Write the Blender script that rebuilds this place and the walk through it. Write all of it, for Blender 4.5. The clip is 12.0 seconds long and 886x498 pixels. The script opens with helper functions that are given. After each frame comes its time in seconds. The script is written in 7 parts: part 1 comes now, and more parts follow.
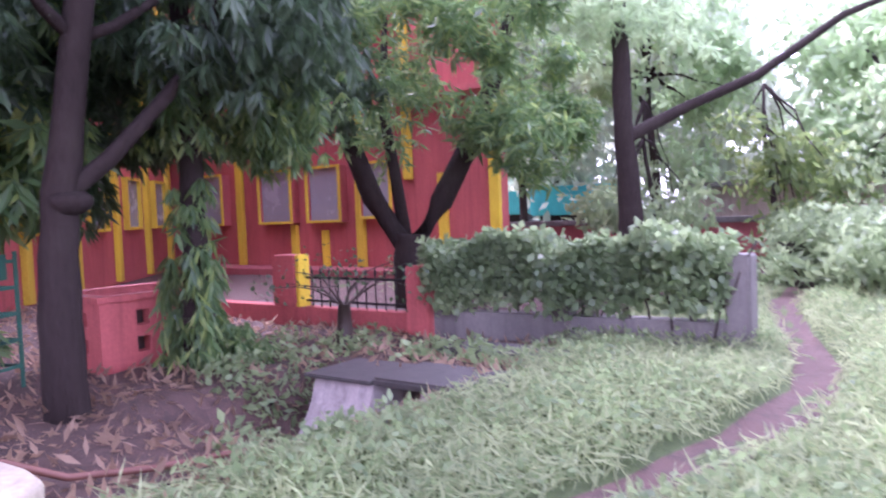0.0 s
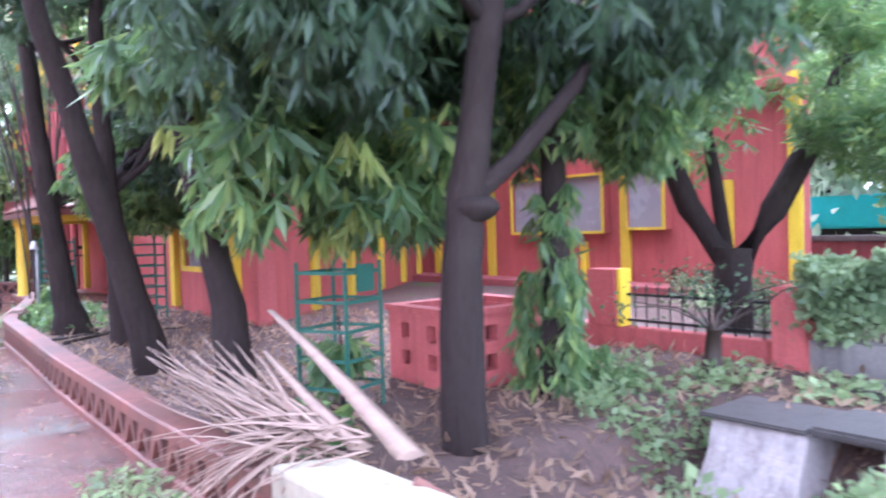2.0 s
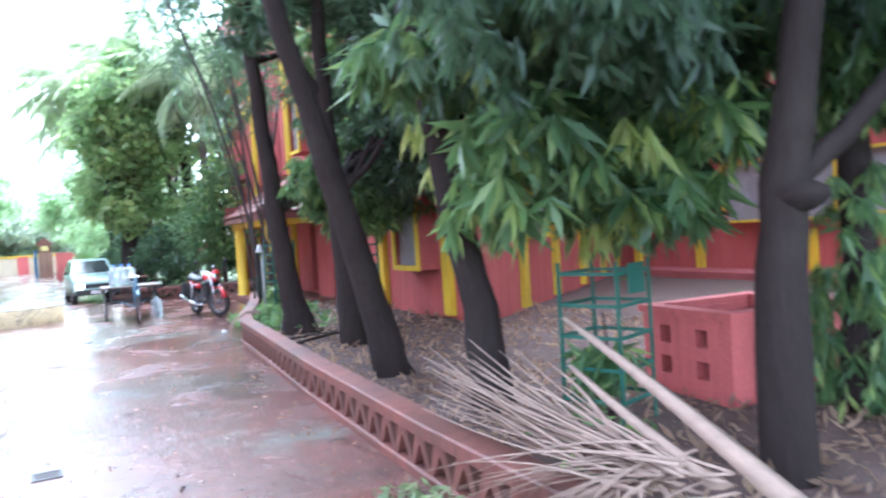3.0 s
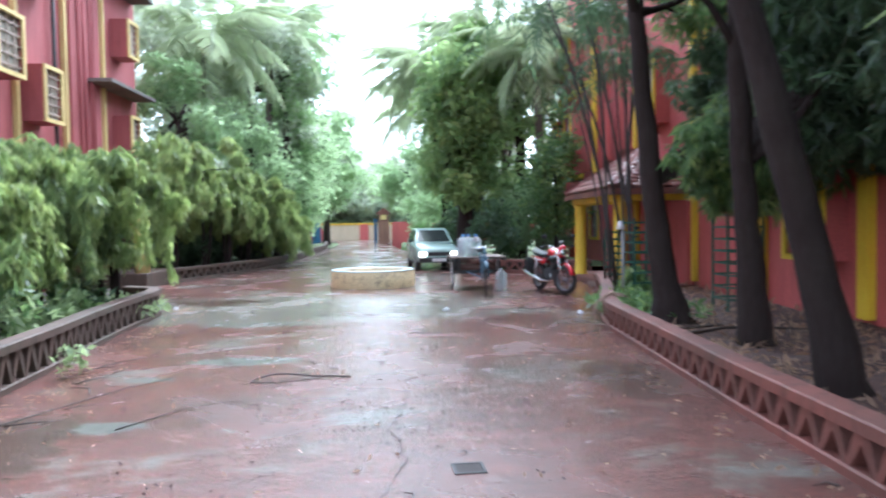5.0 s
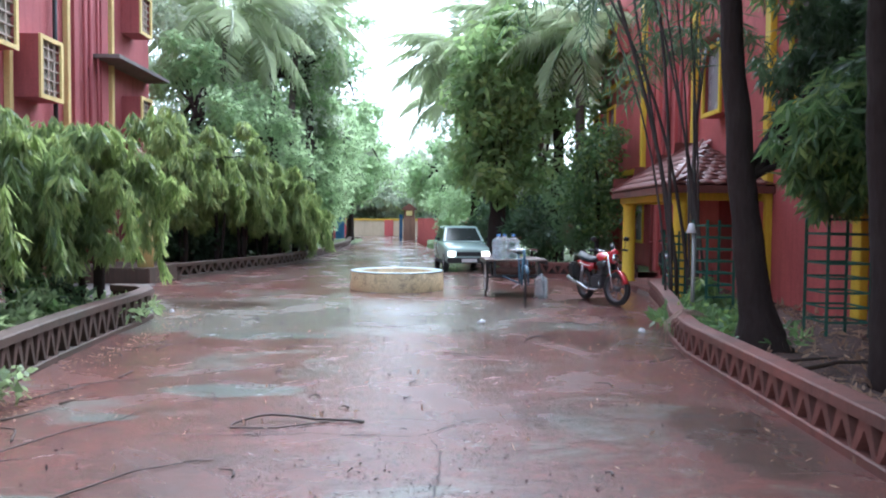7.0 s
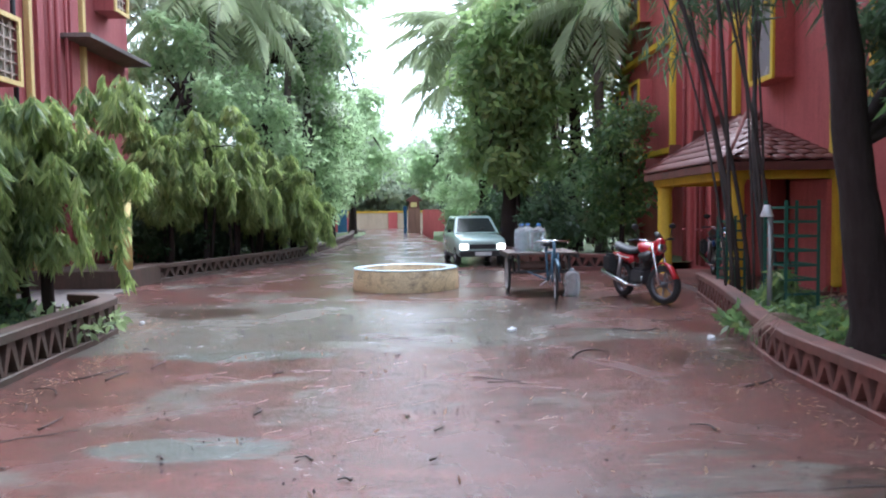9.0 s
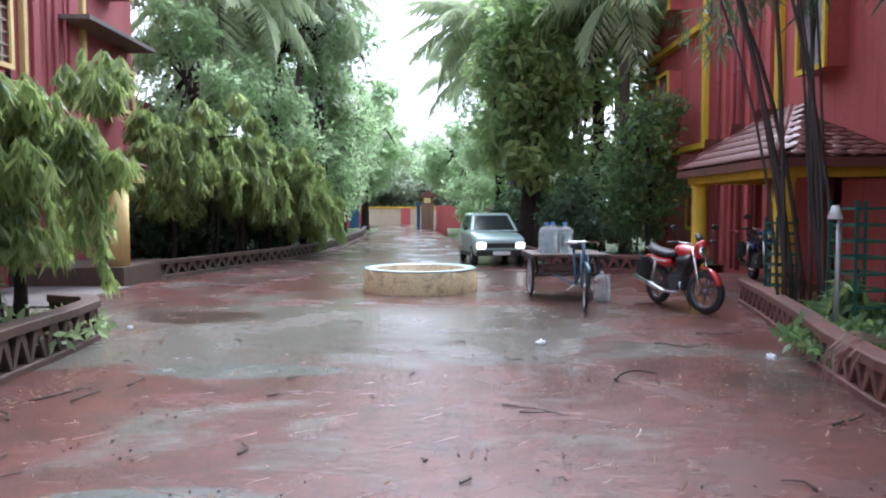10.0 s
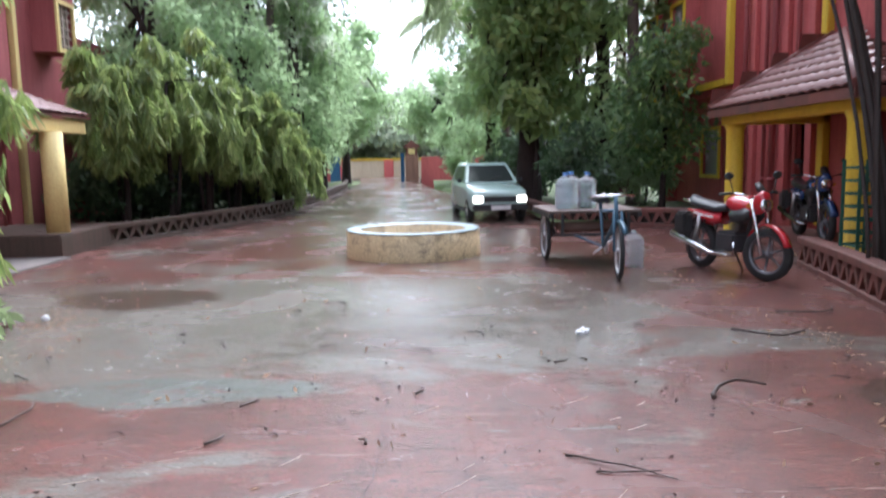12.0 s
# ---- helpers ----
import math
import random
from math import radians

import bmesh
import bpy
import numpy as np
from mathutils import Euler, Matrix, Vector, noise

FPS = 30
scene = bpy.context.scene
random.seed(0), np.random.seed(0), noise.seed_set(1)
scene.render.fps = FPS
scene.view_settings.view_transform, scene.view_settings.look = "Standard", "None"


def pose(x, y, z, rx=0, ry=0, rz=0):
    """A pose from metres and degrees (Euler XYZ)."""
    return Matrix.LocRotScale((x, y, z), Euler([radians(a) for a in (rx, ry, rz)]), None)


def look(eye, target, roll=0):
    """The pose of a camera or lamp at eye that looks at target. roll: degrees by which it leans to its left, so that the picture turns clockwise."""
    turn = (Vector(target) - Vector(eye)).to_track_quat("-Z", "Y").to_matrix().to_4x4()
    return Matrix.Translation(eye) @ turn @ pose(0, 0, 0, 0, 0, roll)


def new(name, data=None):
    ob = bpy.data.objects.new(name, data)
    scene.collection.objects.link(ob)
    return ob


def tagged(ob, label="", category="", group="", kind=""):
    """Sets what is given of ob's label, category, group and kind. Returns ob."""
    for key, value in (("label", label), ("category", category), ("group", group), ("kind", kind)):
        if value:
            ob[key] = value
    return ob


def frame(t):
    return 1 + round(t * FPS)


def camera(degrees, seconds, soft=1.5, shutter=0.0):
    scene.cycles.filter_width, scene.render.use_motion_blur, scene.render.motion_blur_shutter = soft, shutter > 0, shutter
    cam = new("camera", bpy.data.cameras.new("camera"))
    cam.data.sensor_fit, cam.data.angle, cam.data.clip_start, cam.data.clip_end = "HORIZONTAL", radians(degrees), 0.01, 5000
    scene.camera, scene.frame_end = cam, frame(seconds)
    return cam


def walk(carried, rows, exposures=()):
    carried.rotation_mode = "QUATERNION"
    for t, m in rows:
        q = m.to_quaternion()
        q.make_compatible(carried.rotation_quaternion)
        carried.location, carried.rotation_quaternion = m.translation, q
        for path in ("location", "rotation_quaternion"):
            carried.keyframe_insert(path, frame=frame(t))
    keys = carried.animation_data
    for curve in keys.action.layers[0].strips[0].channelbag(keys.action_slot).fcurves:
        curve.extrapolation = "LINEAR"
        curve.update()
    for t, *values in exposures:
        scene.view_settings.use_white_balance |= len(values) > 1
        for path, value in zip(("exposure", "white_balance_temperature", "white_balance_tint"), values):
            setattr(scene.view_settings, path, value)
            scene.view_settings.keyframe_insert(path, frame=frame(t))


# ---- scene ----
cam = camera(62.1, 12.0, soft=2.0, shutter=0.5)
PATH = [
    (0, (0.82, -0.626, 1.476), (2.436, 0.548, 1.371), -2.3),
    (0.5, (0.775, -0.251, 1.496), (2.358, 0.969, 1.439), -0.9),
    (1, (0.608, 0.142, 1.511), (2.149, 1.411, 1.391), -3.7),
    (1.5, (0.522, 0.613, 1.518), (1.931, 2.03, 1.436), -3.4),
    (2, (0.389, 1.107, 1.512), (1.649, 2.659, 1.456), -1.7),
    (2.5, (0.253, 1.535, 1.505), (1.394, 3.175, 1.403), -2.6),
    (3, (0.048, 1.897, 1.575), (0.922, 3.695, 1.521), -3.6),
    (3.2, (-0.025, 2.011, 1.518), (0.792, 3.836, 1.471), -1.3),
    (5, (-0.66, 3.345, 1.526), (-0.562, 5.341, 1.453), -0.9),
    (5.5, (-0.641, 3.789, 1.589), (-0.695, 5.787, 1.511), 1.2),
    (6, (-0.707, 4.233, 1.564), (-0.731, 6.233, 1.534), 1.5),
    (6.5, (-0.78, 4.674, 1.535), (-0.784, 6.673, 1.483), -1.9),
    (7, (-0.752, 5.187, 1.521), (-0.72, 7.185, 1.441), 0.5),
    (9, (-0.928, 7.066, 1.479), (-0.906, 9.063, 1.376), -0.8),
    (9.5, (-0.947, 7.587, 1.493), (-1.008, 9.583, 1.377), -0.9),
    (10, (-1.014, 8.069, 1.485), (-1.025, 10.066, 1.372), -0.1),
    (10.5, (-1.054, 8.614, 1.438), (-1.133, 10.608, 1.309), 0.1),
    (11, (-1.153, 9.111, 1.424), (-1.128, 11.105, 1.271), -0.4),
    (11.5, (-1.205, 9.6, 1.436), (-1.181, 11.597, 1.324), -2.1),
    (12, (-1.234, 10.084, 1.452), (-1.201, 12.068, 1.208), -1.1),
]
walk(cam, [(t, look(eye, target, roll)) for t, eye, target, roll in PATH],
     exposures=[(0.0, 3.04, 5350, 50), (0.8, 3.34, 5350, 50), (1.5, 3.55, 5250, 42), (2.0, 3.82, 5050, 22), (2.5, 3.88, 4900, 8), (3.0, 3.4, 4950, 6), (3.2, 3.25, 5000, 6), (4.0, 2.68, 5150, 6), (4.8, 2.55, 5250, 6), (5.4, 2.2, 5150, 6), (6.5, 2.1, 5200, 8), (9.5, 1.92, 5400, 12), (11.0, 2.0, 5500, 13), (12.0, 1.99, 5600, 13)])

# ---- light: overcast sky after rain ----
world = bpy.data.worlds.new("overcast")
scene.world = world
world.use_nodes = True
wn, wl = world.node_tree.nodes, world.node_tree.links
wn.clear()
sky = wn.new("ShaderNodeTexSky")
sky.sky_type = "NISHITA"
sky.sun_disc = False
sky.sun_elevation = radians(58)
sky.sun_rotation = radians(20)
sky.air_density, sky.dust_density, sky.ozone_density = 1.0, 2.5, 1.0
soft_sky = wn.new("ShaderNodeHueSaturation")
soft_sky.inputs["Saturation"].default_value = 0.22
bg = wn.new("ShaderNodeBackground")
bg.inputs["Strength"].default_value = 0.15
wo = wn.new("ShaderNodeOutputWorld")
wl.new(sky.outputs[0], soft_sky.inputs["Color"])
wl.new(soft_sky.outputs[0], bg.inputs["Color"])
wl.new(bg.outputs[0], wo.inputs["Surface"])
sun_data = bpy.data.lights.new("sun", "SUN")
sun_data.energy, sun_data.angle, sun_data.color = 0.9, radians(45), (1.0, 0.97, 0.93)
sun = new("sun", sun_data)
sun.matrix_world = look((5.7, 24.7, 24), (0, 9, 0))


# ---- materials ----
def material(name, build):
    m = bpy.data.materials.new(name)
    m.use_nodes = True
    nt = m.node_tree
    b = nt.nodes["Principled BSDF"]
    build(nt, b)
    return m


def link(nt, a, b):
    nt.links.new(a, b)


def coords(nt, kind="Object"):
    return nt.nodes.new("ShaderNodeTexCoord").outputs[kind]


def noise_tex(nt, vec, scale, detail=5.0, rough=0.6, distortion=0.0):
    n = nt.nodes.new("ShaderNodeTexNoise")
    n.inputs["Scale"].default_value, n.inputs["Detail"].default_value = scale, detail
    n.inputs["Roughness"].default_value, n.inputs["Distortion"].default_value = rough, distortion
    link(nt, vec, n.inputs["Vector"])
    return n.outputs["Fac"]


def ramp(nt, fac, stops):
    r = nt.nodes.new("ShaderNodeValToRGB")
    els = r.color_ramp.elements
    while len(els) < len(stops):
        els.new(0.5)
    for e, (p, c) in zip(els, stops):
        e.position = p
        e.color = (*c, 1) if len(c) == 3 else c
    link(nt, fac, r.inputs["Fac"])
    return r.outputs["Color"]


def mix(nt, fac, a, b, mode="MIX"):
    m = nt.nodes.new("ShaderNodeMix")
    m.data_type, m.blend_type = "RGBA", mode
    for sock, v in ((m.inputs["Factor"], fac), (m.inputs["A"], a), (m.inputs["B"], b)):
        if isinstance(v, (int, float)):
            sock.default_value = v
        elif isinstance(v, tuple):
            sock.default_value = (*v, 1)
        else:
            link(nt, v, sock)
    return m.outputs["Result"]


def bump(nt, b, height, strength=0.3, distance=0.02):
    n = nt.nodes.new("ShaderNodeBump")
    n.inputs["Strength"].default_value, n.inputs["Distance"].default_value = strength, distance
    link(nt, height, n.inputs["Height"])
    link(nt, n.outputs["Normal"], b.inputs["Normal"])


def scaled(nt, vec, sx, sy, sz):
    m = nt.nodes.new("ShaderNodeMapping")
    m.inputs["Scale"].default_value = (sx, sy, sz)
    link(nt, vec, m.inputs["Vector"])
    return m.outputs["Vector"]


def random_value(nt):
    return nt.nodes.new("ShaderNodeObjectInfo").outputs["Random"]


def island(nt):
    return nt.nodes.new("ShaderNodeNewGeometry").outputs["Random Per Island"]


def plaster(name, base, stain, rough=0.75, streak=0.5):
    def build(nt, b):
        c = coords(nt)
        big = noise_tex(nt, scaled(nt, c, 0.7, 0.7, 0.25), 1.3, 6, 0.65)
        fine = noise_tex(nt, c, 26, 4)
        col = mix(nt, ramp(nt, big, [(0.35, (0, 0, 0)), (0.75, (1, 1, 1))]), base, stain)
        run = noise_tex(nt, scaled(nt, c, 5, 5, 0.3), 1.6, 5, 0.7)
        col = mix(nt, ramp(nt, run, [(0.5, (0, 0, 0)), (0.78, (streak, streak, streak))]), col, tuple(v * 0.45 for v in stain))
        col = mix(nt, 0.12, col, ramp(nt, fine, [(0.3, (0, 0, 0)), (0.7, (1, 1, 1))]), "OVERLAY")
        link(nt, col, b.inputs["Base Color"])
        b.inputs["Roughness"].default_value = rough
        bump(nt, b, fine, 0.25, 0.01)
    return material(name, build)


RED_PAINT = plaster("red_plaster", (0.5, 0.112, 0.104), (0.33, 0.068, 0.065))
PINK_PAINT = plaster("faded_red_plaster", (0.38, 0.1, 0.1), (0.25, 0.055, 0.058))
YELLOW_PAINT = plaster("yellow_paint", (0.78, 0.55, 0.03), (0.5, 0.32, 0.03), 0.6, 0.3)
PALE_YELLOW = plaster("pale_yellow_paint", (0.72, 0.56, 0.22), (0.5, 0.36, 0.14), 0.65, 0.3)
CREAM_PAINT = plaster("cream_paint", (0.62, 0.52, 0.36), (0.45, 0.36, 0.24), 0.7, 0.3)
KERB_RED = plaster("red_oxide_concrete", (0.19, 0.062, 0.046), (0.075, 0.042, 0.032), 0.6, 0.75)
KERB_WORN = plaster("mossy_red_concrete", (0.1, 0.054, 0.04), (0.05, 0.046, 0.03), 0.65, 0.7)
WHITEWASH = plaster("whitewashed_concrete", (0.45, 0.39, 0.28), (0.2, 0.165, 0.12), 0.75, 0.6)
GREY_CONCRETE = plaster("grey_concrete", (0.19, 0.165, 0.15), (0.085, 0.075, 0.07), 0.7, 0.6)


def well_build(nt, b):
    c = coords(nt)
    big, mid, fine = noise_tex(nt, c, 1.8, 7, 0.7), noise_tex(nt, c, 5.5, 8, 0.75, 0.5), noise_tex(nt, c, 40, 4)
    col = mix(nt, big, (0.62, 0.47, 0.24), (0.46, 0.36, 0.22))
    col = mix(nt, ramp(nt, mid, [(0.5, (0, 0, 0)), (0.66, (0.85, 0.85, 0.85))]), col, (0.2, 0.15, 0.1))
    col = mix(nt, 0.25, col, ramp(nt, fine, [(0.3, (0, 0, 0)), (0.7, (1, 1, 1))]), "OVERLAY")
    link(nt, col, b.inputs["Base Color"])
    b.inputs["Roughness"].default_value = 0.6
    bump(nt, b, mix(nt, 0.5, mid, fine), 0.4, 0.015)


WELL_PAINT = material("stained_ochre_wash", well_build)
RIM_PAINT = plaster("pale_blue_rim_paint", (0.4, 0.47, 0.48), (0.24, 0.33, 0.36), 0.4, 0.4)
OCHRE_WALL = plaster("ochre_brown_plaster", (0.36, 0.19, 0.13), (0.2, 0.1, 0.07), 0.8, 0.5)
BEIGE_WALL = plaster("beige_plaster", (0.5, 0.4, 0.32), (0.3, 0.24, 0.2), 0.8, 0.5)


def simple(name, color, rough=0.5, metal=0.0, spread=0.25, scale=9.0, bumpy=0.0, coat=0.0):
    def build(nt, b):
        c = coords(nt)
        n = noise_tex(nt, c, scale, 5)
        link(nt, mix(nt, n, tuple(v * (1 - spread) for v in color), tuple(min(1, v * (1 + spread)) for v in color)), b.inputs["Base Color"])
        r = nt.nodes.new("ShaderNodeMapRange")
        r.inputs["To Min"].default_value, r.inputs["To Max"].default_value = max(0.02, rough - 0.1), min(1, rough + 0.12)
        link(nt, n, r.inputs["Value"])
        link(nt, r.outputs[0], b.inputs["Roughness"])
        b.inputs["Metallic"].default_value = metal
        b.inputs["Coat Weight"].default_value = coat
        if bumpy:
            bump(nt, b, noise_tex(nt, c, scale * 4, 4), bumpy, 0.01)
    return material(name, build)


def turned(nt, vec, angle, sx, sy):
    m = nt.nodes.new("ShaderNodeMapping")
    m.inputs["Rotation"].default_value = (0, 0, radians(angle))
    m.inputs["Scale"].default_value = (sx, sy, 1)
    link(nt, vec, m.inputs["Vector"])
    return m.outputs["Vector"]


def wet_floor(nt, b):
    c = coords(nt)
    xyz = nt.nodes.new("ShaderNodeSeparateXYZ")
    link(nt, c, xyz.inputs[0])
    along = nt.nodes.new("ShaderNodeMath")
    along.operation = "DIVIDE"
    link(nt, xyz.outputs["Y"], along.inputs[0])
    along.inputs[1].default_value = 50.0
    # worn grey cement shows in a band across the drive, red oxide elsewhere
    band = ramp(nt, along.outputs[0], [(0.0, (0.37, 0.37, 0.37)), (0.285, (0.35, 0.35, 0.35)), (0.315, (0.72, 0.72, 0.72)), (0.37, (0.66, 0.66, 0.66)), (0.41, (0.4, 0.4, 0.4)), (0.5, (0.5, 0.5, 0.5))])
    # the eastern side of the drive has kept its red coat
    across = nt.nodes.new("ShaderNodeMapRange")
    across.inputs["From Min"].default_value, across.inputs["From Max"].default_value = 0.2, 1.6
    link(nt, xyz.outputs["X"], across.inputs["Value"])
    band = mix(nt, across.outputs[0], band, (0.38, 0.38, 0.38))
    big = noise_tex(nt, scaled(nt, c, 1.0, 1.5, 1), 0.5, 9, 0.66, 0.6)
    mid = noise_tex(nt, c, 2.3, 8, 0.7, 0.4)
    fine = noise_tex(nt, c, 60, 4, 0.7)
    red = mix(nt, ramp(nt, mid, [(0.3, (0, 0, 0)), (0.7, (1, 1, 1))]), (0.165, 0.064, 0.05), (0.1, 0.058, 0.05))
    grey = mix(nt, mid, (0.19, 0.165, 0.14), (0.12, 0.115, 0.095))
    col = mix(nt, ramp(nt, mix(nt, 0.4, big, band), [(0.475, (0, 0, 0)), (0.53, (1, 1, 1))]), red, grey)
    # soaked dark brown stains
    damp = noise_tex(nt, scaled(nt, c, 0.9, 1.3, 1), 0.33, 6, 0.6, 0.4)
    col = mix(nt, ramp(nt, damp, [(0.53, (0, 0, 0)), (0.63, (0.7, 0.7, 0.7))]), col, (0.075, 0.045, 0.036))
    # pale worn cement with hard ragged edges
    worn = noise_tex(nt, scaled(nt, c, 0.7, 1.7, 1), 0.9, 9, 0.7, 0.7)
    col = mix(nt, ramp(nt, worn, [(0.635, (0, 0, 0)), (0.66, (0.7, 0.7, 0.7))]), col, (0.17, 0.175, 0.15))
    # greenish cement patches where the coat has gone
    # and soaked brown hollows beside the kerbs
    cement, soaked = (0.125, 0.138, 0.118), (0.062, 0.04, 0.03)
    for cx, cy, rx, ry, tint in ((-2.5, 11.65, 1.1, 0.42, cement), (-3.25, 10.75, 0.45, 0.24, cement), (-3.1, 9.0, 0.7, 0.3, cement), (-2.9, 14.7, 1.5, 0.5, cement),
                                 (-4.4, 18.0, 1.5, 1.1, soaked), (1.8, 14.3, 0.9, 0.7, soaked), (-3.6, 8.4, 0.9, 2.0, soaked), (1.5, 10.4, 0.7, 1.6, soaked)):
        m = nt.nodes.new("ShaderNodeMapping")
        m.vector_type = "TEXTURE"
        m.inputs["Location"].default_value = (cx, cy, 0)
        m.inputs["Scale"].default_value = (rx, ry, 1)
        link(nt, c, m.inputs["Vector"])
        away = nt.nodes.new("ShaderNodeVectorMath")
        away.operation = "LENGTH"
        link(nt, m.outputs["Vector"], away.inputs[0])
        shape = mix(nt, 0.62, ramp(nt, away.outputs["Value"], [(0.3, (1, 1, 1)), (1.0, (0, 0, 0))]), worn)
        col = mix(nt, ramp(nt, shape, [(0.5, (0, 0, 0)), (0.56, (0.85, 0.85, 0.85))]), col, tint)
    # flaked remnants of the red coat
    scuff = noise_tex(nt, turned(nt, c, 28, 1.0, 2.6), 2.6, 10, 0.8, 0.8)
    col = mix(nt, ramp(nt, scuff, [(0.56, (0, 0, 0)), (0.59, (0.6, 0.6, 0.6))]), col, (0.18, 0.066, 0.054))
    col = mix(nt, 0.35, col, ramp(nt, fine, [(0.3, (0, 0, 0)), (0.7, (1, 1, 1))]), "OVERLAY")
    # broom strokes: pale and dark scratches
    stroke = noise_tex(nt, turned(nt, c, 24, 2.2, 30), 1.0, 5, 0.7, 0.3)
    col = mix(nt, ramp(nt, stroke, [(0.62, (0, 0, 0)), (0.65, (0.5, 0.5, 0.5))]), col, (0.3, 0.21, 0.18))
    stroke2 = noise_tex(nt, turned(nt, c, -31, 2.6, 34), 1.0, 5, 0.7, 0.3)
    col = mix(nt, ramp(nt, stroke2, [(0.63, (0, 0, 0)), (0.655, (0.7, 0.7, 0.7))]), col, (0.045, 0.03, 0.026))
    grit = noise_tex(nt, c, 15, 7, 0.85)
    col = mix(nt, ramp(nt, grit, [(0.565, (0, 0, 0)), (0.63, (0.75, 0.75, 0.75))]), col, (0.05, 0.036, 0.032))
    link(nt, col, b.inputs["Base Color"])
    pud = noise_tex(nt, c, 0.75, 8, 0.64, 0.8)
    link(nt, ramp(nt, pud, [(0.3, (0.34, 0.34, 0.34)), (0.44, (0.27, 0.27, 0.27)), (0.5, (0.19, 0.19, 0.19)), (0.535, (0.1, 0.1, 0.1)), (0.6, (0.15, 0.15, 0.15)), (0.66, (0.27, 0.27, 0.27)), (0.8, (0.35, 0.35, 0.35))]), b.inputs["Roughness"])
    b.inputs["Specular IOR Level"].default_value = 0.31
    hgt = mix(nt, 0.22, mix(nt, 0.5, mid, scuff), mix(nt, 0.5, fine, grit))
    bump(nt, b, hgt, 0.5, 0.025)


WET_DRIVE = material("wet_red_concrete", wet_floor)


def soil(nt, b):
    c = coords(nt)
    a, d, f = noise_tex(nt, c, 0.8, 6), noise_tex(nt, c, 9, 7, 0.75), noise_tex(nt, c, 60, 3, 0.8)
    col = mix(nt, a, (0.068, 0.038, 0.03), (0.125, 0.068, 0.054))
    col = mix(nt, ramp(nt, d, [(0.45, (0, 0, 0)), (0.65, (1, 1, 1))]), col, (0.046, 0.028, 0.022))
    col = mix(nt, ramp(nt, f, [(0.58, (0, 0, 0)), (0.7, (1, 1, 1))]), col, (0.19, 0.115, 0.085))
    link(nt, col, b.inputs["Base Color"])
    b.inputs["Roughness"].default_value = 0.8
    bump(nt, b, mix(nt, 0.5, d, f), 0.7, 0.04)


SOIL = material("damp_leafy_soil", soil)
# packed earth whose near-black colour also carries the shade of the kerb openings
WET_SHADED_EARTH = simple("wet_shaded_earth", (0.035, 0.024, 0.02), 0.8, spread=0.5, scale=14, bumpy=0.5)


def turf(nt, b):
    c = coords(nt)
    a, d = noise_tex(nt, c, 0.5, 6), noise_tex(nt, c, 14, 7, 0.8)
    col = mix(nt, a, (0.06, 0.1, 0.03), (0.12, 0.15, 0.05))
    col = mix(nt, ramp(nt, d, [(0.45, (0, 0, 0)), (0.7, (1, 1, 1))]), col, (0.04, 0.06, 0.02))
    link(nt, col, b.inputs["Base Color"])
    b.inputs["Roughness"].default_value = 0.9
    bump(nt, b, d, 0.8, 0.05)


TURF = material("rough_turf", turf)


def leaf_material(name, dark, light, rough=0.4, tip=None, thin=0.45):
    def build(nt, b):
        r = island(nt)
        c = coords(nt)
        patch = noise_tex(nt, c, 0.9, 3)
        stops = [(0.0, dark), (0.7, light)] + ([(0.9, tip), (1.0, tip)] if tip else [])
        col = ramp(nt, r, stops)
        col = mix(nt, ramp(nt, patch, [(0.35, (0, 0, 0)), (0.65, (0.7, 0.7, 0.7))]), col, tuple(v * 0.6 for v in dark))
        link(nt, col, b.inputs["Base Color"])
        b.inputs["Roughness"].default_value = rough
        t = nt.nodes.new("ShaderNodeBsdfTranslucent")
        link(nt, mix(nt, 0.6, col, tuple(min(1, v * 2.2) for v in light)), t.inputs["Color"])
        m = nt.nodes.new("ShaderNodeMixShader")
        m.inputs["Fac"].default_value = thin
        link(nt, b.outputs[0], m.inputs[1])
        link(nt, t.outputs[0], m.inputs[2])
        link(nt, m.outputs[0], nt.nodes["Material Output"].inputs["Surface"])
    return material(name, build)


# leaf green darkened to hold the shade under the garden canopy
LEAF_DARK = leaf_material("shade_dark_leaf", (0.03, 0.058, 0.03), (0.085, 0.135, 0.065), 0.36)
LEAF_DROOP = leaf_material("lance_leaf", (0.055, 0.11, 0.05), (0.16, 0.25, 0.09), 0.34, (0.38, 0.45, 0.13))
LEAF_BRIGHT = leaf_material("bright_lance_leaf", (0.055, 0.09, 0.038), (0.21, 0.28, 0.1), 0.4, (0.44, 0.48, 0.17))
# distance haze is mixed into the next two leaf colours as paleness
LEAF_FAR_HAZED = leaf_material("haze_paled_leaf", (0.155, 0.22, 0.12), (0.35, 0.45, 0.25), 0.6, None, 0.56)
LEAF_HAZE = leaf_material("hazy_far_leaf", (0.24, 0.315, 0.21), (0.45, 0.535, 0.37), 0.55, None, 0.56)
LEAF_VINE = leaf_material("vine_leaf", (0.11, 0.16, 0.08), (0.29, 0.36, 0.19), 0.4)
# frond green is lightened for haze too
LEAF_PALM = leaf_material("palm_leaflet", (0.2, 0.255, 0.15), (0.42, 0.49, 0.3), 0.36, None, 0.56)
LEAF_YOUNG = leaf_material("young_yellow_leaf", (0.2, 0.28, 0.06), (0.48, 0.52, 0.16), 0.4)
LEAF_MID = leaf_material("mid_green_leaf", (0.11, 0.17, 0.07), (0.29, 0.39, 0.16), 0.5, (0.4, 0.47, 0.18), 0.52)
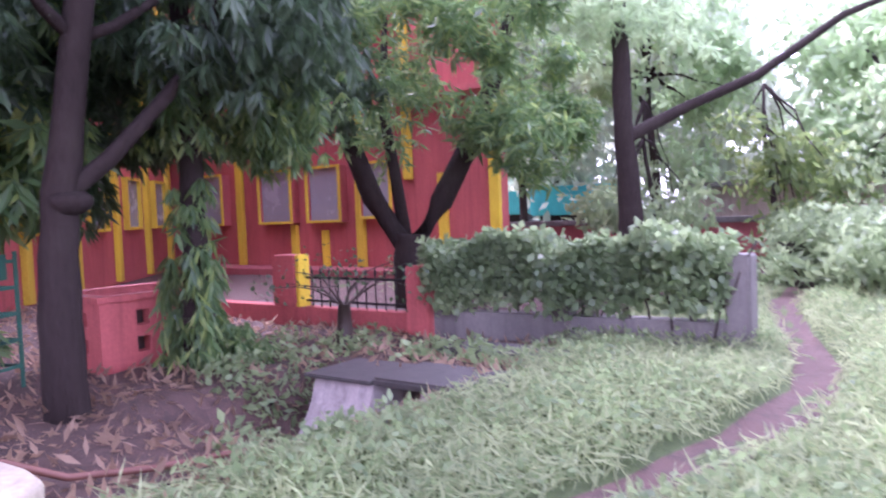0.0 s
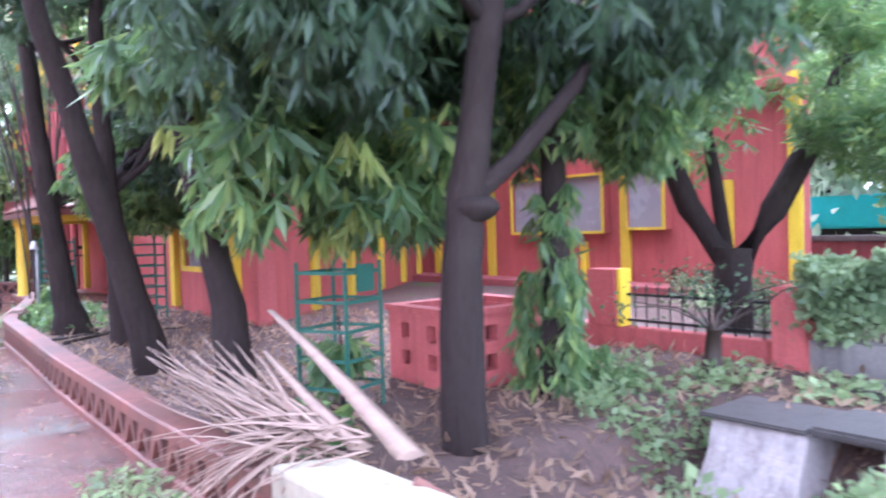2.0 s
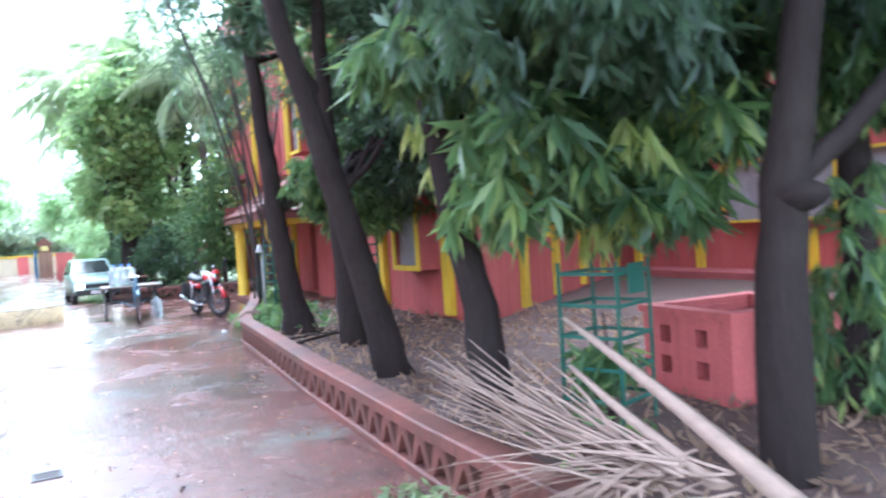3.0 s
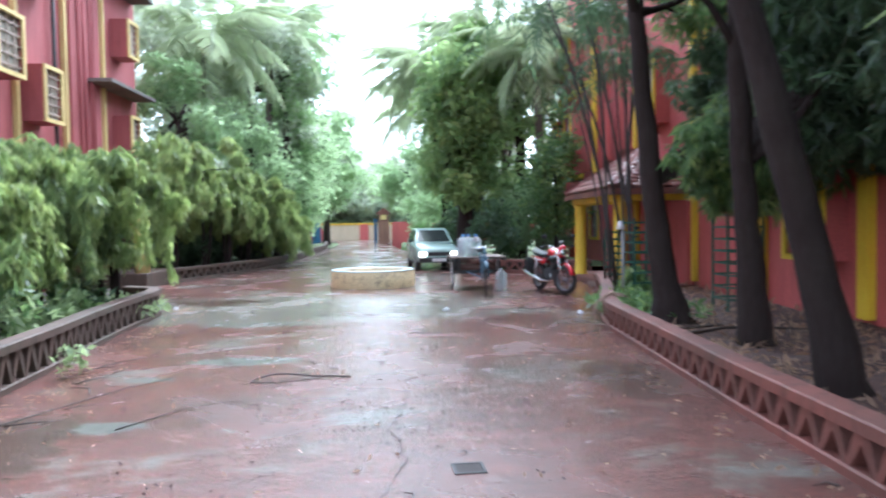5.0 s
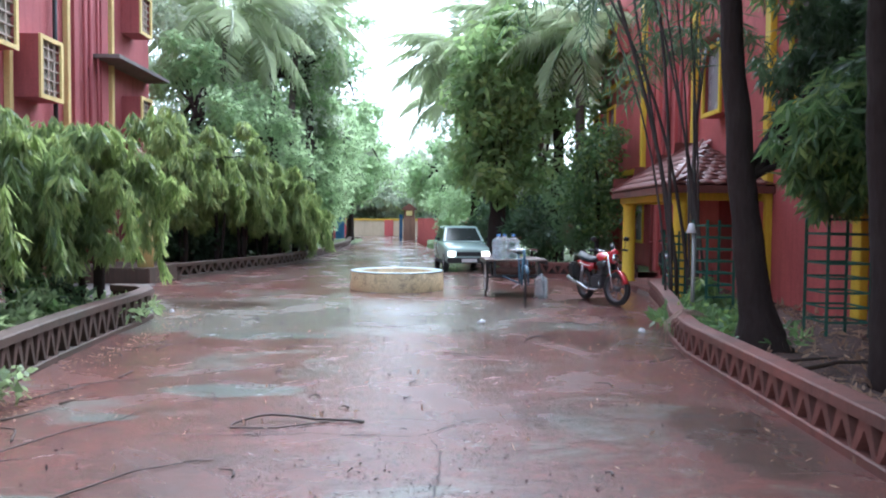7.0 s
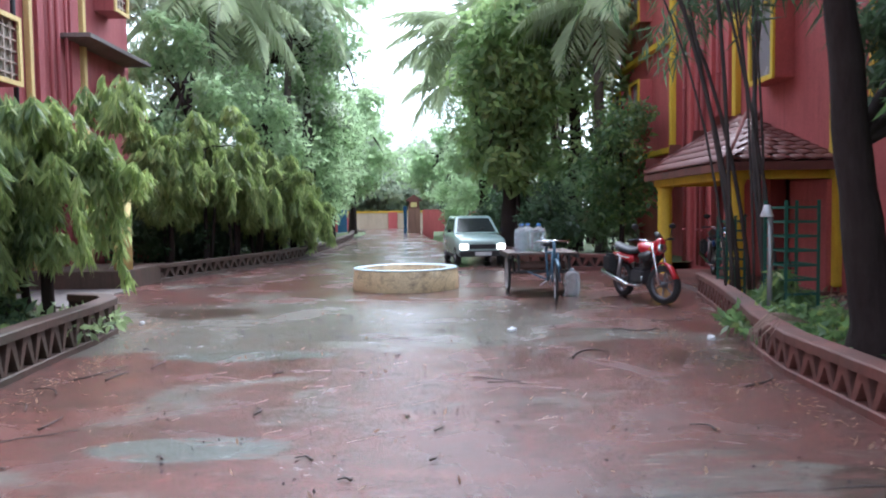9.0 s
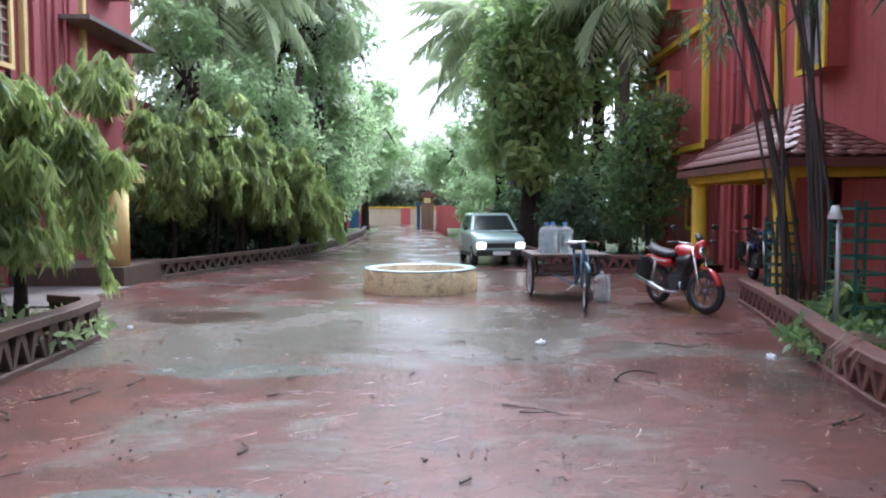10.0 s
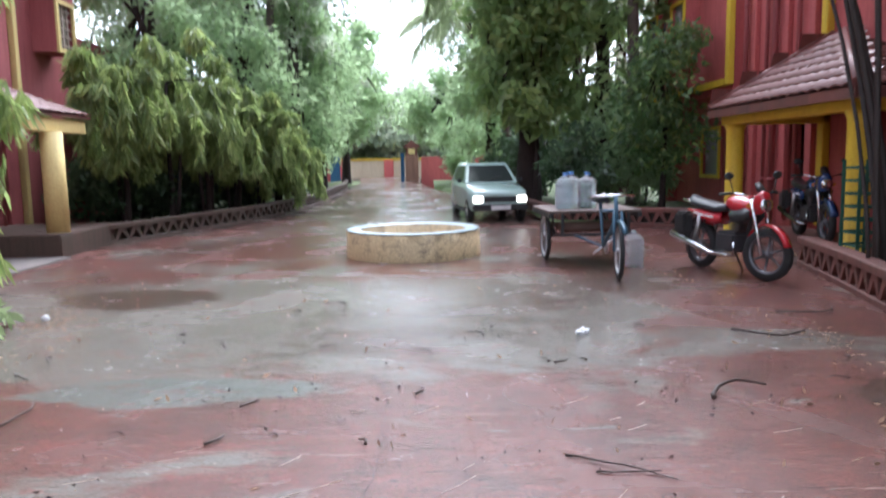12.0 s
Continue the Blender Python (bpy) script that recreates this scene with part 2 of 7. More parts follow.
LEAF_LIME = leaf_material("lime_lance_leaf", (0.1, 0.145, 0.055), (0.29, 0.36, 0.125), 0.4, (0.48, 0.52, 0.2), 0.5)
GRASS = leaf_material("grass_blade", (0.13, 0.165, 0.08), (0.38, 0.42, 0.23), 0.55)
WEED = leaf_material("weed_leaf", (0.1, 0.15, 0.065), (0.28, 0.35, 0.17), 0.5)
DRY_LEAF = leaf_material("dry_leaf", (0.11, 0.065, 0.045), (0.38, 0.26, 0.18), 0.7)


def bark_build(nt, b):
    c = coords(nt)
    n = noise_tex(nt, scaled(nt, c, 9, 9, 2.2), 2.5, 7, 0.7)
    big = noise_tex(nt, c, 1.7, 4)
    col = mix(nt, n, (0.014, 0.009, 0.008), (0.05, 0.034, 0.03))
    col = mix(nt, ramp(nt, big, [(0.5, (0, 0, 0)), (0.8, (0.3, 0.3, 0.3))]), col, (0.085, 0.07, 0.055))
    link(nt, col, b.inputs["Base Color"])
    b.inputs["Roughness"].default_value = 0.85
    b.inputs["Specular IOR Level"].default_value = 0.2
    bump(nt, b, n, 1.0, 0.035)


BARK = material("wet_dark_bark", bark_build)
PALM_BARK = simple("grey_palm_bark", (0.13, 0.1, 0.085), 0.8, spread=0.5, scale=6, bumpy=0.5)
STEM = simple("brown_cane", (0.034, 0.024, 0.02), 0.6, spread=0.5, scale=5, bumpy=0.3)
DRY_STEM = simple("dry_palm_rib", (0.27, 0.18, 0.135), 0.75, spread=0.55, scale=11, bumpy=0.3)
GREEN_IRON = simple("green_painted_iron", (0.025, 0.1, 0.07), 0.45, spread=0.35)
DARK_IRON = simple("dark_iron", (0.02, 0.02, 0.02), 0.5, 0.4)
GREY_PANE = simple("frosted_grey_pane", (0.3, 0.28, 0.3), 0.25, spread=0.15, scale=2)
DARK_PANE = simple("dark_glass_pane", (0.03, 0.035, 0.035), 0.08, spread=0.2)
DULL_PANE = simple("dusty_shutter", (0.27, 0.24, 0.18), 0.6, spread=0.3, scale=5)
TILE = simple("weathered_clay_tile", (0.17, 0.06, 0.05), 0.42, spread=0.5, scale=4, bumpy=0.3)
TWIG = simple("wet_twig", (0.04, 0.025, 0.018), 0.6, spread=0.4)
CRACK = simple("dark_crack", (0.03, 0.02, 0.018), 0.8)
BLUE_SHEET = simple("turquoise_sheet", (0.05, 0.5, 0.5), 0.4, spread=0.2, scale=3)


# ---- mesh helpers ----
def part(name, bm, mat, parent=None, label=""):
    me = bpy.data.meshes.new(name)
    bm.to_mesh(me)
    bm.free()
    me.materials.append(mat)
    ob = new(name, me)
    if parent is not None:
        ob.parent = parent
    if label:
        ob["label"] = label
    return ob


def shared(name, me, parent, m):
    ob = new(name, me)
    ob.parent = parent
    ob.matrix_basis = m
    return ob


def thing(name, label, category, x=0.0, y=0.0, z=0.0, rz=0.0, group="", kind=""):
    ob = new(name)
    ob.empty_display_size = 0.2
    ob.matrix_basis = pose(x, y, z, 0, 0, rz)
    return tagged(ob, label, category, group, kind)


def smooth(bm, on=True):
    for f in bm.faces:
        f.smooth = on
    return bm


def box(bm, x0, x1, y0, y1, z0, z1, bevel=0.0):
    r = bmesh.ops.create_cube(bm, size=1, matrix=Matrix.Translation(((x0 + x1) / 2, (y0 + y1) / 2, (z0 + z1) / 2))
                              @ Matrix.Diagonal((x1 - x0, y1 - y0, z1 - z0, 1)))
    if bevel:
        es = list({e for v in r["verts"] for e in v.link_edges})
        bmesh.ops.bevel(bm, geom=es, offset=bevel, segments=2, affect="EDGES")
    return bm


def a_box(x0, x1, y0, y1, z0, z1, bevel=0.0):
    return box(bmesh.new(), x0, x1, y0, y1, z0, z1, bevel)


def tube(bm, pts, radii, sides=8, cap=True):
    """A tapered tube along points."""
    pts = [Vector(p) for p in pts]
    rings = []
    for i, p in enumerate(pts):
        d = (pts[min(i + 1, len(pts) - 1)] - pts[max(i - 1, 0)]).normalized()
        ref = Vector((0, 0, 1)) if abs(d.z) < 0.85 else Vector((1, 0, 0))
        u = d.cross(ref).normalized()
        v = d.cross(u).normalized()
        r = radii[i] if isinstance(radii, (list, tuple)) else radii
        rings.append([bm.verts.new(p + (u * math.cos(2 * math.pi * k / sides) + v * math.sin(2 * math.pi * k / sides)) * r) for k in range(sides)])
    for a, b in zip(rings, rings[1:]):
        for k in range(sides):
            f = bm.faces.new((a[k], a[(k + 1) % sides], b[(k + 1) % sides], b[k]))
            f.smooth = True
    if cap:
        bm.faces.new(rings[0])
        bm.faces.new(rings[-1][::-1])
    return bm


def a_tube(pts, radii, sides=8):
    bm = tube(bmesh.new(), pts, radii, sides)
    bmesh.ops.recalc_face_normals(bm, faces=bm.faces)
    return bm


def lathe(bm, profile, sides=24, cx=0.0, cy=0.0):
    """Turned body from (radius, height) pairs."""
    rings = [[bm.verts.new((cx + r * math.cos(2 * math.pi * k / sides), cy + r * math.sin(2 * math.pi * k / sides), z)) for k in range(sides)] for r, z in profile]
    for a, b in zip(rings, rings[1:]):
        for k in range(sides):
            f = bm.faces.new((a[k], a[(k + 1) % sides], b[(k + 1) % sides], b[k]))
            f.smooth = True
    return bm


def prism(bm, outline, z0, z1):
    """An upright prism over a closed outline of (x, y)."""
    lo = [bm.verts.new((x, y, z0)) for x, y in outline]
    hi = [bm.verts.new((x, y, z1)) for x, y in outline]
    n = len(outline)
    bm.faces.new(lo[::-1])
    bm.faces.new(hi)
    for i in range(n):
        bm.faces.new((lo[i], lo[(i + 1) % n], hi[(i + 1) % n], hi[i]))
    bmesh.ops.recalc_face_normals(bm, faces=bm.faces)
    return bm


def mesh_object(name, verts, faces, mat, parent=None, flat=True):
    me = bpy.data.meshes.new(name)
    me.from_pydata(verts, [], faces)
    me.materials.append(mat)
    ob = new(name, me)
    if parent is not None:
        ob.parent = parent
    return ob


def leaf_mesh(name, places, size, mat, parent=None, droop=0.0, slim=0.3, seed=1, spread=0.35, fold=True):
    """Many small folded leaves at the given places; droop 0 gives leaves every way, 1 hanging ones."""
    rng = np.random.default_rng(seed)
    p = np.asarray(places, dtype=float)
    n = len(p)
    d = rng.normal(size=(n, 3))
    d /= np.linalg.norm(d, axis=1)[:, None]
    d = d * (1 - droop) + np.array([0, 0, -1.0]) * droop + rng.normal(size=(n, 3)) * 0.18 * droop
    d /= np.linalg.norm(d, axis=1)[:, None]
    s = np.cross(d, rng.normal(size=(n, 3)))
    s /= np.linalg.norm(s, axis=1)[:, None]
    nn = np.cross(d, s)
    L = size * (1 + spread * (rng.random(n) * 2 - 1))
    W = L * slim * 0.5
    base, tip = p, p + d * L[:, None]
    mid = p + d * (L * 0.45)[:, None] - nn * (L * 0.06)[:, None]
    a = mid + s * W[:, None] + nn * (L * 0.08)[:, None]
    b = mid - s * W[:, None] + nn * (L * 0.08)[:, None]
    v = np.stack([base, a, tip, b], axis=1).reshape(-1, 3)
    i = np.arange(n) * 4
    f = np.concatenate([np.stack([i, i + 1, i + 2], 1), np.stack([i, i + 2, i + 3], 1)])
    return mesh_object(name, v.tolist(), f.tolist(), mat, parent)


def clump_points(rng, centres, radius, per, flat=0.75):
    out = []
    for c in centres:
        q = rng.normal(size=(per, 3))
        q /= np.linalg.norm(q, axis=1)[:, None]
        q *= (rng.random(per) ** 0.5)[:, None] * radius * (0.6 + 0.8 * rng.random())
        q[:, 2] *= flat
        out.append(q + np.asarray(c))
    return np.concatenate(out)


def limb(start, end, sag=0.0, steps=5, wob=0.06, rng=None):
    a, b = np.asarray(start, float), np.asarray(end, float)
    L = np.linalg.norm(b - a)
    out = []
    for i in range(steps + 1):
        t = i / steps
        q = a + (b - a) * t
        q[2] += sag * math.sin(math.pi * t)
        if rng is not None and 0 < i < steps:
            q += rng.normal(size=3) * wob * L * 0.3
        out.append(tuple(q))
    return out


def tree(x, y, path, radius, crown_centres, crown_radius, per, leaf, leaf_size, label, droop=0.3, slim=0.32, seed=1,
         flare=1.5, branches=6, name="tree", category="tree", z=0.0, trunk_label="", top=0.35, flat=0.75):
    """A tree: trunk along path (offsets from its foot), limbs to the crown's clumps, and leaves round them."""
    rng = np.random.default_rng(seed)
    root = thing(name, label, category, x, y, z)
    bm = bmesh.new()
    n = len(path)
    radii = [radius * (flare if i == 0 else 1.0 + (top - 1.0) * i / (n - 1)) for i in range(n)]
    fine_p, fine_r = [], []
    for i in range(n - 1):
        for k in range(4):
            t = k / 4
            q = [path[i][j] * (1 - t) + path[i + 1][j] * t for j in range(3)]
            s = t if i else t ** 0.5
            fine_p.append((q[0] + rng.normal() * radius * 0.05, q[1] + rng.normal() * radius * 0.05, q[2]))
            fine_r.append((radii[i] * (1 - s) + radii[i + 1] * s) * (1 + rng.normal() * 0.03))
    fine_p.append(path[-1])
    fine_r.append(radii[-1])
    tube(bm, fine_p, fine_r, 12)
    for c in list(crown_centres)[:branches]:
        k = int(rng.integers(max(1, n - 2), n))
        s = path[k] if k < n else path[-1]
        tube(bm, limb(s, c, 0.1, 5, 0.08, rng), [radius * f for f in (0.42, 0.34, 0.28, 0.2, 0.14, 0.07)], 7)
    bmesh.ops.recalc_face_normals(bm, faces=bm.faces)
    part("trunk", bm, BARK, root, trunk_label)
    if len(crown_centres):
        pts = clump_points(rng, crown_centres, crown_radius, per, flat)
        leaf_mesh("crown", pts, leaf_size, leaf, root, droop, slim, seed + 7)
    return root


def spots(rng, n, cx, cy, cz, rx, ry, rz):
    q = rng.normal(size=(n, 3))
    q /= np.linalg.norm(q, axis=1)[:, None]
    q *= (0.45 + 0.55 * rng.random(n))[:, None]
    return q * (rx, ry, rz) + (cx, cy, cz)

# ---- ground ----
def outline_sheet(name, outline, z, depth, mat, label):
    ob = part(name, prism(bmesh.new(), outline, z - depth, z), mat)
    return tagged(ob, label, "ground", kind="structure")


def height_sheet(name, x0, x1, y0, y1, step, height, mat, label):
    nx, ny = int((x1 - x0) / step) + 1, int((y1 - y0) / step) + 1
    verts = [(x0 + (x1 - x0) * i / (nx - 1), y0 + (y1 - y0) * j / (ny - 1), 0) for j in range(ny) for i in range(nx)]
    verts = [(x, y, height(x, y)) for x, y, _ in verts]
    faces = [(j * nx + i, j * nx + i + 1, (j + 1) * nx + i + 1, (j + 1) * nx + i) for j in range(ny - 1) for i in range(nx - 1)]
    ob = mesh_object(name, verts, faces, mat)
    for p in ob.data.polygons:
        p.use_smooth = True
    return tagged(ob, label, "ground", kind="structure")


ground = part("ground", a_box(-400, 400, -400, 400, -1.2, -0.45), TURF)
tagged(ground, "dull green open ground reaching the horizon", "ground", kind="structure")
DRIVE = [(-3.8, -14), (1.5, -14), (1.5, -3), (2.1, 0.5), (2.25, 2.4), (1.95, 4.3), (1.9, 6), (2.0, 9), (2.2, 13.5), (2.78, 16), (3.25, 18), (3.6, 19.4),
         (3.8, 22), (4.0, 24.5), (1.4, 25.2), (1.3, 29), (0.6, 34), (-1.0, 45), (-2.0, 58), (-1.5, 66), (40, 66), (40, 72), (-50, 72), (-50, 66),
         (-6.3, 66), (-6.3, 58), (-5.2, 45), (-5.0, 34), (-5.5, 29.5), (-6.2, 26.5), (-6.9, 24), (-7.7, 22.6), (-9.1, 22.5),
         (-9.1, 17.1), (-5.1, 16.8), (-4.6, 11.6), (-4.4, 9.3)]
drive = outline_sheet("road", DRIVE, 0.0, 0.5, WET_DRIVE, "wet red oxide concrete driveway with grey worn patches and puddles")


def kerb_x(y):
    return float(np.interp(y, (2.3, 4.4, 6.0, 9.0, 13.4, 14.6, 15.9, 17.9, 19.4, 23.0), (2.12, 1.89, 1.86, 1.93, 2.13, 2.35, 2.72, 3.2, 3.5, 3.8)))


def pit_depth(x, y):
    """How far the ground falls away before the drain crossing."""
    d = max(abs(x - 4.72) / 0.86, abs(y - 3.55) / 0.78)
    return 0.5 * min(1.0, (1.25 - d) / 0.5) if d < 1.25 else 0.0


def bed_height(x, y):
    if x < kerb_x(y) + 0.07:
        return -0.2
    h = 0.07 + 0.05 * noise.noise((x * 0.8, y * 0.8, 0)) + 0.025 * noise.noise((x * 3, y * 3, 2))
    return h - pit_depth(x, y)


def path_line(x):
    return np.interp(x, (2.4, 3.4, 4.44, 5.5, 6.43, 7.6, 9.0, 11.0, 14.0), (1.15, 0.9, 0.66, 0.42, 0.3, 0.45, 0.9, 1.4, 1.6))


def lawn_height(x, y):
    h = 0.10 + 0.06 * noise.noise((x * 0.5, y * 0.5, 5)) + 0.03 * noise.noise((x * 2, y * 2, 7))
    edge = min(1.0, max(0.0, (x - 1.9) / 1.2))
    path_y = float(path_line(x))
    if abs(y - path_y) < 0.45:
        h -= 0.06 * (1 - abs(y - path_y) / 0.45)
    return h * edge - 0.06 * (1 - edge) - pit_depth(x, y)


soil_bed = height_sheet("ground_bed", 1.7, 9.4, 2.35, 23.0, 0.1, bed_height, SOIL, "damp brown soil bed littered with fallen leaves")
lawn = height_sheet("lawn", 1.6, 26.0, -14.0, 2.45, 0.25, lawn_height, TURF, "rough green lawn with creeping weeds")
def west_kerb_x(y):
    return float(np.interp(y, (-6.0, 6.0, 9.3, 11.6, 12.9, 14.4, 16.4), (-3.7, -4.1, -4.3, -4.5, -4.67, -4.81, -5.05)))


left_bed = height_sheet("ground_bed", -9.2, -3.9, -14.0, 16.4, 0.2, lambda x, y: 0.2 + 0.05 * noise.noise((x, y, 1)) - (0.7 if x > west_kerb_x(y) - 0.26 else 0), SOIL,
                        "dark soil bed under the weeping trees")
far_left = height_sheet("ground_bed", -30, -4.9, 24.0, 57.5, 0.8, lambda x, y: 0.12 + 0.06 * noise.noise((x, y, 1)) - (0.7 if x > -7.0 + 0.3 * max(0, min(6, y - 24)) else 0), TURF,
                        "overgrown bed under the large trees")
far_right = height_sheet("ground_bed", 1.2, 30, 25.2, 60, 0.8, lambda x, y: 0.12 + 0.05 * noise.noise((x, y, 1)), TURF, "grassy bed below the palms")
far_right2 = height_sheet("ground_bed", -1.0, 1.2, 34, 57.8, 0.5, lambda x, y: 0.08 - (0.6 if x < 0.9 - 0.155 * (y - 34) else 0), TURF, "grassy verge beside the far drive")
terrace_bed = height_sheet("ground_bed", 9.4, 17.4, 2.45, 19.45, 1.0, lambda x, y: 0.034 + 0.05 * noise.noise((x, y, 3)), SOIL, "damp soil bed behind the garden wall")
back_lawn = height_sheet("lawn", 9.4, 60, 2.45, 40, 1.0, lambda x, y: 0.02 + 0.05 * noise.noise((x, y, 3)), TURF, "rough grass beyond the garden wall")
out_lawn = height_sheet("lawn", 26, 90, -60, 2.45, 2.0, lambda x, y: 0.05, TURF, "rough grass beyond the shed")

path_pts = [(float(x), float(path_line(x))) for x in np.arange(2.6, 14.1, 0.3)]
pv, pf = [], []
for i, (x, y) in enumerate(path_pts):
    w = 0.17 + 0.05 * noise.noise((x * 1.3, 0, 9))
    for s in (-w, 0, w):
        pv.append((x, y + s, lawn_height(x, y + s) + 0.012))
for i in range(len(path_pts) - 1):
    for k in range(2):
        a = i * 3 + k
        pf.append((a, a + 3, a + 4, a + 1))
footpath = mesh_object("footpath", pv, pf, SOIL)
tagged(footpath, "narrow trodden earth footpath through the grass", "path", kind="structure")


# ---- low lattice kerbs ----
def resample(pts, step):
    out, pts = [], [Vector((*p, 0)) for p in pts]
    for a, b in zip(pts, pts[1:]):
        n = max(1, round((b - a).length / step))
        out += [a + (b - a) * i / n for i in range(n)]
    return out + [pts[-1]]


def ribbon(pts, x0, x1, z0, z1):
    """A bar that follows a line on plan, between the side offsets x0 and x1 (positive to its right)."""
    bm = bmesh.new()
    rings = []
    for i, p in enumerate(pts):
        d = (pts[min(i + 1, len(pts) - 1)] - pts[max(i - 1, 0)]).normalized()
        r = Vector((d.y, -d.x, 0))
        c = 0.012
        prof = [(x0, z0), (x1, z0), (x1, z1 - c), (x1 - c, z1), (x0 + c, z1), (x0, z1 - c)]
        rings.append([bm.verts.new(p + r * s + Vector((0, 0, z))) for s, z in prof])
    for a, b in zip(rings, rings[1:]):
        for k in range(6):
            bm.faces.new((a[k], a[(k + 1) % 6], b[(k + 1) % 6], b[k]))
    bm.faces.new(rings[0])
    bm.faces.new(rings[-1][::-1])
    bmesh.ops.recalc_face_normals(bm, faces=bm.faces)
    return bm


def brace_mesh(mat, h0, h1, w, t):
    """One pair of slanting bars leaning together under the coping."""
    bm = bmesh.new()
    k = w * 0.22
    for side in (-1, 1):
        pr = [(side * (w * 0.5 - k * 0.55), h0), (side * (w * 0.5 + 0.0005), h0), (side * (w * 0.5 + 0.0005), h0 + 0.03), (side * k, h1), (side * 0.0005, h1), (side * 0.0005, h1 - 0.07)]
        if side < 0:
            pr = pr[::-1]
        a = [bm.verts.new((0, u, z)) for u, z in pr]
        b = [bm.verts.new((t, u, z)) for u, z in pr]
        n = len(pr)
        bm.faces.new(a)
        bm.faces.new(b[::-1])
        for i in range(n):
            bm.faces.new((a[i], b[i], b[(i + 1) % n], a[(i + 1) % n]))
    bmesh.ops.recalc_face_normals(bm, faces=bm.faces)
    me = bpy.data.meshes.new("brace")
    bm.to_mesh(me)
    bm.free()
    me.materials.append(mat)
    return me


def lattice_kerb(line, side, mat, top_mat, label, height=0.38, pitch=0.29):
    """side 1: the bed lies to the right of the line's direction."""
    root = thing("kerb", label, "kerb", kind="structure")
    fine = resample(line, pitch)
    t = 0.15 * side
    lo, hi = sorted((0.0, t))
    part("base", ribbon(fine, lo - 0.02, hi + 0.02, -0.05, 0.07), mat, root)
    part("coping", ribbon(fine, lo - 0.025, hi + 0.03, height - 0.09, height), top_mat, root)
    # recessed backing, coloured dark so the openings look shaded
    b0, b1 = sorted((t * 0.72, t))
    part("backing", ribbon(fine, b0, b1, 0.05, height - 0.06), WET_SHADED_EARTH, root, "wet earth packed behind the lattice, darkened for shade")
    me = brace_mesh(mat, 0.06, height - 0.08, pitch, 0.1)
    for a, b in zip(fine, fine[1:]):
        d = b - a
        yaw = math.degrees(math.atan2(d.y, d.x)) - 90
        m = pose(*((a + b) / 2), 0, 0, yaw if side > 0 else yaw + 180)
        shared("brace", me, root, m @ Matrix.Diagonal((1, d.length / pitch, 1, 1)))
    return root


KERB_R = [(1.88, 4.215), (1.86, 6.0), (1.93, 9.0), (2.05, 11.5), (2.13, 13.4), (2.35, 14.6), (2.72, 15.9), (3.2, 17.9), (3.5, 19.4)]
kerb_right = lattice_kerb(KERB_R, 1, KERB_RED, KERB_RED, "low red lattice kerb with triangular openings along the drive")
KERB_L = [(-3.7, -6.0), (-4.1, 6.0), (-4.3, 9.3), (-4.5, 11.6), (-4.67, 12.9), (-4.8, 14.4), (-4.86, 15.6), (-4.95, 16.3), (-5.15, 16.65), (-5.7, 16.9)]
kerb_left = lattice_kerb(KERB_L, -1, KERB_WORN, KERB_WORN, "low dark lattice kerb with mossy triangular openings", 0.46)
KERB_L2 = [(-7.75, 22.45), (-7.0, 23.6), (-6.35, 25.8), (-5.6, 28.5), (-5.1, 32.0), (-5.0, 36.0), (-5.2, 45.0), (-6.3, 57.0)]
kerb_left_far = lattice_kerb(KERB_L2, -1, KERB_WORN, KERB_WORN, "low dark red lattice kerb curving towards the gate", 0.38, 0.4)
KERB_R2 = [(4.6, 24.2), (2.7, 25.1), (1.45, 25.6), (1.25, 28.5), (0.6, 34.0)]
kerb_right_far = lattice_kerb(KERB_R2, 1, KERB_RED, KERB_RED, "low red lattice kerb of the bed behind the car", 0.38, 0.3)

white_wall = part("low_wall", prism(bmesh.new(), [(1.84, 4.2), (1.9, 2.55), (1.97, 2.38), (2.1, 2.32), (2.21, 2.4), (2.24, 2.6), (2.17, 4.06)], -0.3, 0.47), WHITEWASH)
bv = white_wall.modifiers.new("edge", "BEVEL")
bv.width, bv.segments = 0.035, 3
tagged(white_wall, "whitewashed low concrete end wall of the kerb", "wall", kind="structure")


# ---- building helpers ----
def panel_cells(bm, u0, u1, v0, v1, holes, put):
    """Fills a panel with boxes, leaving real openings (u0, u1, v0, v1)."""
    us = sorted({u0, u1, *[h[0] for h in holes], *[h[1] for h in holes]})
    vs = sorted({v0, v1, *[h[2] for h in holes], *[h[3] for h in holes]})
    for a, b in zip(us, us[1:]):
        for c, d in zip(vs, vs[1:]):
            m, n = (a + b) / 2, (c + d) / 2
            if not any(h[0] < m < h[1] and h[2] < n < h[3] for h in holes):
                put(bm, a, b, c, d)
    bmesh.ops.remove_doubles(bm, verts=bm.verts, dist=0.0005)
    return bm


def x_wall(x0, x1, y0, y1, z0, z1, holes=()):
    return panel_cells(bmesh.new(), y0, y1, z0, z1, holes, lambda bm, a, b, c, d: box(bm, x0, x1, a, b, c, d))


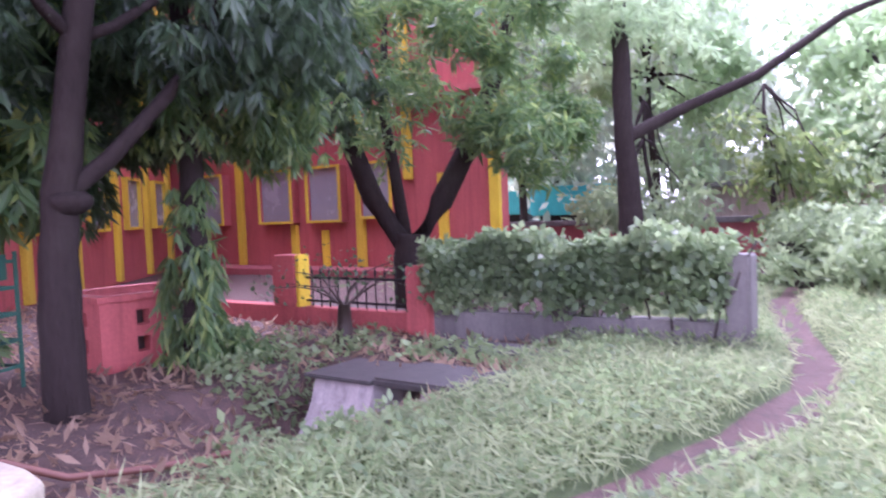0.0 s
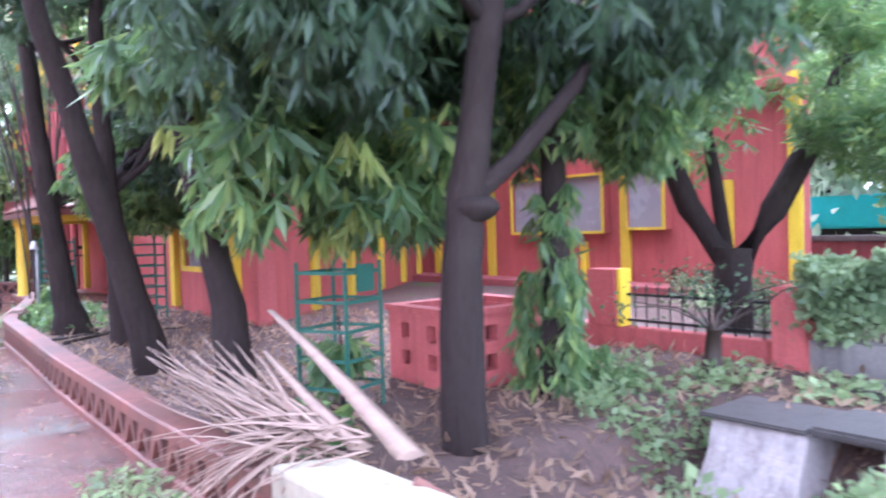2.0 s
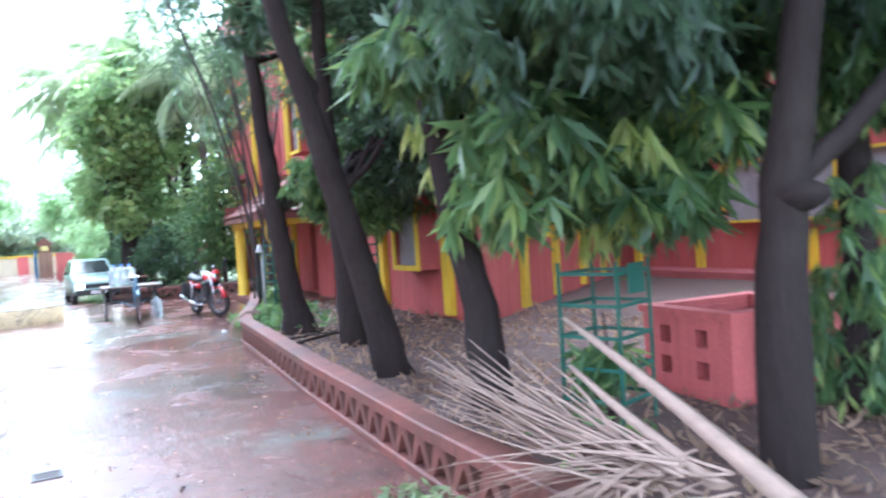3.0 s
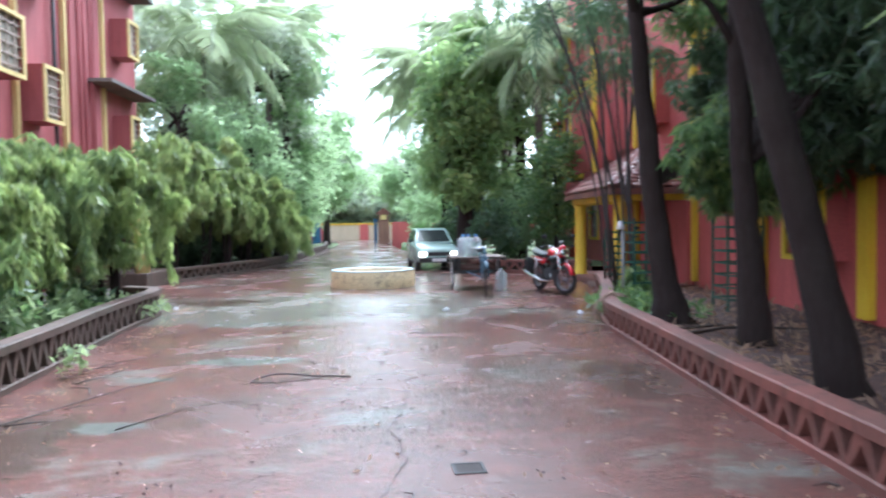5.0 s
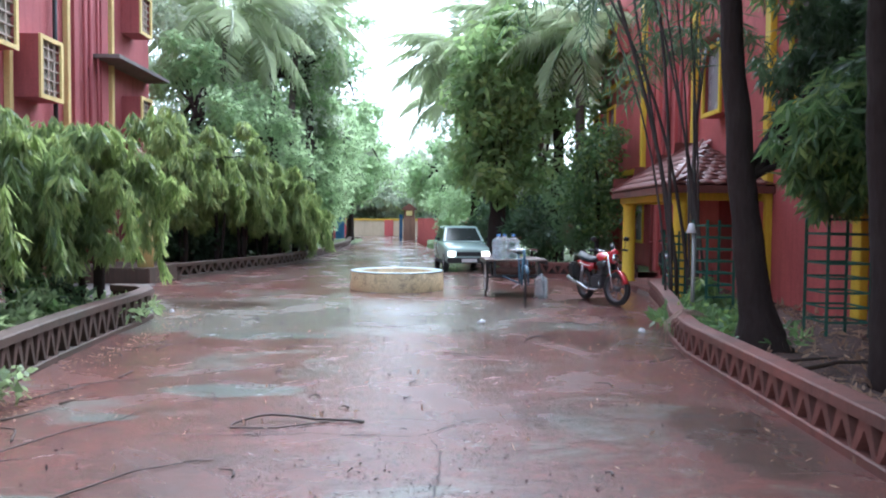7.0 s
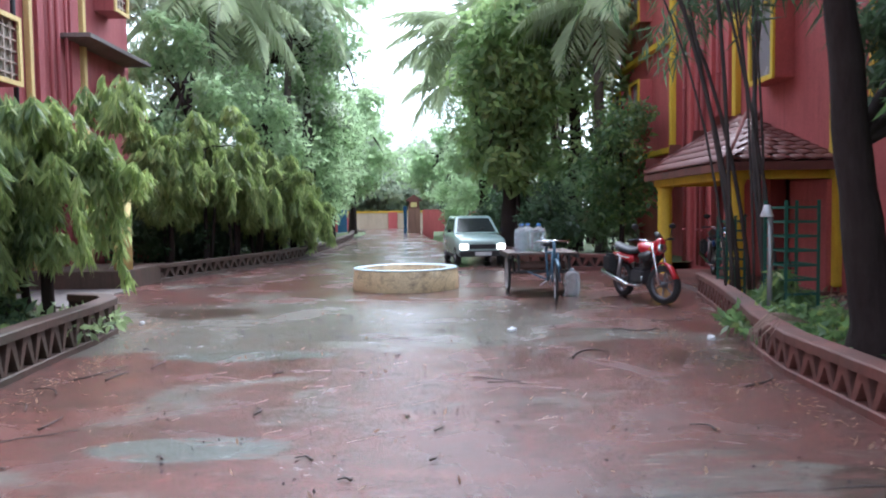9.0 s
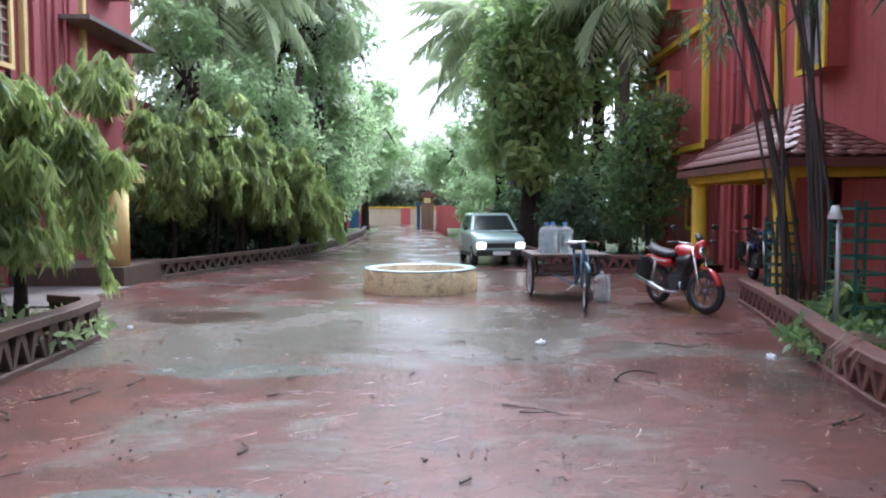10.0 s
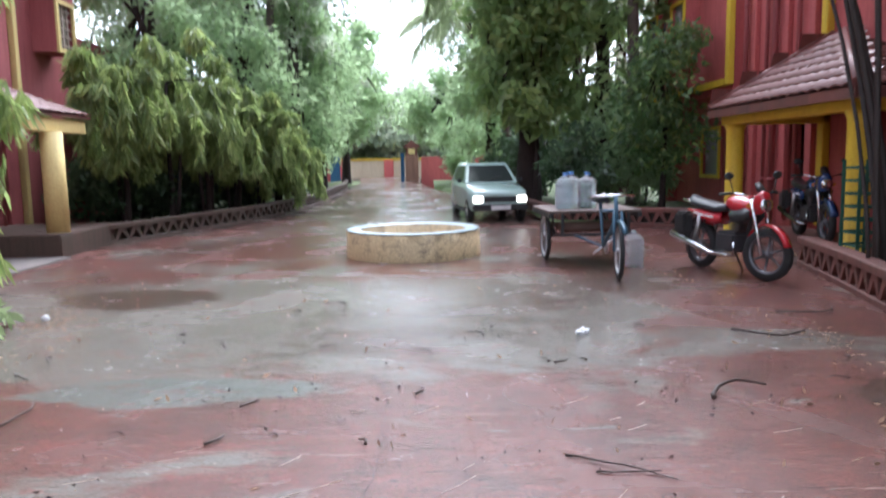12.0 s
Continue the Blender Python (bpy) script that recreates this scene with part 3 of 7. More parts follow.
def box_window(root, x_wall_face, out, y0, y1, z0, z1, frame_mat, body_mat, pane_mat, grille=False, fw=0.08):
    """A boxed window that stands out from a wall facing along x; out is signed."""
    xf = x_wall_face + out
    lo, hi = sorted((x_wall_face, xf))
    win = new("window")
    win.parent = root
    bm = bmesh.new()
    w = 0.04
    box(bm, lo, hi, y0, y0 + w, z0, z1)
    box(bm, lo, hi, y1 - w, y1, z0, z1)
    box(bm, lo, hi, y0 + w, y1 - w, z0, z0 + w)
    box(bm, lo, hi, y0 + w, y1 - w, z1 - w, z1)
    part("surround", bm, body_mat, win)
    s = 1 if out > 0 else -1
    f0, f1 = sorted((xf + s * 0.003, xf + s * 0.05))
    bm = x_wall(f0, f1, y0 - 0.01, y1 + 0.01, z0 - 0.01, z1 + 0.01, [(y0 + fw, y1 - fw, z0 + fw, z1 - fw)])
    part("frame", bm, frame_mat, win, "painted window frame")
    p0, p1 = sorted((xf - s * 0.10, xf - s * 0.08))
    part("pane", a_box(p0, p1, y0 + w, y1 - w, z0 + w, z1 - w), pane_mat, win)
    if grille:
        bm = bmesh.new()
        g0, g1 = sorted((xf - s * 0.06, xf - s * 0.03))
        n, k = 4, 6
        for i in range(1, n):
            yy = y0 + (y1 - y0) * i / n
            box(bm, g0, g1, yy - 0.018, yy + 0.018, z0 + w, z1 - w)
        for i in range(1, k):
            zz = z0 + (z1 - z0) * i / k
            box(bm, g0 - 0.003, g1 + 0.003, y0 + w, y1 - w, zz - 0.018, zz + 0.018)
        part("grille", bm, BEIGE_WALL, win, "cast lattice grille")
    return win


# ---- building beside the garden ----
hostel = thing("building", "three-storey red plaster building with yellow pilasters and boxed windows", "building")
TOP = 9.8
W_HOLES = [(20.1, 21.1, 3.75, 5.2), (20.1, 21.1, 6.8, 8.2), (16.2, 17.2, 3.75, 5.2), (16.2, 17.2, 6.8, 8.2), (13.2, 14.3, 0.9, 2.6), (13.2, 14.3, 3.9, 5.3), (13.2, 14.3, 6.8, 8.2),
           (20.0, 21.0, 0.2, 2.1), (23.0, 23.9, 0.2, 2.1)]
part("wall", x_wall(5.45, 5.75, 12.0, 25.9, -0.4, TOP, W_HOLES), RED_PAINT, hostel)
part("wall", x_wall(5.25, 5.55, 25.9, 31.5, 2.9, TOP, [(27.9, 28.9, 3.75, 5.1), (27.9, 28.9, 6.7, 8.0), (30.0, 30.9, 3.75, 5.1)]), RED_PAINT, hostel)
part("wall", x_wall(5.9, 6.2, 25.9, 31.5, -0.4, 2.9, [(28.0, 29.2, 0.85, 2.1)]), RED_PAINT, hostel)
part("wall", a_box(5.55, 18, 31.2, 31.5, -0.4, TOP), RED_PAINT, hostel)
part("wall", prism(bmesh.new(), [(5.75, 12.0), (14.0, 18.9), (14.0, 19.2), (5.75, 12.3)], -0.5, TOP), RED_PAINT, hostel)
part("floor_slab", a_box(5.25, 12, 25.9, 31.2, 2.75, 2.9), RED_PAINT, hostel)
part("floor_slab", prism(bmesh.new(), [(5.75, 12.3), (14.0, 19.2), (18.0, 19.2), (18.0, 31.2), (5.75, 31.2)], TOP - 0.2, TOP - 0.01), GREY_CONCRETE, hostel, "flat concrete roof")
part("partition", a_box(8.2, 8.4, 14.6, 31.2, -0.4, TOP - 0.2), PINK_PAINT, hostel)
for y, z0, z1, w, xf in ((22.45, 0.2, TOP, 0.2, 5.45), (18.6, 0.2, TOP, 0.22, 5.45), (15.62, 0.15, TOP, 0.24, 5.45), (12.75, 0.15, TOP, 0.26, 5.45), (25.95, 2.9, TOP, 0.2, 5.25), (17.6, 2.9, TOP, 0.14, 5.45)):
    part("pilaster", a_box(xf - 0.12, xf + 0.003, y - w / 2, y + w / 2, z0, z1, 0.012), YELLOW_PAINT, hostel, "bright yellow pilaster")
part("pilaster", a_box(5.78, 5.903, 25.95, 26.15, 0.1, 2.75, 0.012), YELLOW_PAINT, hostel, "bright yellow pilaster")
part("band", a_box(5.13, 5.253, 26.06, 31.5, 2.9, 3.05, 0.012), YELLOW_PAINT, hostel, "yellow string course")
part("band", a_box(5.05, 5.253, 26.06, 31.5, 5.75, 5.9, 0.012), YELLOW_PAINT, hostel, "yellow string course")
for y, w in ((22.8, 0.22), (23.75, 0.16), (25.1, 0.2)):
    part("rib", a_box(5.36, 5.453, y, y + w, 0.2, TOP, 0.01), RED_PAINT, hostel)
for y, r in ((23.35, 0.045), (24.25, 0.055), (24.6, 0.04), (25.55, 0.045)):
    pipe = part("drain_pipe", a_tube([(5.36, y, 0.1), (5.36, y, TOP)], r, 10), PINK_PAINT, hostel)
    for z in (0.9, 2.6, 4.4, 6.2, 8.0):
        part("collar", a_tube([(5.36, y, z), (5.36, y, z + 0.07)], r + 0.012, 10), PINK_PAINT, pipe)
for y0, y1, z0, z1 in W_HOLES[:7]:
    box_window(hostel, 5.6, -0.5, y0, y1, z0, z1, YELLOW_PAINT, RED_PAINT, GREY_PANE)
    part("sunshade", a_box(4.85, 5.453, y0 - 0.15, y1 + 0.15, z1 + 0.1, z1 + 0.18, 0.01), PINK_PAINT, hostel)
for y0, y1, z0, z1 in ((27.9, 28.9, 3.75, 5.1), (27.9, 28.9, 6.7, 8.0), (30.0, 30.9, 3.75, 5.1)):
    box_window(hostel, 5.4, -0.5, y0, y1, z0, z1, YELLOW_PAINT, RED_PAINT, GREY_PANE)
box_window(hostel, 6.0, -0.15, 28.0, 29.2, 0.85, 2.1, YELLOW_PAINT, RED_PAINT, GREY_PANE)

wing = thing("building", "red plaster wing with yellow pilasters and grey windows", "building")
WX = 14.0
WING_WIN = [(10.15, 11.15, 1.36, 2.67), (11.75, 12.9, 1.3, 2.67), (13.45, 14.7, 1.3, 2.67), (16.2, 17.4, 1.3, 2.7), (10.1, 11.3, 5.6, 7.2), (12.1, 13.3, 5.6, 7.2), (15.0, 16.4, 5.6, 7.2)]
part("wall", x_wall(WX, WX + 0.3, 7.4, 19.0, -0.5, 12.0, WING_WIN), RED_PAINT, wing)
part("wall", prism(bmesh.new(), [(WX + 0.3, 7.4), (22.0, 12.3), (22.0, 12.6), (WX + 0.3, 7.7)], -0.5, 12.0), RED_PAINT, wing)
part("roof", prism(bmesh.new(), [(WX + 0.3, 7.7), (22.0, 12.6), (22.0, 19.0), (WX + 0.3, 19.0)], 11.8, 11.95), GREY_CONCRETE, wing)
part("partition", a_box(17.0, 17.2, 10.5, 19.0, -0.5, 11.7), PINK_PAINT, wing)
for y, z0, z1, w in ((11.3, -0.1, 5.2, 0.24), (9.8, 2.2, 8.5, 0.22), (8.85, 0.3, 2.3, 0.22), (7.5, 0.2, 4.2, 0.24), (13.6, 0.2, 1.25, 0.2), (15.7, 0.2, 4.5, 0.24), (18.0, 0.2, 7.0, 0.24), (12.5, 0.1, 1.1, 0.18)):
    part("pilaster", a_box(WX - 0.12, WX + 0.003, y - w / 2, y + w / 2, z0, z1, 0.012), YELLOW_PAINT, wing, "bright yellow pilaster")
for y0, y1, z0, z1 in WING_WIN:
    box_window(wing, WX + 0.15, -0.4, y0, y1, z0, z1, YELLOW_PAINT, RED_PAINT, GREY_PANE, fw=0.05)
part("band", a_box(WX - 0.6, WX + 0.003, 7.4, 19.0, 3.9, 4.05, 0.01), RED_PAINT, wing)
part("plinth", a_box(WX - 1.0, WX, 7.4, 19.0, -0.5, 0.2, 0.02), PINK_PAINT, wing)

# courtyard wall between the two blocks
COURT = pose(5.75, 12.0, 0, 0, 0, 39.9)
for x, z0, z1 in ((1.6, 0.1, 6.5), (3.7, 0.1, 9.0), (6.0, 0.1, 6.5), (8.2, 0.1, 6.5), (10.1, 0.1, 8.0)):
    part("pilaster", a_box(x - 0.12, x + 0.12, -0.12, 0.003, z0, z1, 0.012), YELLOW_PAINT, hostel, "bright yellow pilaster").matrix_basis = COURT
for x0, z0 in ((2.1, 1.3), (4.4, 1.3), (6.6, 1.3), (8.7, 1.3), (2.1, 4.6), (4.4, 4.6), (6.6, 4.6)):
    win = new("window")
    win.parent = hostel
    win.matrix_basis = COURT
    bm = panel_cells(bmesh.new(), x0, x0 + 1.0, z0, z0 + 1.3, [(x0 + 0.07, x0 + 0.93, z0 + 0.07, z0 + 1.23)], lambda b, a, c, d, e: box(b, a, c, -0.14, 0.003, d, e))
    part("frame", bm, YELLOW_PAINT, win, "yellow window frame")
    part("pane", a_box(x0 + 0.07, x0 + 0.93, -0.05, -0.01, z0 + 0.07, z0 + 1.23), GREY_PANE, win)


# ---- tiled porches ----
def tile_mesh():
    bm = bmesh.new()
    n = 5
    top = [[bm.verts.new((-0.13 + 0.26 * i / n, v, 0.012 + 0.028 * math.sin(math.pi * i / n) + (0.02 if v < 0.1 else 0.0))) for i in range(n + 1)] for v in (-0.02, 0.36)]
    low = [[bm.verts.new((-0.13 + 0.26 * i / n, v, 0.0 + 0.028 * math.sin(math.pi * i / n) + (0.02 if v < 0.1 else 0.0) - 0.006)) for i in range(n + 1)] for v in (-0.02, 0.36)]
    for i in range(n):
        bm.faces.new((top[0][i], top[0][i + 1], top[1][i + 1], top[1][i])).smooth = True
        bm.faces.new((low[0][i], top[0][i], top[0][i + 1], low[0][i + 1]))
    bmesh.ops.recalc_face_normals(bm, faces=bm.faces)
    me = bpy.data.meshes.new("tile")
    bm.to_mesh(me)
    bm.free()
    me.materials.append(TILE)
    return me


TILE_MESH = tile_mesh()


def tiled_slope(root, a, b, c, d):
    """Tiles over a slope with eave a to b and ridge d to c (above b and a)."""
    a, b, c, d = (Vector(v) for v in (a, b, c, d))
    bm = bmesh.new()
    up = Vector((0, 0, 0.05))
    top = [bm.verts.new(v) for v in (a, b, c, d)]
    low = [bm.verts.new(v - up) for v in (a, b, c, d)]
    bm.faces.new(top)
    bm.faces.new(low[::-1])
    for k in range(4):
        bm.faces.new((top[k], low[k], low[(k + 1) % 4], top[(k + 1) % 4]))
    bmesh.ops.recalc_face_normals(bm, faces=bm.faces)
    part("deck", bm, KERB_RED, root)
    u = (b - a).normalized()
    mid_e, mid_r = (a + b) / 2, (c + d) / 2
    n = u.cross(mid_r - mid_e)
    n = n.normalized() if n.z > 0 else -n.normalized()
    v = n.cross(u).normalized()
    hgt = (mid_r - a).dot(v)
    rows = max(1, int(hgt / 0.3))
    for r in range(rows):
        f = (r * 0.3) / hgt
        s0, s1 = (a + (d - a) * f), (b + (c - b) * f)
        k = max(1, int((s1 - s0).length / 0.25))
        for i in range(k):
            p = s0 + (s1 - s0) * ((i + 0.5) / k) + n * 0.004
            m = Matrix.Translation(p) @ Matrix((u, v, n)).transposed().to_4x4()
            shared("tile", TILE_MESH, root, m)


porch = thing("porch", "yellow-pillared entrance porch with a hipped clay tile roof", "porch")
EZ, RZ = 2.18, 3.33
P0, P1 = 18.4, 22.8
part("beam", a_box(3.72, 3.98, P0 + 0.3, P1 - 0.2, 1.92, EZ - 0.04, 0.01), YELLOW_PAINT, porch, "yellow painted eaves beam")
part("beam", a_box(3.98, 5.45, P1 - 0.45, P1 - 0.2, 1.92, EZ - 0.04, 0.01), YELLOW_PAINT, porch, "yellow painted eaves beam")
part("beam", a_box(3.98, 5.45, P0 + 0.3, P0 + 0.55, 1.92, EZ - 0.04, 0.01), YELLOW_PAINT, porch, "yellow painted eaves beam")
part("soffit", a_box(3.7, 5.45, P0 + 0.2, P1 - 0.25, EZ - 0.035, EZ - 0.005), PALE_YELLOW, porch)
tiled_slope(porch, (3.58, P1, EZ), (3.58, P0, EZ), (5.45, 22.05, RZ), (5.45, 22.35, RZ))
tiled_slope(porch, (5.45, P1, EZ), (3.58, P1, EZ), (5.42, 22.35, RZ), (5.45, 22.35, RZ))
tiled_slope(porch, (3.58, P0, EZ), (5.45, P0, EZ), (5.45, 22.05, RZ), (5.42, 22.05, RZ))
part("hip_ridge", a_tube([(3.58, P1, EZ + 0.04), (5.45, 22.35, RZ + 0.04)], 0.06, 8), TILE, porch)
part("hip_ridge", a_tube([(3.58, P0, EZ + 0.04), (5.45, 22.05, RZ + 0.04)], 0.06, 8), TILE, porch)
part("fascia", a_box(3.56, 3.6, P0, P1, EZ - 0.14, EZ - 0.01, 0.005), KERB_RED, porch)
part("fascia", a_box(3.6, 5.45, P0 - 0.02, P0 + 0.02, EZ - 0.14, EZ - 0.01, 0.005), KERB_RED, porch)
for y in (P1 - 0.35, P0 + 0.45):
    bm = lathe(bmesh.new(), [(0.0, -0.2), (0.18, -0.2), (0.18, 0.12), (0.145, 0.16), (0.14, 1.82), (0.18, 1.92), (0.0, 1.921)], 20, 3.9, y)
    part("pillar", bm, YELLOW_PAINT, porch, "round yellow pillar")
part("plinth", a_box(3.7, 5.45, P0 + 0.1, 23.3, -0.4, 0.12, 0.02), KERB_RED, porch)
part("inner_wall", a_box(5.25, 5.44, 18.6, 19.8, 0.12, 1.9), RED_PAINT, porch)

# ---- building across the drive ----
west = thing("building", "faded red plaster building with pale yellow pilasters and grilled box windows", "building")
LW = [(18.4, 19.5, 4.68, 6.0), (20.3, 21.2, 3.93, 5.2), (25.45, 26.25, 6.5, 7.6), (25.5, 26.25, 3.75, 4.8), (16.2, 17.2, 4.68, 6.0), (20.3, 21.2, 6.9, 8.1)]
part("wall", x_wall(-9.5, -9.2, 6.0, 27.4, -0.4, 9.8, LW), PINK_PAINT, west)
part("wall", a_box(-18, -9.5, 27.1, 27.4, -0.4, 9.8), PINK_PAINT, west)
part("wall", a_box(-18, -9.5, 6.0, 6.3, -0.4, 9.8), PINK_PAINT, west)
part("roof", a_box(-18, -9.5, 6.3, 27.1, 9.55, 9.8), GREY_CONCRETE, west)
part("partition", a_box(-12.2, -12.0, 6.3, 27.1, -0.4, 9.5), PINK_PAINT, west)
part("annex", a_box(-14, -9.9, 27.4, 34, -0.4, 4.6), PINK_PAINT, west)
for y0, y1, z0, z1 in LW:
    box_window(west, -9.35, 0.65, y0, y1, z0, z1, PALE_YELLOW, PINK_PAINT, DULL_PANE, True)
for y, w in ((20.0, 0.14), (22.35, 0.14), (24.7, 0.14), (17.7, 0.14)):
    part("pilaster", a_box(-9.203, -9.08, y - w / 2, y + w / 2, 0.3, 9.7, 0.012), PALE_YELLOW, west, "pale yellow pilaster")
part("rib", a_box(-9.203, -9.13, 22.7, 22.95, 0.3, 9.7, 0.01), PINK_PAINT, west)
part("rib", a_box(-9.203, -9.1, 24.05, 24.45, 0.3, 9.7, 0.01), PINK_PAINT, west)
part("drain_pipe", a_tube([(-9.1, 23.15, 0.2), (-9.1, 23.15, 9.6)], 0.045, 10), PINK_PAINT, west)
part("drain_pipe", a_tube([(-9.08, 23.8, 0.2), (-9.08, 23.8, 9.6)], 0.035, 10), PINK_PAINT, west)
part("drain_pipe", a_tube([(-9.1, 21.75, 0.2), (-9.1, 21.75, 9.6)], 0.05, 10), DARK_IRON, west)
part("drain_pipe", a_tube([(-9.1, 23.45, 0.2), (-9.1, 23.45, 9.6)], 0.05, 10), PINK_PAINT, west)
for z in (5.45, 8.5):
    part("sunshade", a_box(-9.203, -8.5, 23.7, 27.2, z, z + 0.1, 0.01), GREY_CONCRETE, west)

west_porch = thing("porch", "small tiled porch on a cream yellow round pillar", "porch")
tiled_slope(west_porch, (-7.25, 21.4, 2.3), (-7.25, 23.5, 2.3), (-9.2, 23.5, 3.0), (-9.2, 21.4, 3.0))
part("beam", a_box(-7.5, -7.3, 21.5, 23.4, 2.0, 2.22, 0.01), PALE_YELLOW, west_porch)
part("pillar", lathe(bmesh.new(), [(0.0, 0.3), (0.18, 0.3), (0.175, 2.0), (0.0, 2.001)], 20, -7.32, 22.2), PALE_YELLOW, west_porch, "round cream yellow pillar")
part("plinth", a_box(-9.2, -7.05, 21.7, 24.2, -0.4, 0.37, 0.02), KERB_WORN, west_porch)
part("step", a_box(-9.1, -6.9, 18.9, 21.7, -0.4, 0.03, 0.01), GREY_CONCRETE, west_porch)

# ---- round basin in the drive ----
basin = thing("basin", "round ochre-washed masonry basin with a pale blue rim", "basin", -1.5, 21.35, 0.0)
part("wall", lathe(bmesh.new(), [(1.05, -0.1), (1.03, 0.0), (1.015, 0.392), (0.82, 0.392), (0.82, 0.15), (0.7, 0.15)], 16), WELL_PAINT, basin)
part("bottom", lathe(bmesh.new(), [(0.83, 0.2), (0.5, 0.19), (0.0, 0.185)], 16), simple("wet_ochre_silt", (0.2, 0.13, 0.06), 0.3, spread=0.4, scale=4), basin, "wet ochre silt in the basin")
part("rim", lathe(bmesh.new(), [(1.005, 0.388), (1.025, 0.389), (1.028, 0.4), (1.01, 0.408), (0.84, 0.406), (0.815, 0.39)], 16), RIM_PAINT, basin, "pale blue painted rim")

# ---- gate, walls and road beyond ----
gate_wall = part("wall_north", a_box(-40, -7.9, 57.8, 58.1, -0.5, 1.6), RED_PAINT)
tagged(gate_wall, "red boundary wall beside the gate", "wall", kind="structure")
gate_wall2 = part("wall_north", a_box(-1.75, 40, 58.2, 58.5, -0.5, 1.6), RED_PAINT)
tagged(gate_wall2, "red boundary wall beside the gate post", "wall", kind="structure")
pier = thing("gate_pier", "red masonry gate pier", "gate pier", -7.5, 57.9, 0)
part("shaft", a_box(-0.45, 0.45, -0.35, 0.35, -0.2, 1.75, 0.02), RED_PAINT, pier)
part("cap", a_box(-0.52, 0.52, -0.42, 0.42, 1.75, 1.88, 0.02), PINK_PAINT, pier)
shrine = thing("gate_pier", "tall ochre gate pier with a small gabled niche on top", "gate pier", -2.35, 58.6, 0)
part("shaft", a_box(-0.42, 0.42, -0.35, 0.35, -0.2, 1.7, 0.02), OCHRE_WALL, shrine)
part("niche", a_box(-0.36, 0.36, -0.3, 0.3, 1.7, 2.2, 0.02), KERB_RED, shrine)
part("panel", a_box(-0.22, 0.22, -0.38, -0.3, 1.78, 2.12), PALE_YELLOW, shrine)
bm = bmesh.new()
prism(bm, [(-0.55, -0.4), (0.55, -0.4), (0.55, 0.4), (-0.55, 0.4)], 2.2, 2.26)
vs = [bm.verts.new(q) for q in ((-0.55, -0.4, 2.26), (0.55, -0.4, 2.26), (0.55, 0.4, 2.26), (-0.55, 0.4, 2.26), (0, -0.4, 2.68), (0, 0.4, 2.68))]
for f in ((0, 1, 4), (3, 5, 2), (0, 4, 5, 3), (1, 2, 5, 4)):
    bm.faces.new([vs[i] for i in f])
part("gable", bm, KERB_RED, shrine)
for x, rz in ((-6.95, 80), (-2.85, -82)):
    leaf = thing("gate", "blue steel gate leaf standing open", "gate", x, 57.7, 0, rz, "leaves of the gate")
    bm = bmesh.new()
    for i in range(9):
        box(bm, -1.9 + i * 0.235, -1.88 + i * 0.235, -0.015, 0.015, 0.0, 1.85)
    part("bars", bm, simple("blue_gate_paint", (0.03, 0.11, 0.22), 0.45), leaf)
    part("sheet", a_box(-1.95, 0.0, 0.02, 0.04, 0.15, 1.8, 0.005), simple("blue_gate_sheet", (0.035, 0.13, 0.24), 0.45), leaf)
far_wall = thing("wall_far", "cream boundary wall with red piers across the lane", "wall", kind="structure")
part("wall", a_box(-50, 40, 72.0, 72.3, -0.6, 1.4), CREAM_PAINT, far_wall)
part("coping", a_box(-50, 40, 71.9, 72.4, 1.4, 1.55, 0.02), YELLOW_PAINT, far_wall)
for i in range(20):
    part("pier", a_box(-41.0 + i * 4.0, -40.2 + i * 4.0, 71.85, 72.0, -0.6, 1.45, 0.02), RED_PAINT, far_wall)

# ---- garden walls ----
DARK_TERRACE = plaster("dark_terrace_concrete", (0.1, 0.08, 0.07), (0.05, 0.042, 0.036), 0.7, 0.6)
railing = thing("railing", "dark iron railing of spiked bars on the red wall", "railing")
for i in range(11):
    y = 4.8 + i * 0.155
    part("bar", lathe(bmesh.new(), [(0.0, 0.29), (0.009, 0.29), (0.009, 0.72), (0.02, 0.74), (0.0, 0.82)], 6, 7.51, y), DARK_IRON, railing)
for z in (0.36, 0.66):
    part("rail", a_box(7.5, 7.52, 4.62, 6.46, z, z + 0.03), DARK_IRON, railing)
grey_wall = thing("garden_wall", "low grey concrete garden wall with a bare end post", "wall", kind="structure")
part("wall", prism(bmesh.new(), [(7.38, 4.3), (7.62, 1.2), (7.84, 1.22), (7.6, 4.32)], -0.3, 0.36), GREY_CONCRETE, grey_wall)
part("post", a_box(7.6, 7.86, 0.98, 1.2, -0.3, 0.98, 0.015), GREY_CONCRETE, grey_wall)
part("post", a_box(7.5, 7.7, 2.7, 2.9, -0.3, 0.75, 0.015), GREY_CONCRETE, grey_wall)
red_wall = thing("garden_wall", "low red garden wall with yellow-edged piers", "wall", kind="structure")
part("wall", a_box(7.4, 7.62, 4.32, 8.6, -0.3, 0.3, 0.012), RED_PAINT, red_wall)
part("pier", a_box(7.28, 7.66, 4.3, 4.62, -0.3, 0.86, 0.015), RED_PAINT, red_wall)
part("pier", a_box(7.36, 7.66, 6.52, 6.95, 0.3, 0.97, 0.015), RED_PAINT, red_wall)
part("edge", a_box(7.38, 7.58, 6.46, 6.523, 0.3, 0.98, 0.01), YELLOW_PAINT, red_wall, "yellow painted pier edge")
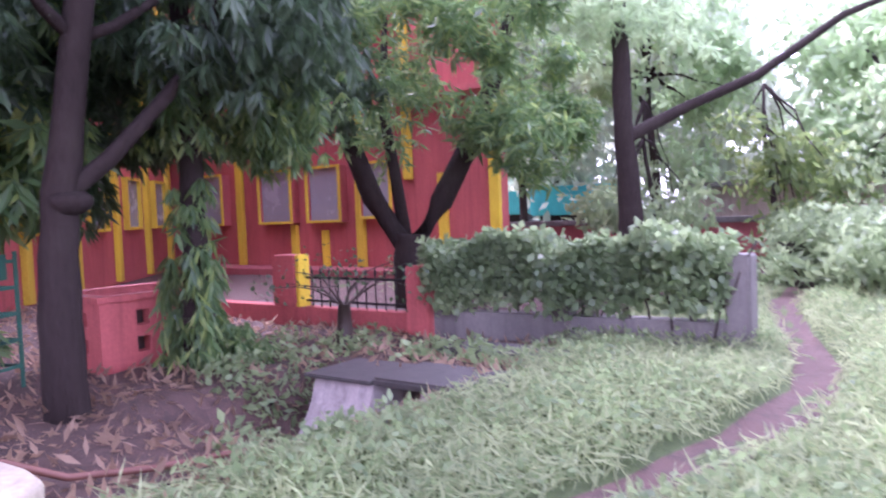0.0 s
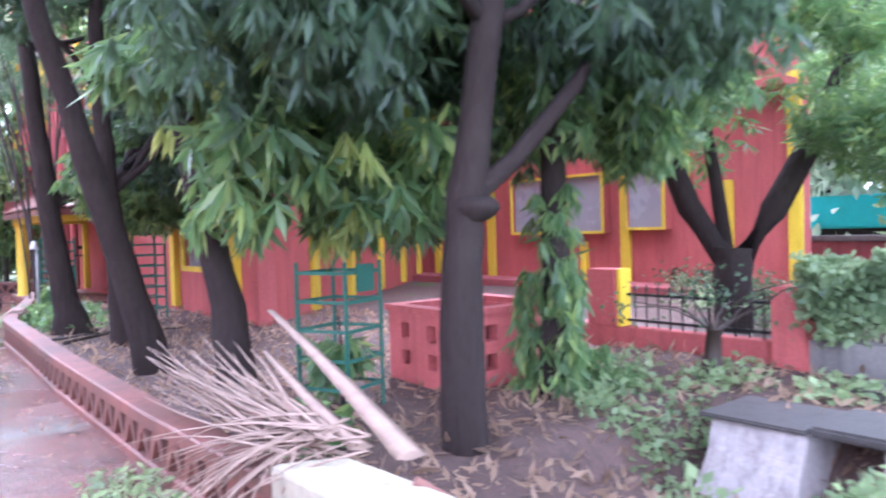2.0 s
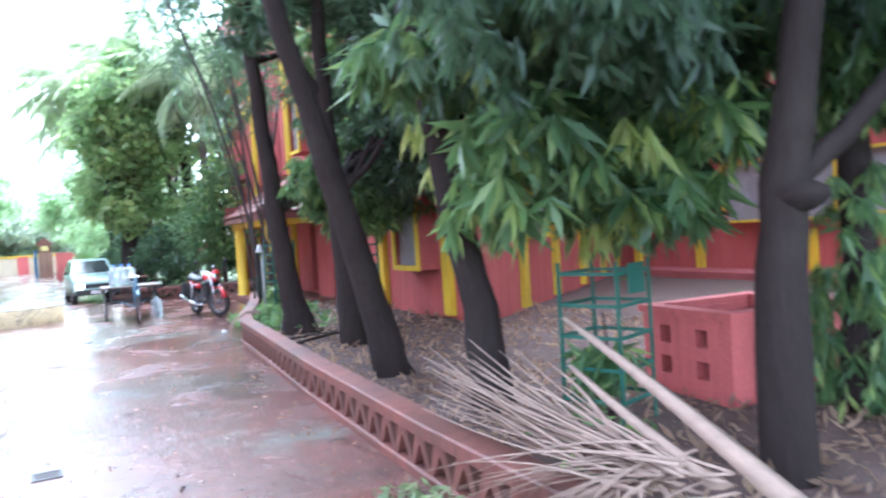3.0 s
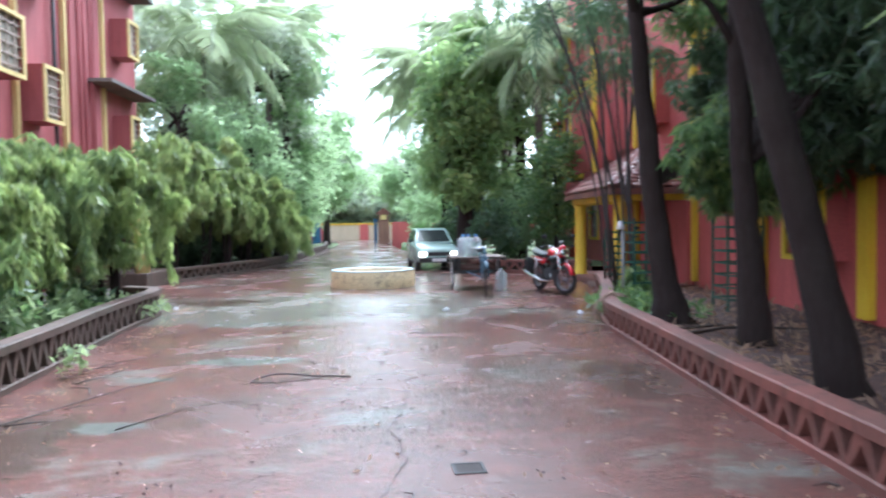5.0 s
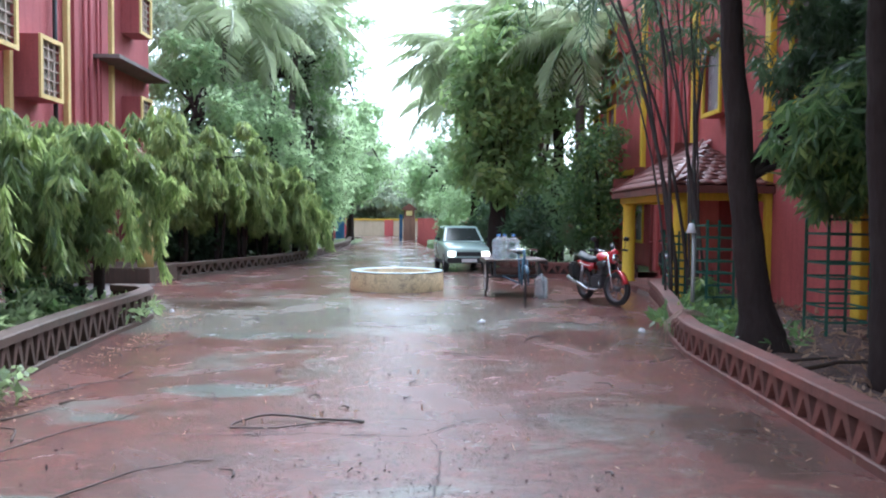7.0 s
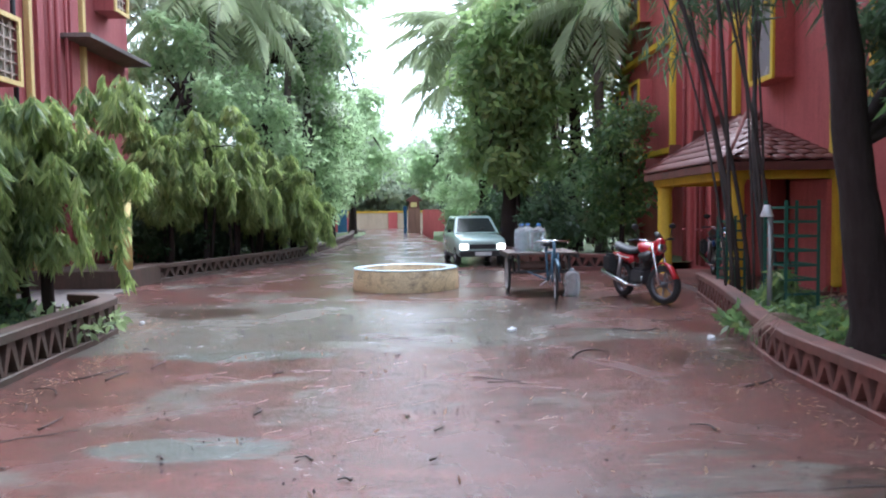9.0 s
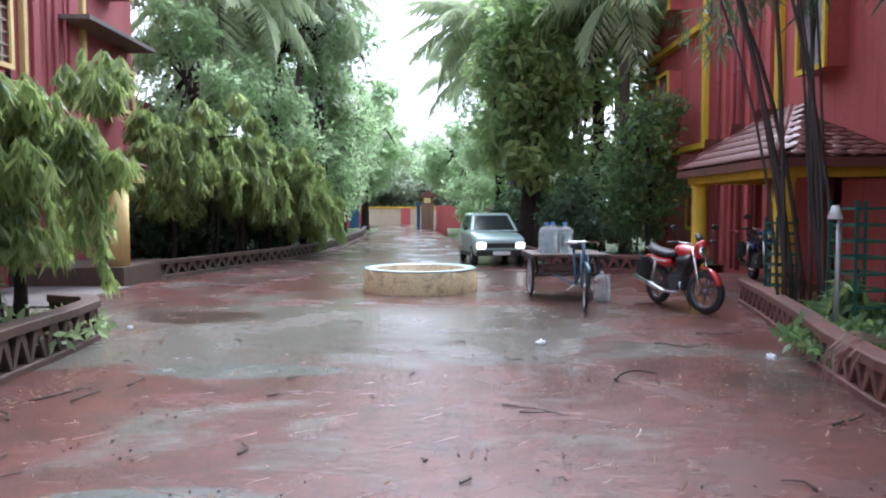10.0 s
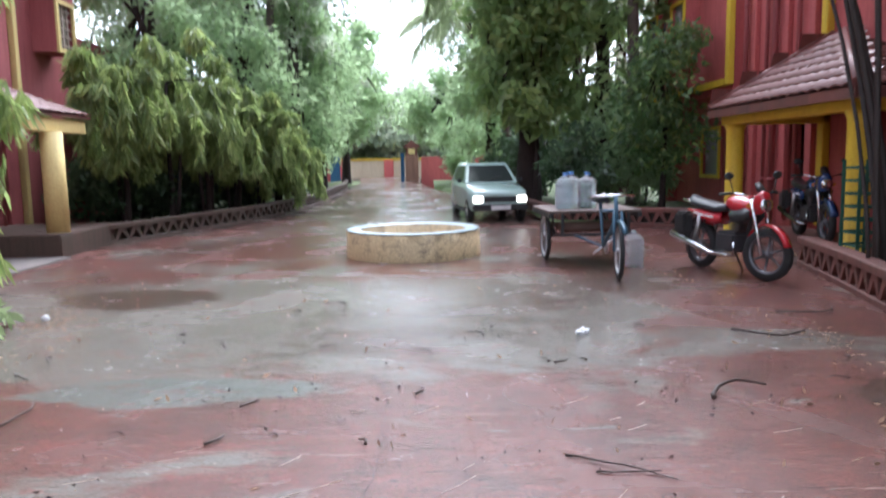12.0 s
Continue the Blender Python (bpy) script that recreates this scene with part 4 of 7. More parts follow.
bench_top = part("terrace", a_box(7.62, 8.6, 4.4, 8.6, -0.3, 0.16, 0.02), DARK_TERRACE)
tagged(bench_top, "grey concrete terrace behind the red wall", "floor", kind="structure")

planter = thing("planter", "red plaster planter box pierced with square holes", "planter", 4.45, 6.0, 0.0, -3.0)
H4 = [(0.26, 0.4, 0.22, 0.37), (0.7, 0.84, 0.22, 0.37), (0.26, 0.4, 0.48, 0.63), (0.7, 0.84, 0.48, 0.63)]
part("side", panel_cells(bmesh.new(), 0.0, 1.05, -0.2, 0.73, H4, lambda b, a, c, d, e: box(b, 0.0, 0.14, a, c, d, e)), RED_PAINT, planter)
part("side", panel_cells(bmesh.new(), 0.14, 1.25, -0.2, 0.73, [(h[0] + 0.1, h[1] + 0.1, h[2], h[3]) for h in H4], lambda b, a, c, d, e: box(b, a, c, 0.0, 0.14, d, e)), RED_PAINT, planter)
part("side", a_box(1.11, 1.25, 0.14, 1.05, -0.2, 0.73), RED_PAINT, planter)
part("side", a_box(0.14, 1.11, 0.91, 1.05, -0.2, 0.73), RED_PAINT, planter)
part("rim", panel_cells(bmesh.new(), -0.03, 1.28, -0.03, 1.08, [(0.12, 1.13, 0.12, 0.93)], lambda b, a, c, d, e: box(b, a, c, d, e, 0.73, 0.79)), RED_PAINT, planter)
part("earth", a_box(0.16, 1.09, 0.16, 0.89, -0.1, 0.66), SOIL, planter)

# ---- drain crossing in the bed ----
DARK_SLAB = plaster("mossy_dark_slab", (0.09, 0.075, 0.07), (0.05, 0.045, 0.04), 0.6, 0.6)
STAINED_WASH = plaster("stained_whitewash", (0.6, 0.53, 0.5), (0.3, 0.24, 0.22), 0.75, 0.9)
culvert = thing("culvert", "old concrete slabs over a whitewashed drain", "culvert")
part("slab", a_box(5.2, 5.9, 2.25, 3.32, 0.085, 0.155, 0.02), DARK_SLAB, culvert)
part("slab", a_box(6.45, 6.95, 2.3, 3.6, 0.02, 0.16, 0.02), DARK_SLAB, culvert)
for y0, y1 in ((3.3, 4.1), (2.35, 2.95)):
    # battered faces that lean out towards their foot
    bm = bmesh.new()
    rings = []
    for k in range(7):
        t = k / 6
        out = 0.3 * (1 - t) ** 1.3
        rings.append([bm.verts.new((x + 0.03 * noise.noise((x * 4, y * 4, k)), y + 0.05 * noise.noise((y * 5, k, 2)), -0.5 + 0.58 * t)) for x, y in ((5.25 - out, y0 + 0.04), (5.28 - out, (y0 + y1) / 2), (5.3 - out, y1 - 0.05), (5.92, y1), (5.92, y0))])
    for a, b in zip(rings, rings[1:]):
        for k in range(5):
            bm.faces.new((a[k], a[(k + 1) % 5], b[(k + 1) % 5], b[k]))
    bm.faces.new(rings[-1])
    bmesh.ops.recalc_face_normals(bm, faces=bm.faces)
    part("cheek", bm, STAINED_WASH, culvert, "stained whitewashed drain cheek")
part("cap", a_box(5.2, 5.93, 3.34, 4.12, 0.082, 0.115, 0.012), DARK_SLAB, culvert)
part("drain_back", a_box(5.85, 5.95, 2.3, 4.1, -0.6, 0.078), DARK_SLAB, culvert)
brick = part("brick", a_box(-0.13, 0.13, -0.06, 0.06, 0, 0.08, 0.01), KERB_RED)
brick.matrix_basis = pose(4.2, 2.55, 0.07, 4, 6, 35)
tagged(brick, "loose red brick lying in the grass", "brick")

# ---- far side of the garden ----
back_wall = thing("wall_east", "red boundary wall with a weathered coping", "wall", kind="structure")
part("wall", a_box(18.0, 18.3, -6.0, 30, -0.5, 0.95), PINK_PAINT, back_wall)
part("coping", a_box(17.9, 18.4, -6.0, 30, 0.95, 1.08, 0.02), GREY_CONCRETE, back_wall)
shed = thing("shed", "small beige shed with a dark lean-to roof", "shed", 21.0, 3.4, 0)
part("wall", a_box(0, 3, -2.2, 2.2, -0.5, 1.8), BEIGE_WALL, shed)
part("roof", a_box(-0.4, 3.4, -2.6, 2.6, 1.8, 1.95, 0.02), GREY_CONCRETE, shed)
tarp = thing("stall", "turquoise sheeted stall beyond the boundary wall", "stall", 23.8, 10.6, 0)
part("sheet", a_box(0, 2.2, -1.7, 1.6, 1.15, 2.15, 0.05), BLUE_SHEET, tarp)
part("base", a_box(0.2, 2.0, -1.4, 1.3, -0.5, 1.15), DARK_IRON, tarp)
sheet2 = thing("stall", "turquoise sheeted stall beyond the boundary wall", "stall", 25.5, 14.6, 0)
part("sheet", a_box(0, 2.2, -1.2, 1.4, 1.2, 2.1, 0.05), BLUE_SHEET, sheet2)
part("base", a_box(0.2, 2.0, -1.0, 1.2, -0.5, 1.2), DARK_IRON, sheet2)

# ---- garden trees ----
def whorls(rng, centres, radius, count, leaves, flat=0.8):
    pts = clump_points(rng, centres, radius, count, flat)
    return np.repeat(pts, leaves, axis=0) + rng.normal(size=(len(pts) * leaves, 3)) * 0.012


def lance_tree(x, y, path, radius, centres, clump, count, label, mat=None, size=0.24, droop=0.5, seed=3, branches=6, flare=1.45, leaves=10, name="tree", slim=0.2, flat=0.8, top=0.4):
    root = tree(x, y, path, radius, [], 0, 0, LEAF_DROOP, 0.2, label, seed=seed, flare=flare, name=name, top=top)
    rng = np.random.default_rng(seed + 50)
    for c in list(centres)[:branches]:
        k = int(np.argmin([abs(p[2] - (c[2] - 0.5)) for p in path]))
        part("limb", a_tube(limb(path[k], c, 0.15, 6, 0.07, rng), [radius * f for f in (0.34, 0.28, 0.22, 0.17, 0.12, 0.08, 0.04)], 6), BARK, root)
    leaf_mesh("crown", whorls(rng, centres, clump, count, leaves, flat), size, mat or LEAF_DROOP, root, droop, slim, seed + 9)
    return root


R = np.random.default_rng(11)
# leaf clusters near z 7 are unseen, added to shade the garden
t1 = lance_tree(3.45, 4.72, [(0, 0, -0.1), (0.01, 0.0, 0.8), (0.05, -0.02, 1.7), (0.18, -0.12, 2.8), (0.4, -0.25, 4.2), (0.6, -0.3, 5.6)], 0.162,
                [*spots(R, 30, 0.4, 0.3, 4.3, 2.6, 2.4, 1.4), *spots(R, 10, -0.9, 0.9, 3.0, 1.1, 1.2, 0.6), *spots(R, 9, 1.5, -0.4, 3.0, 0.8, 0.9, 0.6), *spots(R, 22, 1.4, 2.2, 7.0, 3.4, 3.6, 0.9)], 0.55, 50, "slim dark-barked garden tree with a knotted trunk", LEAF_DARK, 0.19, 0.62, 21, flare=1.12)
bm = bmesh.new()
tube(bm, [(0.05, 0.0, 1.66), (0.35, -0.18, 1.95), (0.75, -0.38, 2.45), (1.1, -0.55, 3.1), (1.3, -0.6, 3.8)], [0.075, 0.065, 0.055, 0.045, 0.03], 8)
part("limb", bm, BARK, t1)
bm = bmesh.new()
bmesh.ops.create_uvsphere(bm, u_segments=12, v_segments=8, radius=0.17, matrix=Matrix.Translation((0.08, -0.05, 1.63)) @ Matrix.Diagonal((1.0, 1.0, 0.62, 1)))
for v in bm.verts:
    v.co += (v.co - Vector((0.08, -0.05, 1.63))) * 0.35 * noise.noise(v.co * 7)
part("knot", smooth(bm), BARK, t1)

# unseen leaf roof above the bed, added to darken what lies below
roof = np.random.default_rng(215)
leaf_mesh("crown", whorls(roof, spots(roof, 46, 2.3, 0.6, 5.8, 2.3, 2.6, 0.7), 0.75, 26, 9), 0.3, LEAF_DARK, t1, 0.5, 0.24, 216)

t2 = lance_tree(2.98, 7.1, [(0, 0, -0.1), (-0.08, 0.05, 0.9), (-0.25, 0.12, 1.9), (-0.45, 0.2, 3.0), (-0.6, 0.3, 4.6), (-0.6, 0.4, 6.0)], 0.16,
                [*spots(R, 20, 0.35, -0.3, 3.1, 1.3, 1.6, 0.9), *spots(R, 13, 0.45, -0.8, 2.15, 0.9, 1.0, 0.65), *spots(R, 14, 1.3, 0.3, 4.6, 1.6, 1.8, 1.1)], 0.42, 28,
                "dark tree with drooping clusters of long yellow-tipped leaves", LEAF_DROOP, 0.29, 0.52, 22, branches=14, leaves=10)
# shaded side of this crown, its shade put into darker leaves
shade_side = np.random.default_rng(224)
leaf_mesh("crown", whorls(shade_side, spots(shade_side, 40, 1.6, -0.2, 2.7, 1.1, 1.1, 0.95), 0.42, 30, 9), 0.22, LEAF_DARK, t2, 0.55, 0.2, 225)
for k in range(5):
    part("limb", a_tube(limb((-0.2, 0.1, 1.7), (0.7 + 0.3 * k, 0.8 - 0.4 * k, 2.2 + 0.25 * k), 0.15, 6, 0.07, shade_side), [0.055, 0.045, 0.035, 0.028, 0.02, 0.013, 0.007], 6), BARK, t2)
young = np.random.default_rng(222)
young_spots = [(x + 0.35, y - 0.1, z) for x, y, z in ((-0.55, -1.0, 2.3), (-0.15, -1.5, 2.15), (0.1, -1.1, 1.75), (-0.6, -0.3, 1.9), (-0.8, 0.3, 2.5), (0.35, -1.4, 2.4), (-0.4, 0.9, 2.1), (0.2, -0.6, 1.55), (-0.7, -0.7, 2.7), (0.5, -0.9, 1.9))]
leaf_mesh("young_leaves", whorls(young, young_spots, 0.16, 4, 10), 0.28, LEAF_YOUNG, t2, 0.72, 0.16, 223)
t3 = lance_tree(2.97, 9.2, [(0, 0, -0.1), (-0.25, -0.02, 0.9), (-0.55, -0.05, 2.0), (-0.9, -0.05, 3.2), (-1.3, 0.0, 4.8), (-1.6, 0.1, 6.6)], 0.18,
                [*spots(R, 10, 0.7, 0.8, 6.0, 1.8, 1.8, 1.0), *spots(R, 10, 1.3, 0.5, 3.4, 1.0, 1.0, 0.8)], 0.5, 40, "leaning dark trunk over the kerb", LEAF_DARK, 0.22, 0.45, 23)
t4 = lance_tree(3.27, 11.45, [(0, 0, -0.1), (-0.06, 0.0, 0.9), (-0.12, 0.05, 2.0), (-0.2, 0.05, 3.4), (-0.2, 0.1, 5.0), (-0.1, 0.1, 6.6)], 0.17,
                [*spots(R, 20, 0.3, 0.2, 5.3, 2.0, 1.8, 1.4), *spots(R, 44, 1.5, 0.6, 2.9, 1.2, 1.5, 1.0)], 0.45, 40, "straight dark trunk in the soil bed", LEAF_DARK, 0.22, 0.45, 24, branches=12)
t5 = lance_tree(3.12, 13.6, [(0, 0, -0.1), (-0.14, 0.0, 0.6), (-0.24, 0.05, 1.6), (-0.35, 0.1, 2.8), (-0.5, 0.1, 4.4), (-0.55, 0.2, 6.4)], 0.215,
                [*spots(R, 18, 0.4, 0.6, 5.8, 2.0, 2.2, 1.3), *spots(R, 30, 1.0, -0.3, 2.6, 0.9, 1.1, 0.9)], 0.42, 36, "stout dark trunk with a flared foot behind the kerb", LEAF_DROOP, 0.22, 0.5, 25, branches=12, flare=1.9)
# extra leaf masses; the dark ones carry the deep shade before the building
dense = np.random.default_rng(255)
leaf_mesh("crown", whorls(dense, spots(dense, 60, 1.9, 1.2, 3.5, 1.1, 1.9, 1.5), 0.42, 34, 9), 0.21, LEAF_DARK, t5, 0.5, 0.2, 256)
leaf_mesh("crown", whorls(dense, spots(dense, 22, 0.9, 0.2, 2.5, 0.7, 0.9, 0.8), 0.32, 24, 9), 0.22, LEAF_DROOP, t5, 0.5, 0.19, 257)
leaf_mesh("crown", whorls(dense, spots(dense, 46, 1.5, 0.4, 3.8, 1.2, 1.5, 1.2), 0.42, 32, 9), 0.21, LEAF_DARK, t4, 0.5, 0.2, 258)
for k in range(6):
    part("limb", a_tube(limb((-0.28, 0.05, 2.0), (1.2 + 0.3 * k, 0.1 + 0.5 * k, 2.5 + 0.4 * k), 0.15, 6, 0.07, dense), [0.06, 0.05, 0.04, 0.03, 0.022, 0.014, 0.008], 6), BARK, t5)
    part("limb", a_tube(limb((-0.12, 0.05, 2.1), (0.8 + 0.3 * k, 1.2 - 0.4 * k, 3.0 + 0.3 * k), 0.15, 6, 0.07, dense), [0.06, 0.05, 0.04, 0.03, 0.022, 0.014, 0.008], 6), BARK, t4)
# topmost clusters are out of view and serve only to cast shade
t6 = lance_tree(5.05, 5.35, [(0, 0, -0.1), (0.02, 0.0, 1.0), (0.05, 0.05, 2.2), (0.05, 0.1, 3.6), (0.1, 0.1, 5.2)], 0.15,
                [*spots(R, 20, 0.2, 0.1, 3.9, 1.6, 1.6, 1.2), *spots(R, 16, 0.5, -0.1, 2.75, 1.0, 0.9, 0.55), *spots(R, 22, 1.6, 1.8, 6.6, 3.0, 3.2, 0.9), (0.1, 0.1, 5.0)], 0.45, 44, "slim trunk clothed in leafy creeper", LEAF_DROOP, 0.17, 0.6, 26, branches=8)
# unseen overhang above bed and kerb, added to block sky light
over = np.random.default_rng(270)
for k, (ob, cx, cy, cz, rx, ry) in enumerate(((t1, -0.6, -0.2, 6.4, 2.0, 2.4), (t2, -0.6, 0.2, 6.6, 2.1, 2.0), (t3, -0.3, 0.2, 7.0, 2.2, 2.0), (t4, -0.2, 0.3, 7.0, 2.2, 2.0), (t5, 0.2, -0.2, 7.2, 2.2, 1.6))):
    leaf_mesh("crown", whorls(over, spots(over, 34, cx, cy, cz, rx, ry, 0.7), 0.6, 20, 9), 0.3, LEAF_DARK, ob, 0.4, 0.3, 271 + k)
# low hanging crown with shade coloured into its leaves
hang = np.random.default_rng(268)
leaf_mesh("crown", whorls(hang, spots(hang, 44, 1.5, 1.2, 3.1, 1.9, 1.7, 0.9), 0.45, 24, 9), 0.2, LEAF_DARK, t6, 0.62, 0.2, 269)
for k in range(6):
    part("limb", a_tube(limb((0.05, 0.05, 2.3), (0.6 + 0.4 * k, 0.2 + 0.4 * ((k * 2) % 5), 2.9 + 0.12 * k), 0.2, 6, 0.07, hang), [0.05, 0.042, 0.034, 0.027, 0.02, 0.013, 0.007], 6), BARK, t6)
creep = np.random.default_rng(261)
leaf_mesh("creeper", whorls(creep, [(0.13 * math.cos(k * 2.4), 0.13 * math.sin(k * 2.4), 0.12 + 0.075 * k) for k in range(24)], 0.13, 6, 8), 0.17, LEAF_DROOP, t6, 0.6, 0.2, 262)
leaf_mesh("creeper", whorls(creep, [((0.16 + 0.16 * creep.random()) * math.cos(k * 2.1), (0.16 + 0.16 * creep.random()) * math.sin(k * 2.1), 0.15 + 0.028 * k) for k in range(36)], 0.1, 4, 8), 0.2, LEAF_DROOP, t6, 0.68, 0.17, 264)
leaf_mesh("creeper", whorls(creep, [(0.25, -0.2, 0.25), (0.45, -0.35, 0.2), (0.2, 0.1, 0.55), (0.35, -0.1, 0.4), (-0.25, -0.2, 0.2)], 0.22, 8, 8), 0.17, LEAF_DROOP, t6, 0.5, 0.2, 263)
# the highest clusters here are also unseen and added for shade
t7 = lance_tree(9.35, 6.15, [(0, 0, -0.1), (-0.03, 0.0, 0.7), (-0.02, 0.0, 1.15)], 0.22, [*spots(R, 34, 0.3, 0.0, 3.9, 2.4, 2.6, 1.5), *spots(R, 12, 0.6, -1.6, 2.6, 1.2, 1.0, 0.6), *spots(R, 20, 0.5, 2.0, 6.8, 3.0, 3.0, 0.9)], 0.55, 40,
                "forked dark tree behind the red garden wall", LEAF_DROOP, 0.2, 0.4, 27, branches=0, flare=1.2, top=1.15)
part("limb", a_tube([(-0.05, 0.05, 0.95), (-0.3, 0.45, 1.7), (-0.45, 0.75, 2.6), (-0.45, 0.95, 3.8), (-0.3, 1.1, 5.0)], [0.17, 0.16, 0.14, 0.11, 0.06], 10), BARK, t7)
part("limb", a_tube([(0.05, -0.05, 0.95), (0.25, -0.4, 1.6), (0.5, -0.75, 2.4), (0.75, -1.1, 3.4), (1.0, -1.4, 4.8)], [0.18, 0.17, 0.15, 0.11, 0.06], 10), BARK, t7)
part("limb", a_tube([(0.0, 0.1, 1.1), (-0.05, 0.2, 2.0), (-0.1, 0.35, 3.0), (0.1, 0.4, 4.4)], [0.1, 0.09, 0.07, 0.04], 8), BARK, t7)
t8 = lance_tree(14.0, 4.6, [(0, 0, -0.3), (0, 0, 1.2), (-0.05, 0.05, 3.0), (-0.1, 0.1, 5.2), (0, 0.2, 7.0)], 0.26, spots(R, 16, 0.5, 1.5, 5.8, 2.8, 3.2, 1.8), 0.9, 40,
                "tall tree with a long bare limb near the boundary wall", LEAF_FAR_HAZED, 0.24, 0.35, 28)
bm = bmesh.new()
tube(bm, [(0.0, 0.0, 2.7), (0.6, -0.9, 3.2), (1.2, -2.0, 3.7), (2.0, -3.3, 4.7), (2.6, -4.6, 5.2)], [0.13, 0.1, 0.09, 0.07, 0.03], 8)
part("limb", bm, BARK, t8)
stump = thing("shrub", "dead twisted shrub stem in the soil bed", "shrub", 6.28, 4.68, 0.02)
bm = bmesh.new()
tube(bm, [(0, 0, -0.1), (0.04, -0.02, 0.3), (0.0, -0.06, 0.55)], [0.1, 0.08, 0.06], 8)
for i in range(8):
    a = R.random() * 6.28
    tube(bm, limb((0, -0.06, 0.5), (0.45 * math.cos(a), 0.85 * math.sin(a), 0.7 + R.random() * 0.4), 0.1, 4, 0.12, R), [0.018, 0.012, 0.008, 0.006, 0.003], 5)
part("stem", bm, TWIG, stump)
leaf_mesh("leaves", clump_points(R, [(0, 0, 0.85), (0.35, 0.4, 0.8), (-0.3, -0.4, 0.9), (0.1, 0.6, 0.85), (0.4, -0.5, 0.75), (-0.2, 0.8, 0.7)], 0.4, 34), 0.06, LEAF_DARK, stump, 0.2, 0.6, 5)

# ---- thorny cane clump beside the porch ----
for j, (cx, cy, n) in enumerate(((3.38, 16.9, 6), (3.5, 17.6, 6))):
    clump = thing("palm_clump", "clump of tall dark canes beside the porch", "palm", cx, cy, 0.05, 0, "cane clumps")
    for i in range(n):
        a = R.random() * 6.28
        lean = -1.9 + 2.6 * R.random()
        h = 4.6 + R.random() * 2.6
        foot = (0.26 * math.cos(a), 0.5 * math.sin(a), -0.1)
        tip = (foot[0] + lean, foot[1] + 1.9 * R.random() - 0.2, h)
        pts = [(foot[0] + (tip[0] - foot[0]) * t ** 1.9 + 0.05 * math.sin(5 * t + i), foot[1] + (tip[1] - foot[1]) * t ** 1.3, -0.1 + (h + 0.1) * t) for t in np.linspace(0, 1, 9)]
        part("cane", a_tube(pts, [0.022 + 0.016 * ((i * 7) % 5) / 4 - 0.01 * t for t in np.linspace(0, 1, 9)], 8), STEM, clump)
        fr = []
        for k in range(6):
            b = R.random() * 6.28
            L = 1.3 + R.random() * 0.6
            for t in np.linspace(0.15, 1, 26):
                fr.append((tip[0] + L * t * math.cos(b), tip[1] + L * t * math.sin(b), tip[2] + 0.7 * t - 1.5 * t * t))
        leaf_mesh("fronds", np.repeat(np.array(fr), 2, axis=0), 0.42, LEAF_DARK, clump, 0.5, 0.075, 40 + i + 10 * j)


# ---- coconut palms ----
def frond_mesh(L, seed, mat):
    rng = np.random.default_rng(seed)
    v, f = [], []
    n = 44
    spine = [(L * t, 0.0, 0.42 * L * t - 0.78 * L * t * t) for t in np.linspace(0, 1, n)]
    for i in range(n - 1):
        x, y, z = spine[i]
        x2, y2, z2 = spine[i + 1]
        w = 0.035 * (1 - i / n) + 0.006
        k = len(v)
        v += [(x, -w, z), (x, w, z), (x2, w * 0.97, z2), (x2, -w * 0.97, z2), (x, 0, z - w), (x2, 0, z2 - w)]
        f += [(k, k + 3, k + 2, k + 1), (k, k + 4, k + 5, k + 3), (k + 1, k + 2, k + 5, k + 4)]
        if i < 5:
            continue
        t = i / n
        ll = L * 0.30 * math.sin(math.pi * min(1, 0.18 + t * 0.85)) * (0.85 + 0.3 * rng.random())
        for s in (-1, 1):
            dx, dy, dz = 0.45 * ll, s * 0.62 * ll * (0.8 + 0.4 * rng.random()), -(0.45 + 0.4 * rng.random()) * ll
            k = len(v)
            v += [(x, 0, z), (x + dx * 0.5 + 0.03, dy * 0.55, z + dz * 0.3), (x + dx, dy, z + dz), (x + dx * 0.5 - 0.03, dy * 0.5, z + dz * 0.34)]
            f += [(k, k + 1, k + 2), (k, k + 2, k + 3)]
    me = bpy.data.meshes.new("frond")
    me.from_pydata(v, [], f)
    me.materials.append(mat)
    return me


FRONDS = [frond_mesh(3.3, 60 + i, LEAF_PALM) for i in range(3)]


def coconut_palm(x, y, h, lean, seed, label, n=20, scale=1.0):
    rng = np.random.default_rng(seed)
    root = thing("palm_tree", label, "palm", x, y, 0, 0, "coconut palms")
    pts = [(lean[0] * t ** 1.6, lean[1] * t ** 1.6, -0.3 + (h + 0.3) * t) for t in np.linspace(0, 1, 12)]
    part("trunk", a_tube(pts, [0.2 - 0.08 * t + (0.1 if t == 0 else 0) for t in np.linspace(0, 1, 12)], 10), PALM_BARK, root)
    for i in range(n):
        pitch = -38 + 85 * (i / n) + rng.normal() * 6
        m = Matrix.Translation((lean[0], lean[1], h)) @ pose(0, 0, 0, rng.normal() * 12, pitch, i * 137.5 + rng.normal() * 8) @ Matrix.Diagonal((scale, scale, scale, 1))
        shared("frond", FRONDS[i % 3], root, m)
    return root


coconut_palm(-9.1, 33.5, 8.9, (0.6, -0.4), 1, "tall coconut palm with long hanging fronds", 26, 1.25)
coconut_palm(-7.2, 38.0, 10.2, (0.6, -0.5), 2, "tall coconut palm with long hanging fronds", 22, 1.1)
coconut_palm(1.9, 38.0, 8.7, (-1.3, -0.5), 3, "tall coconut palm leaning over the drive", 26, 1.15)
coconut_palm(3.6, 33.0, 8.6, (-0.9, -0.6), 4, "tall coconut palm among dense foliage", 26, 1.15)
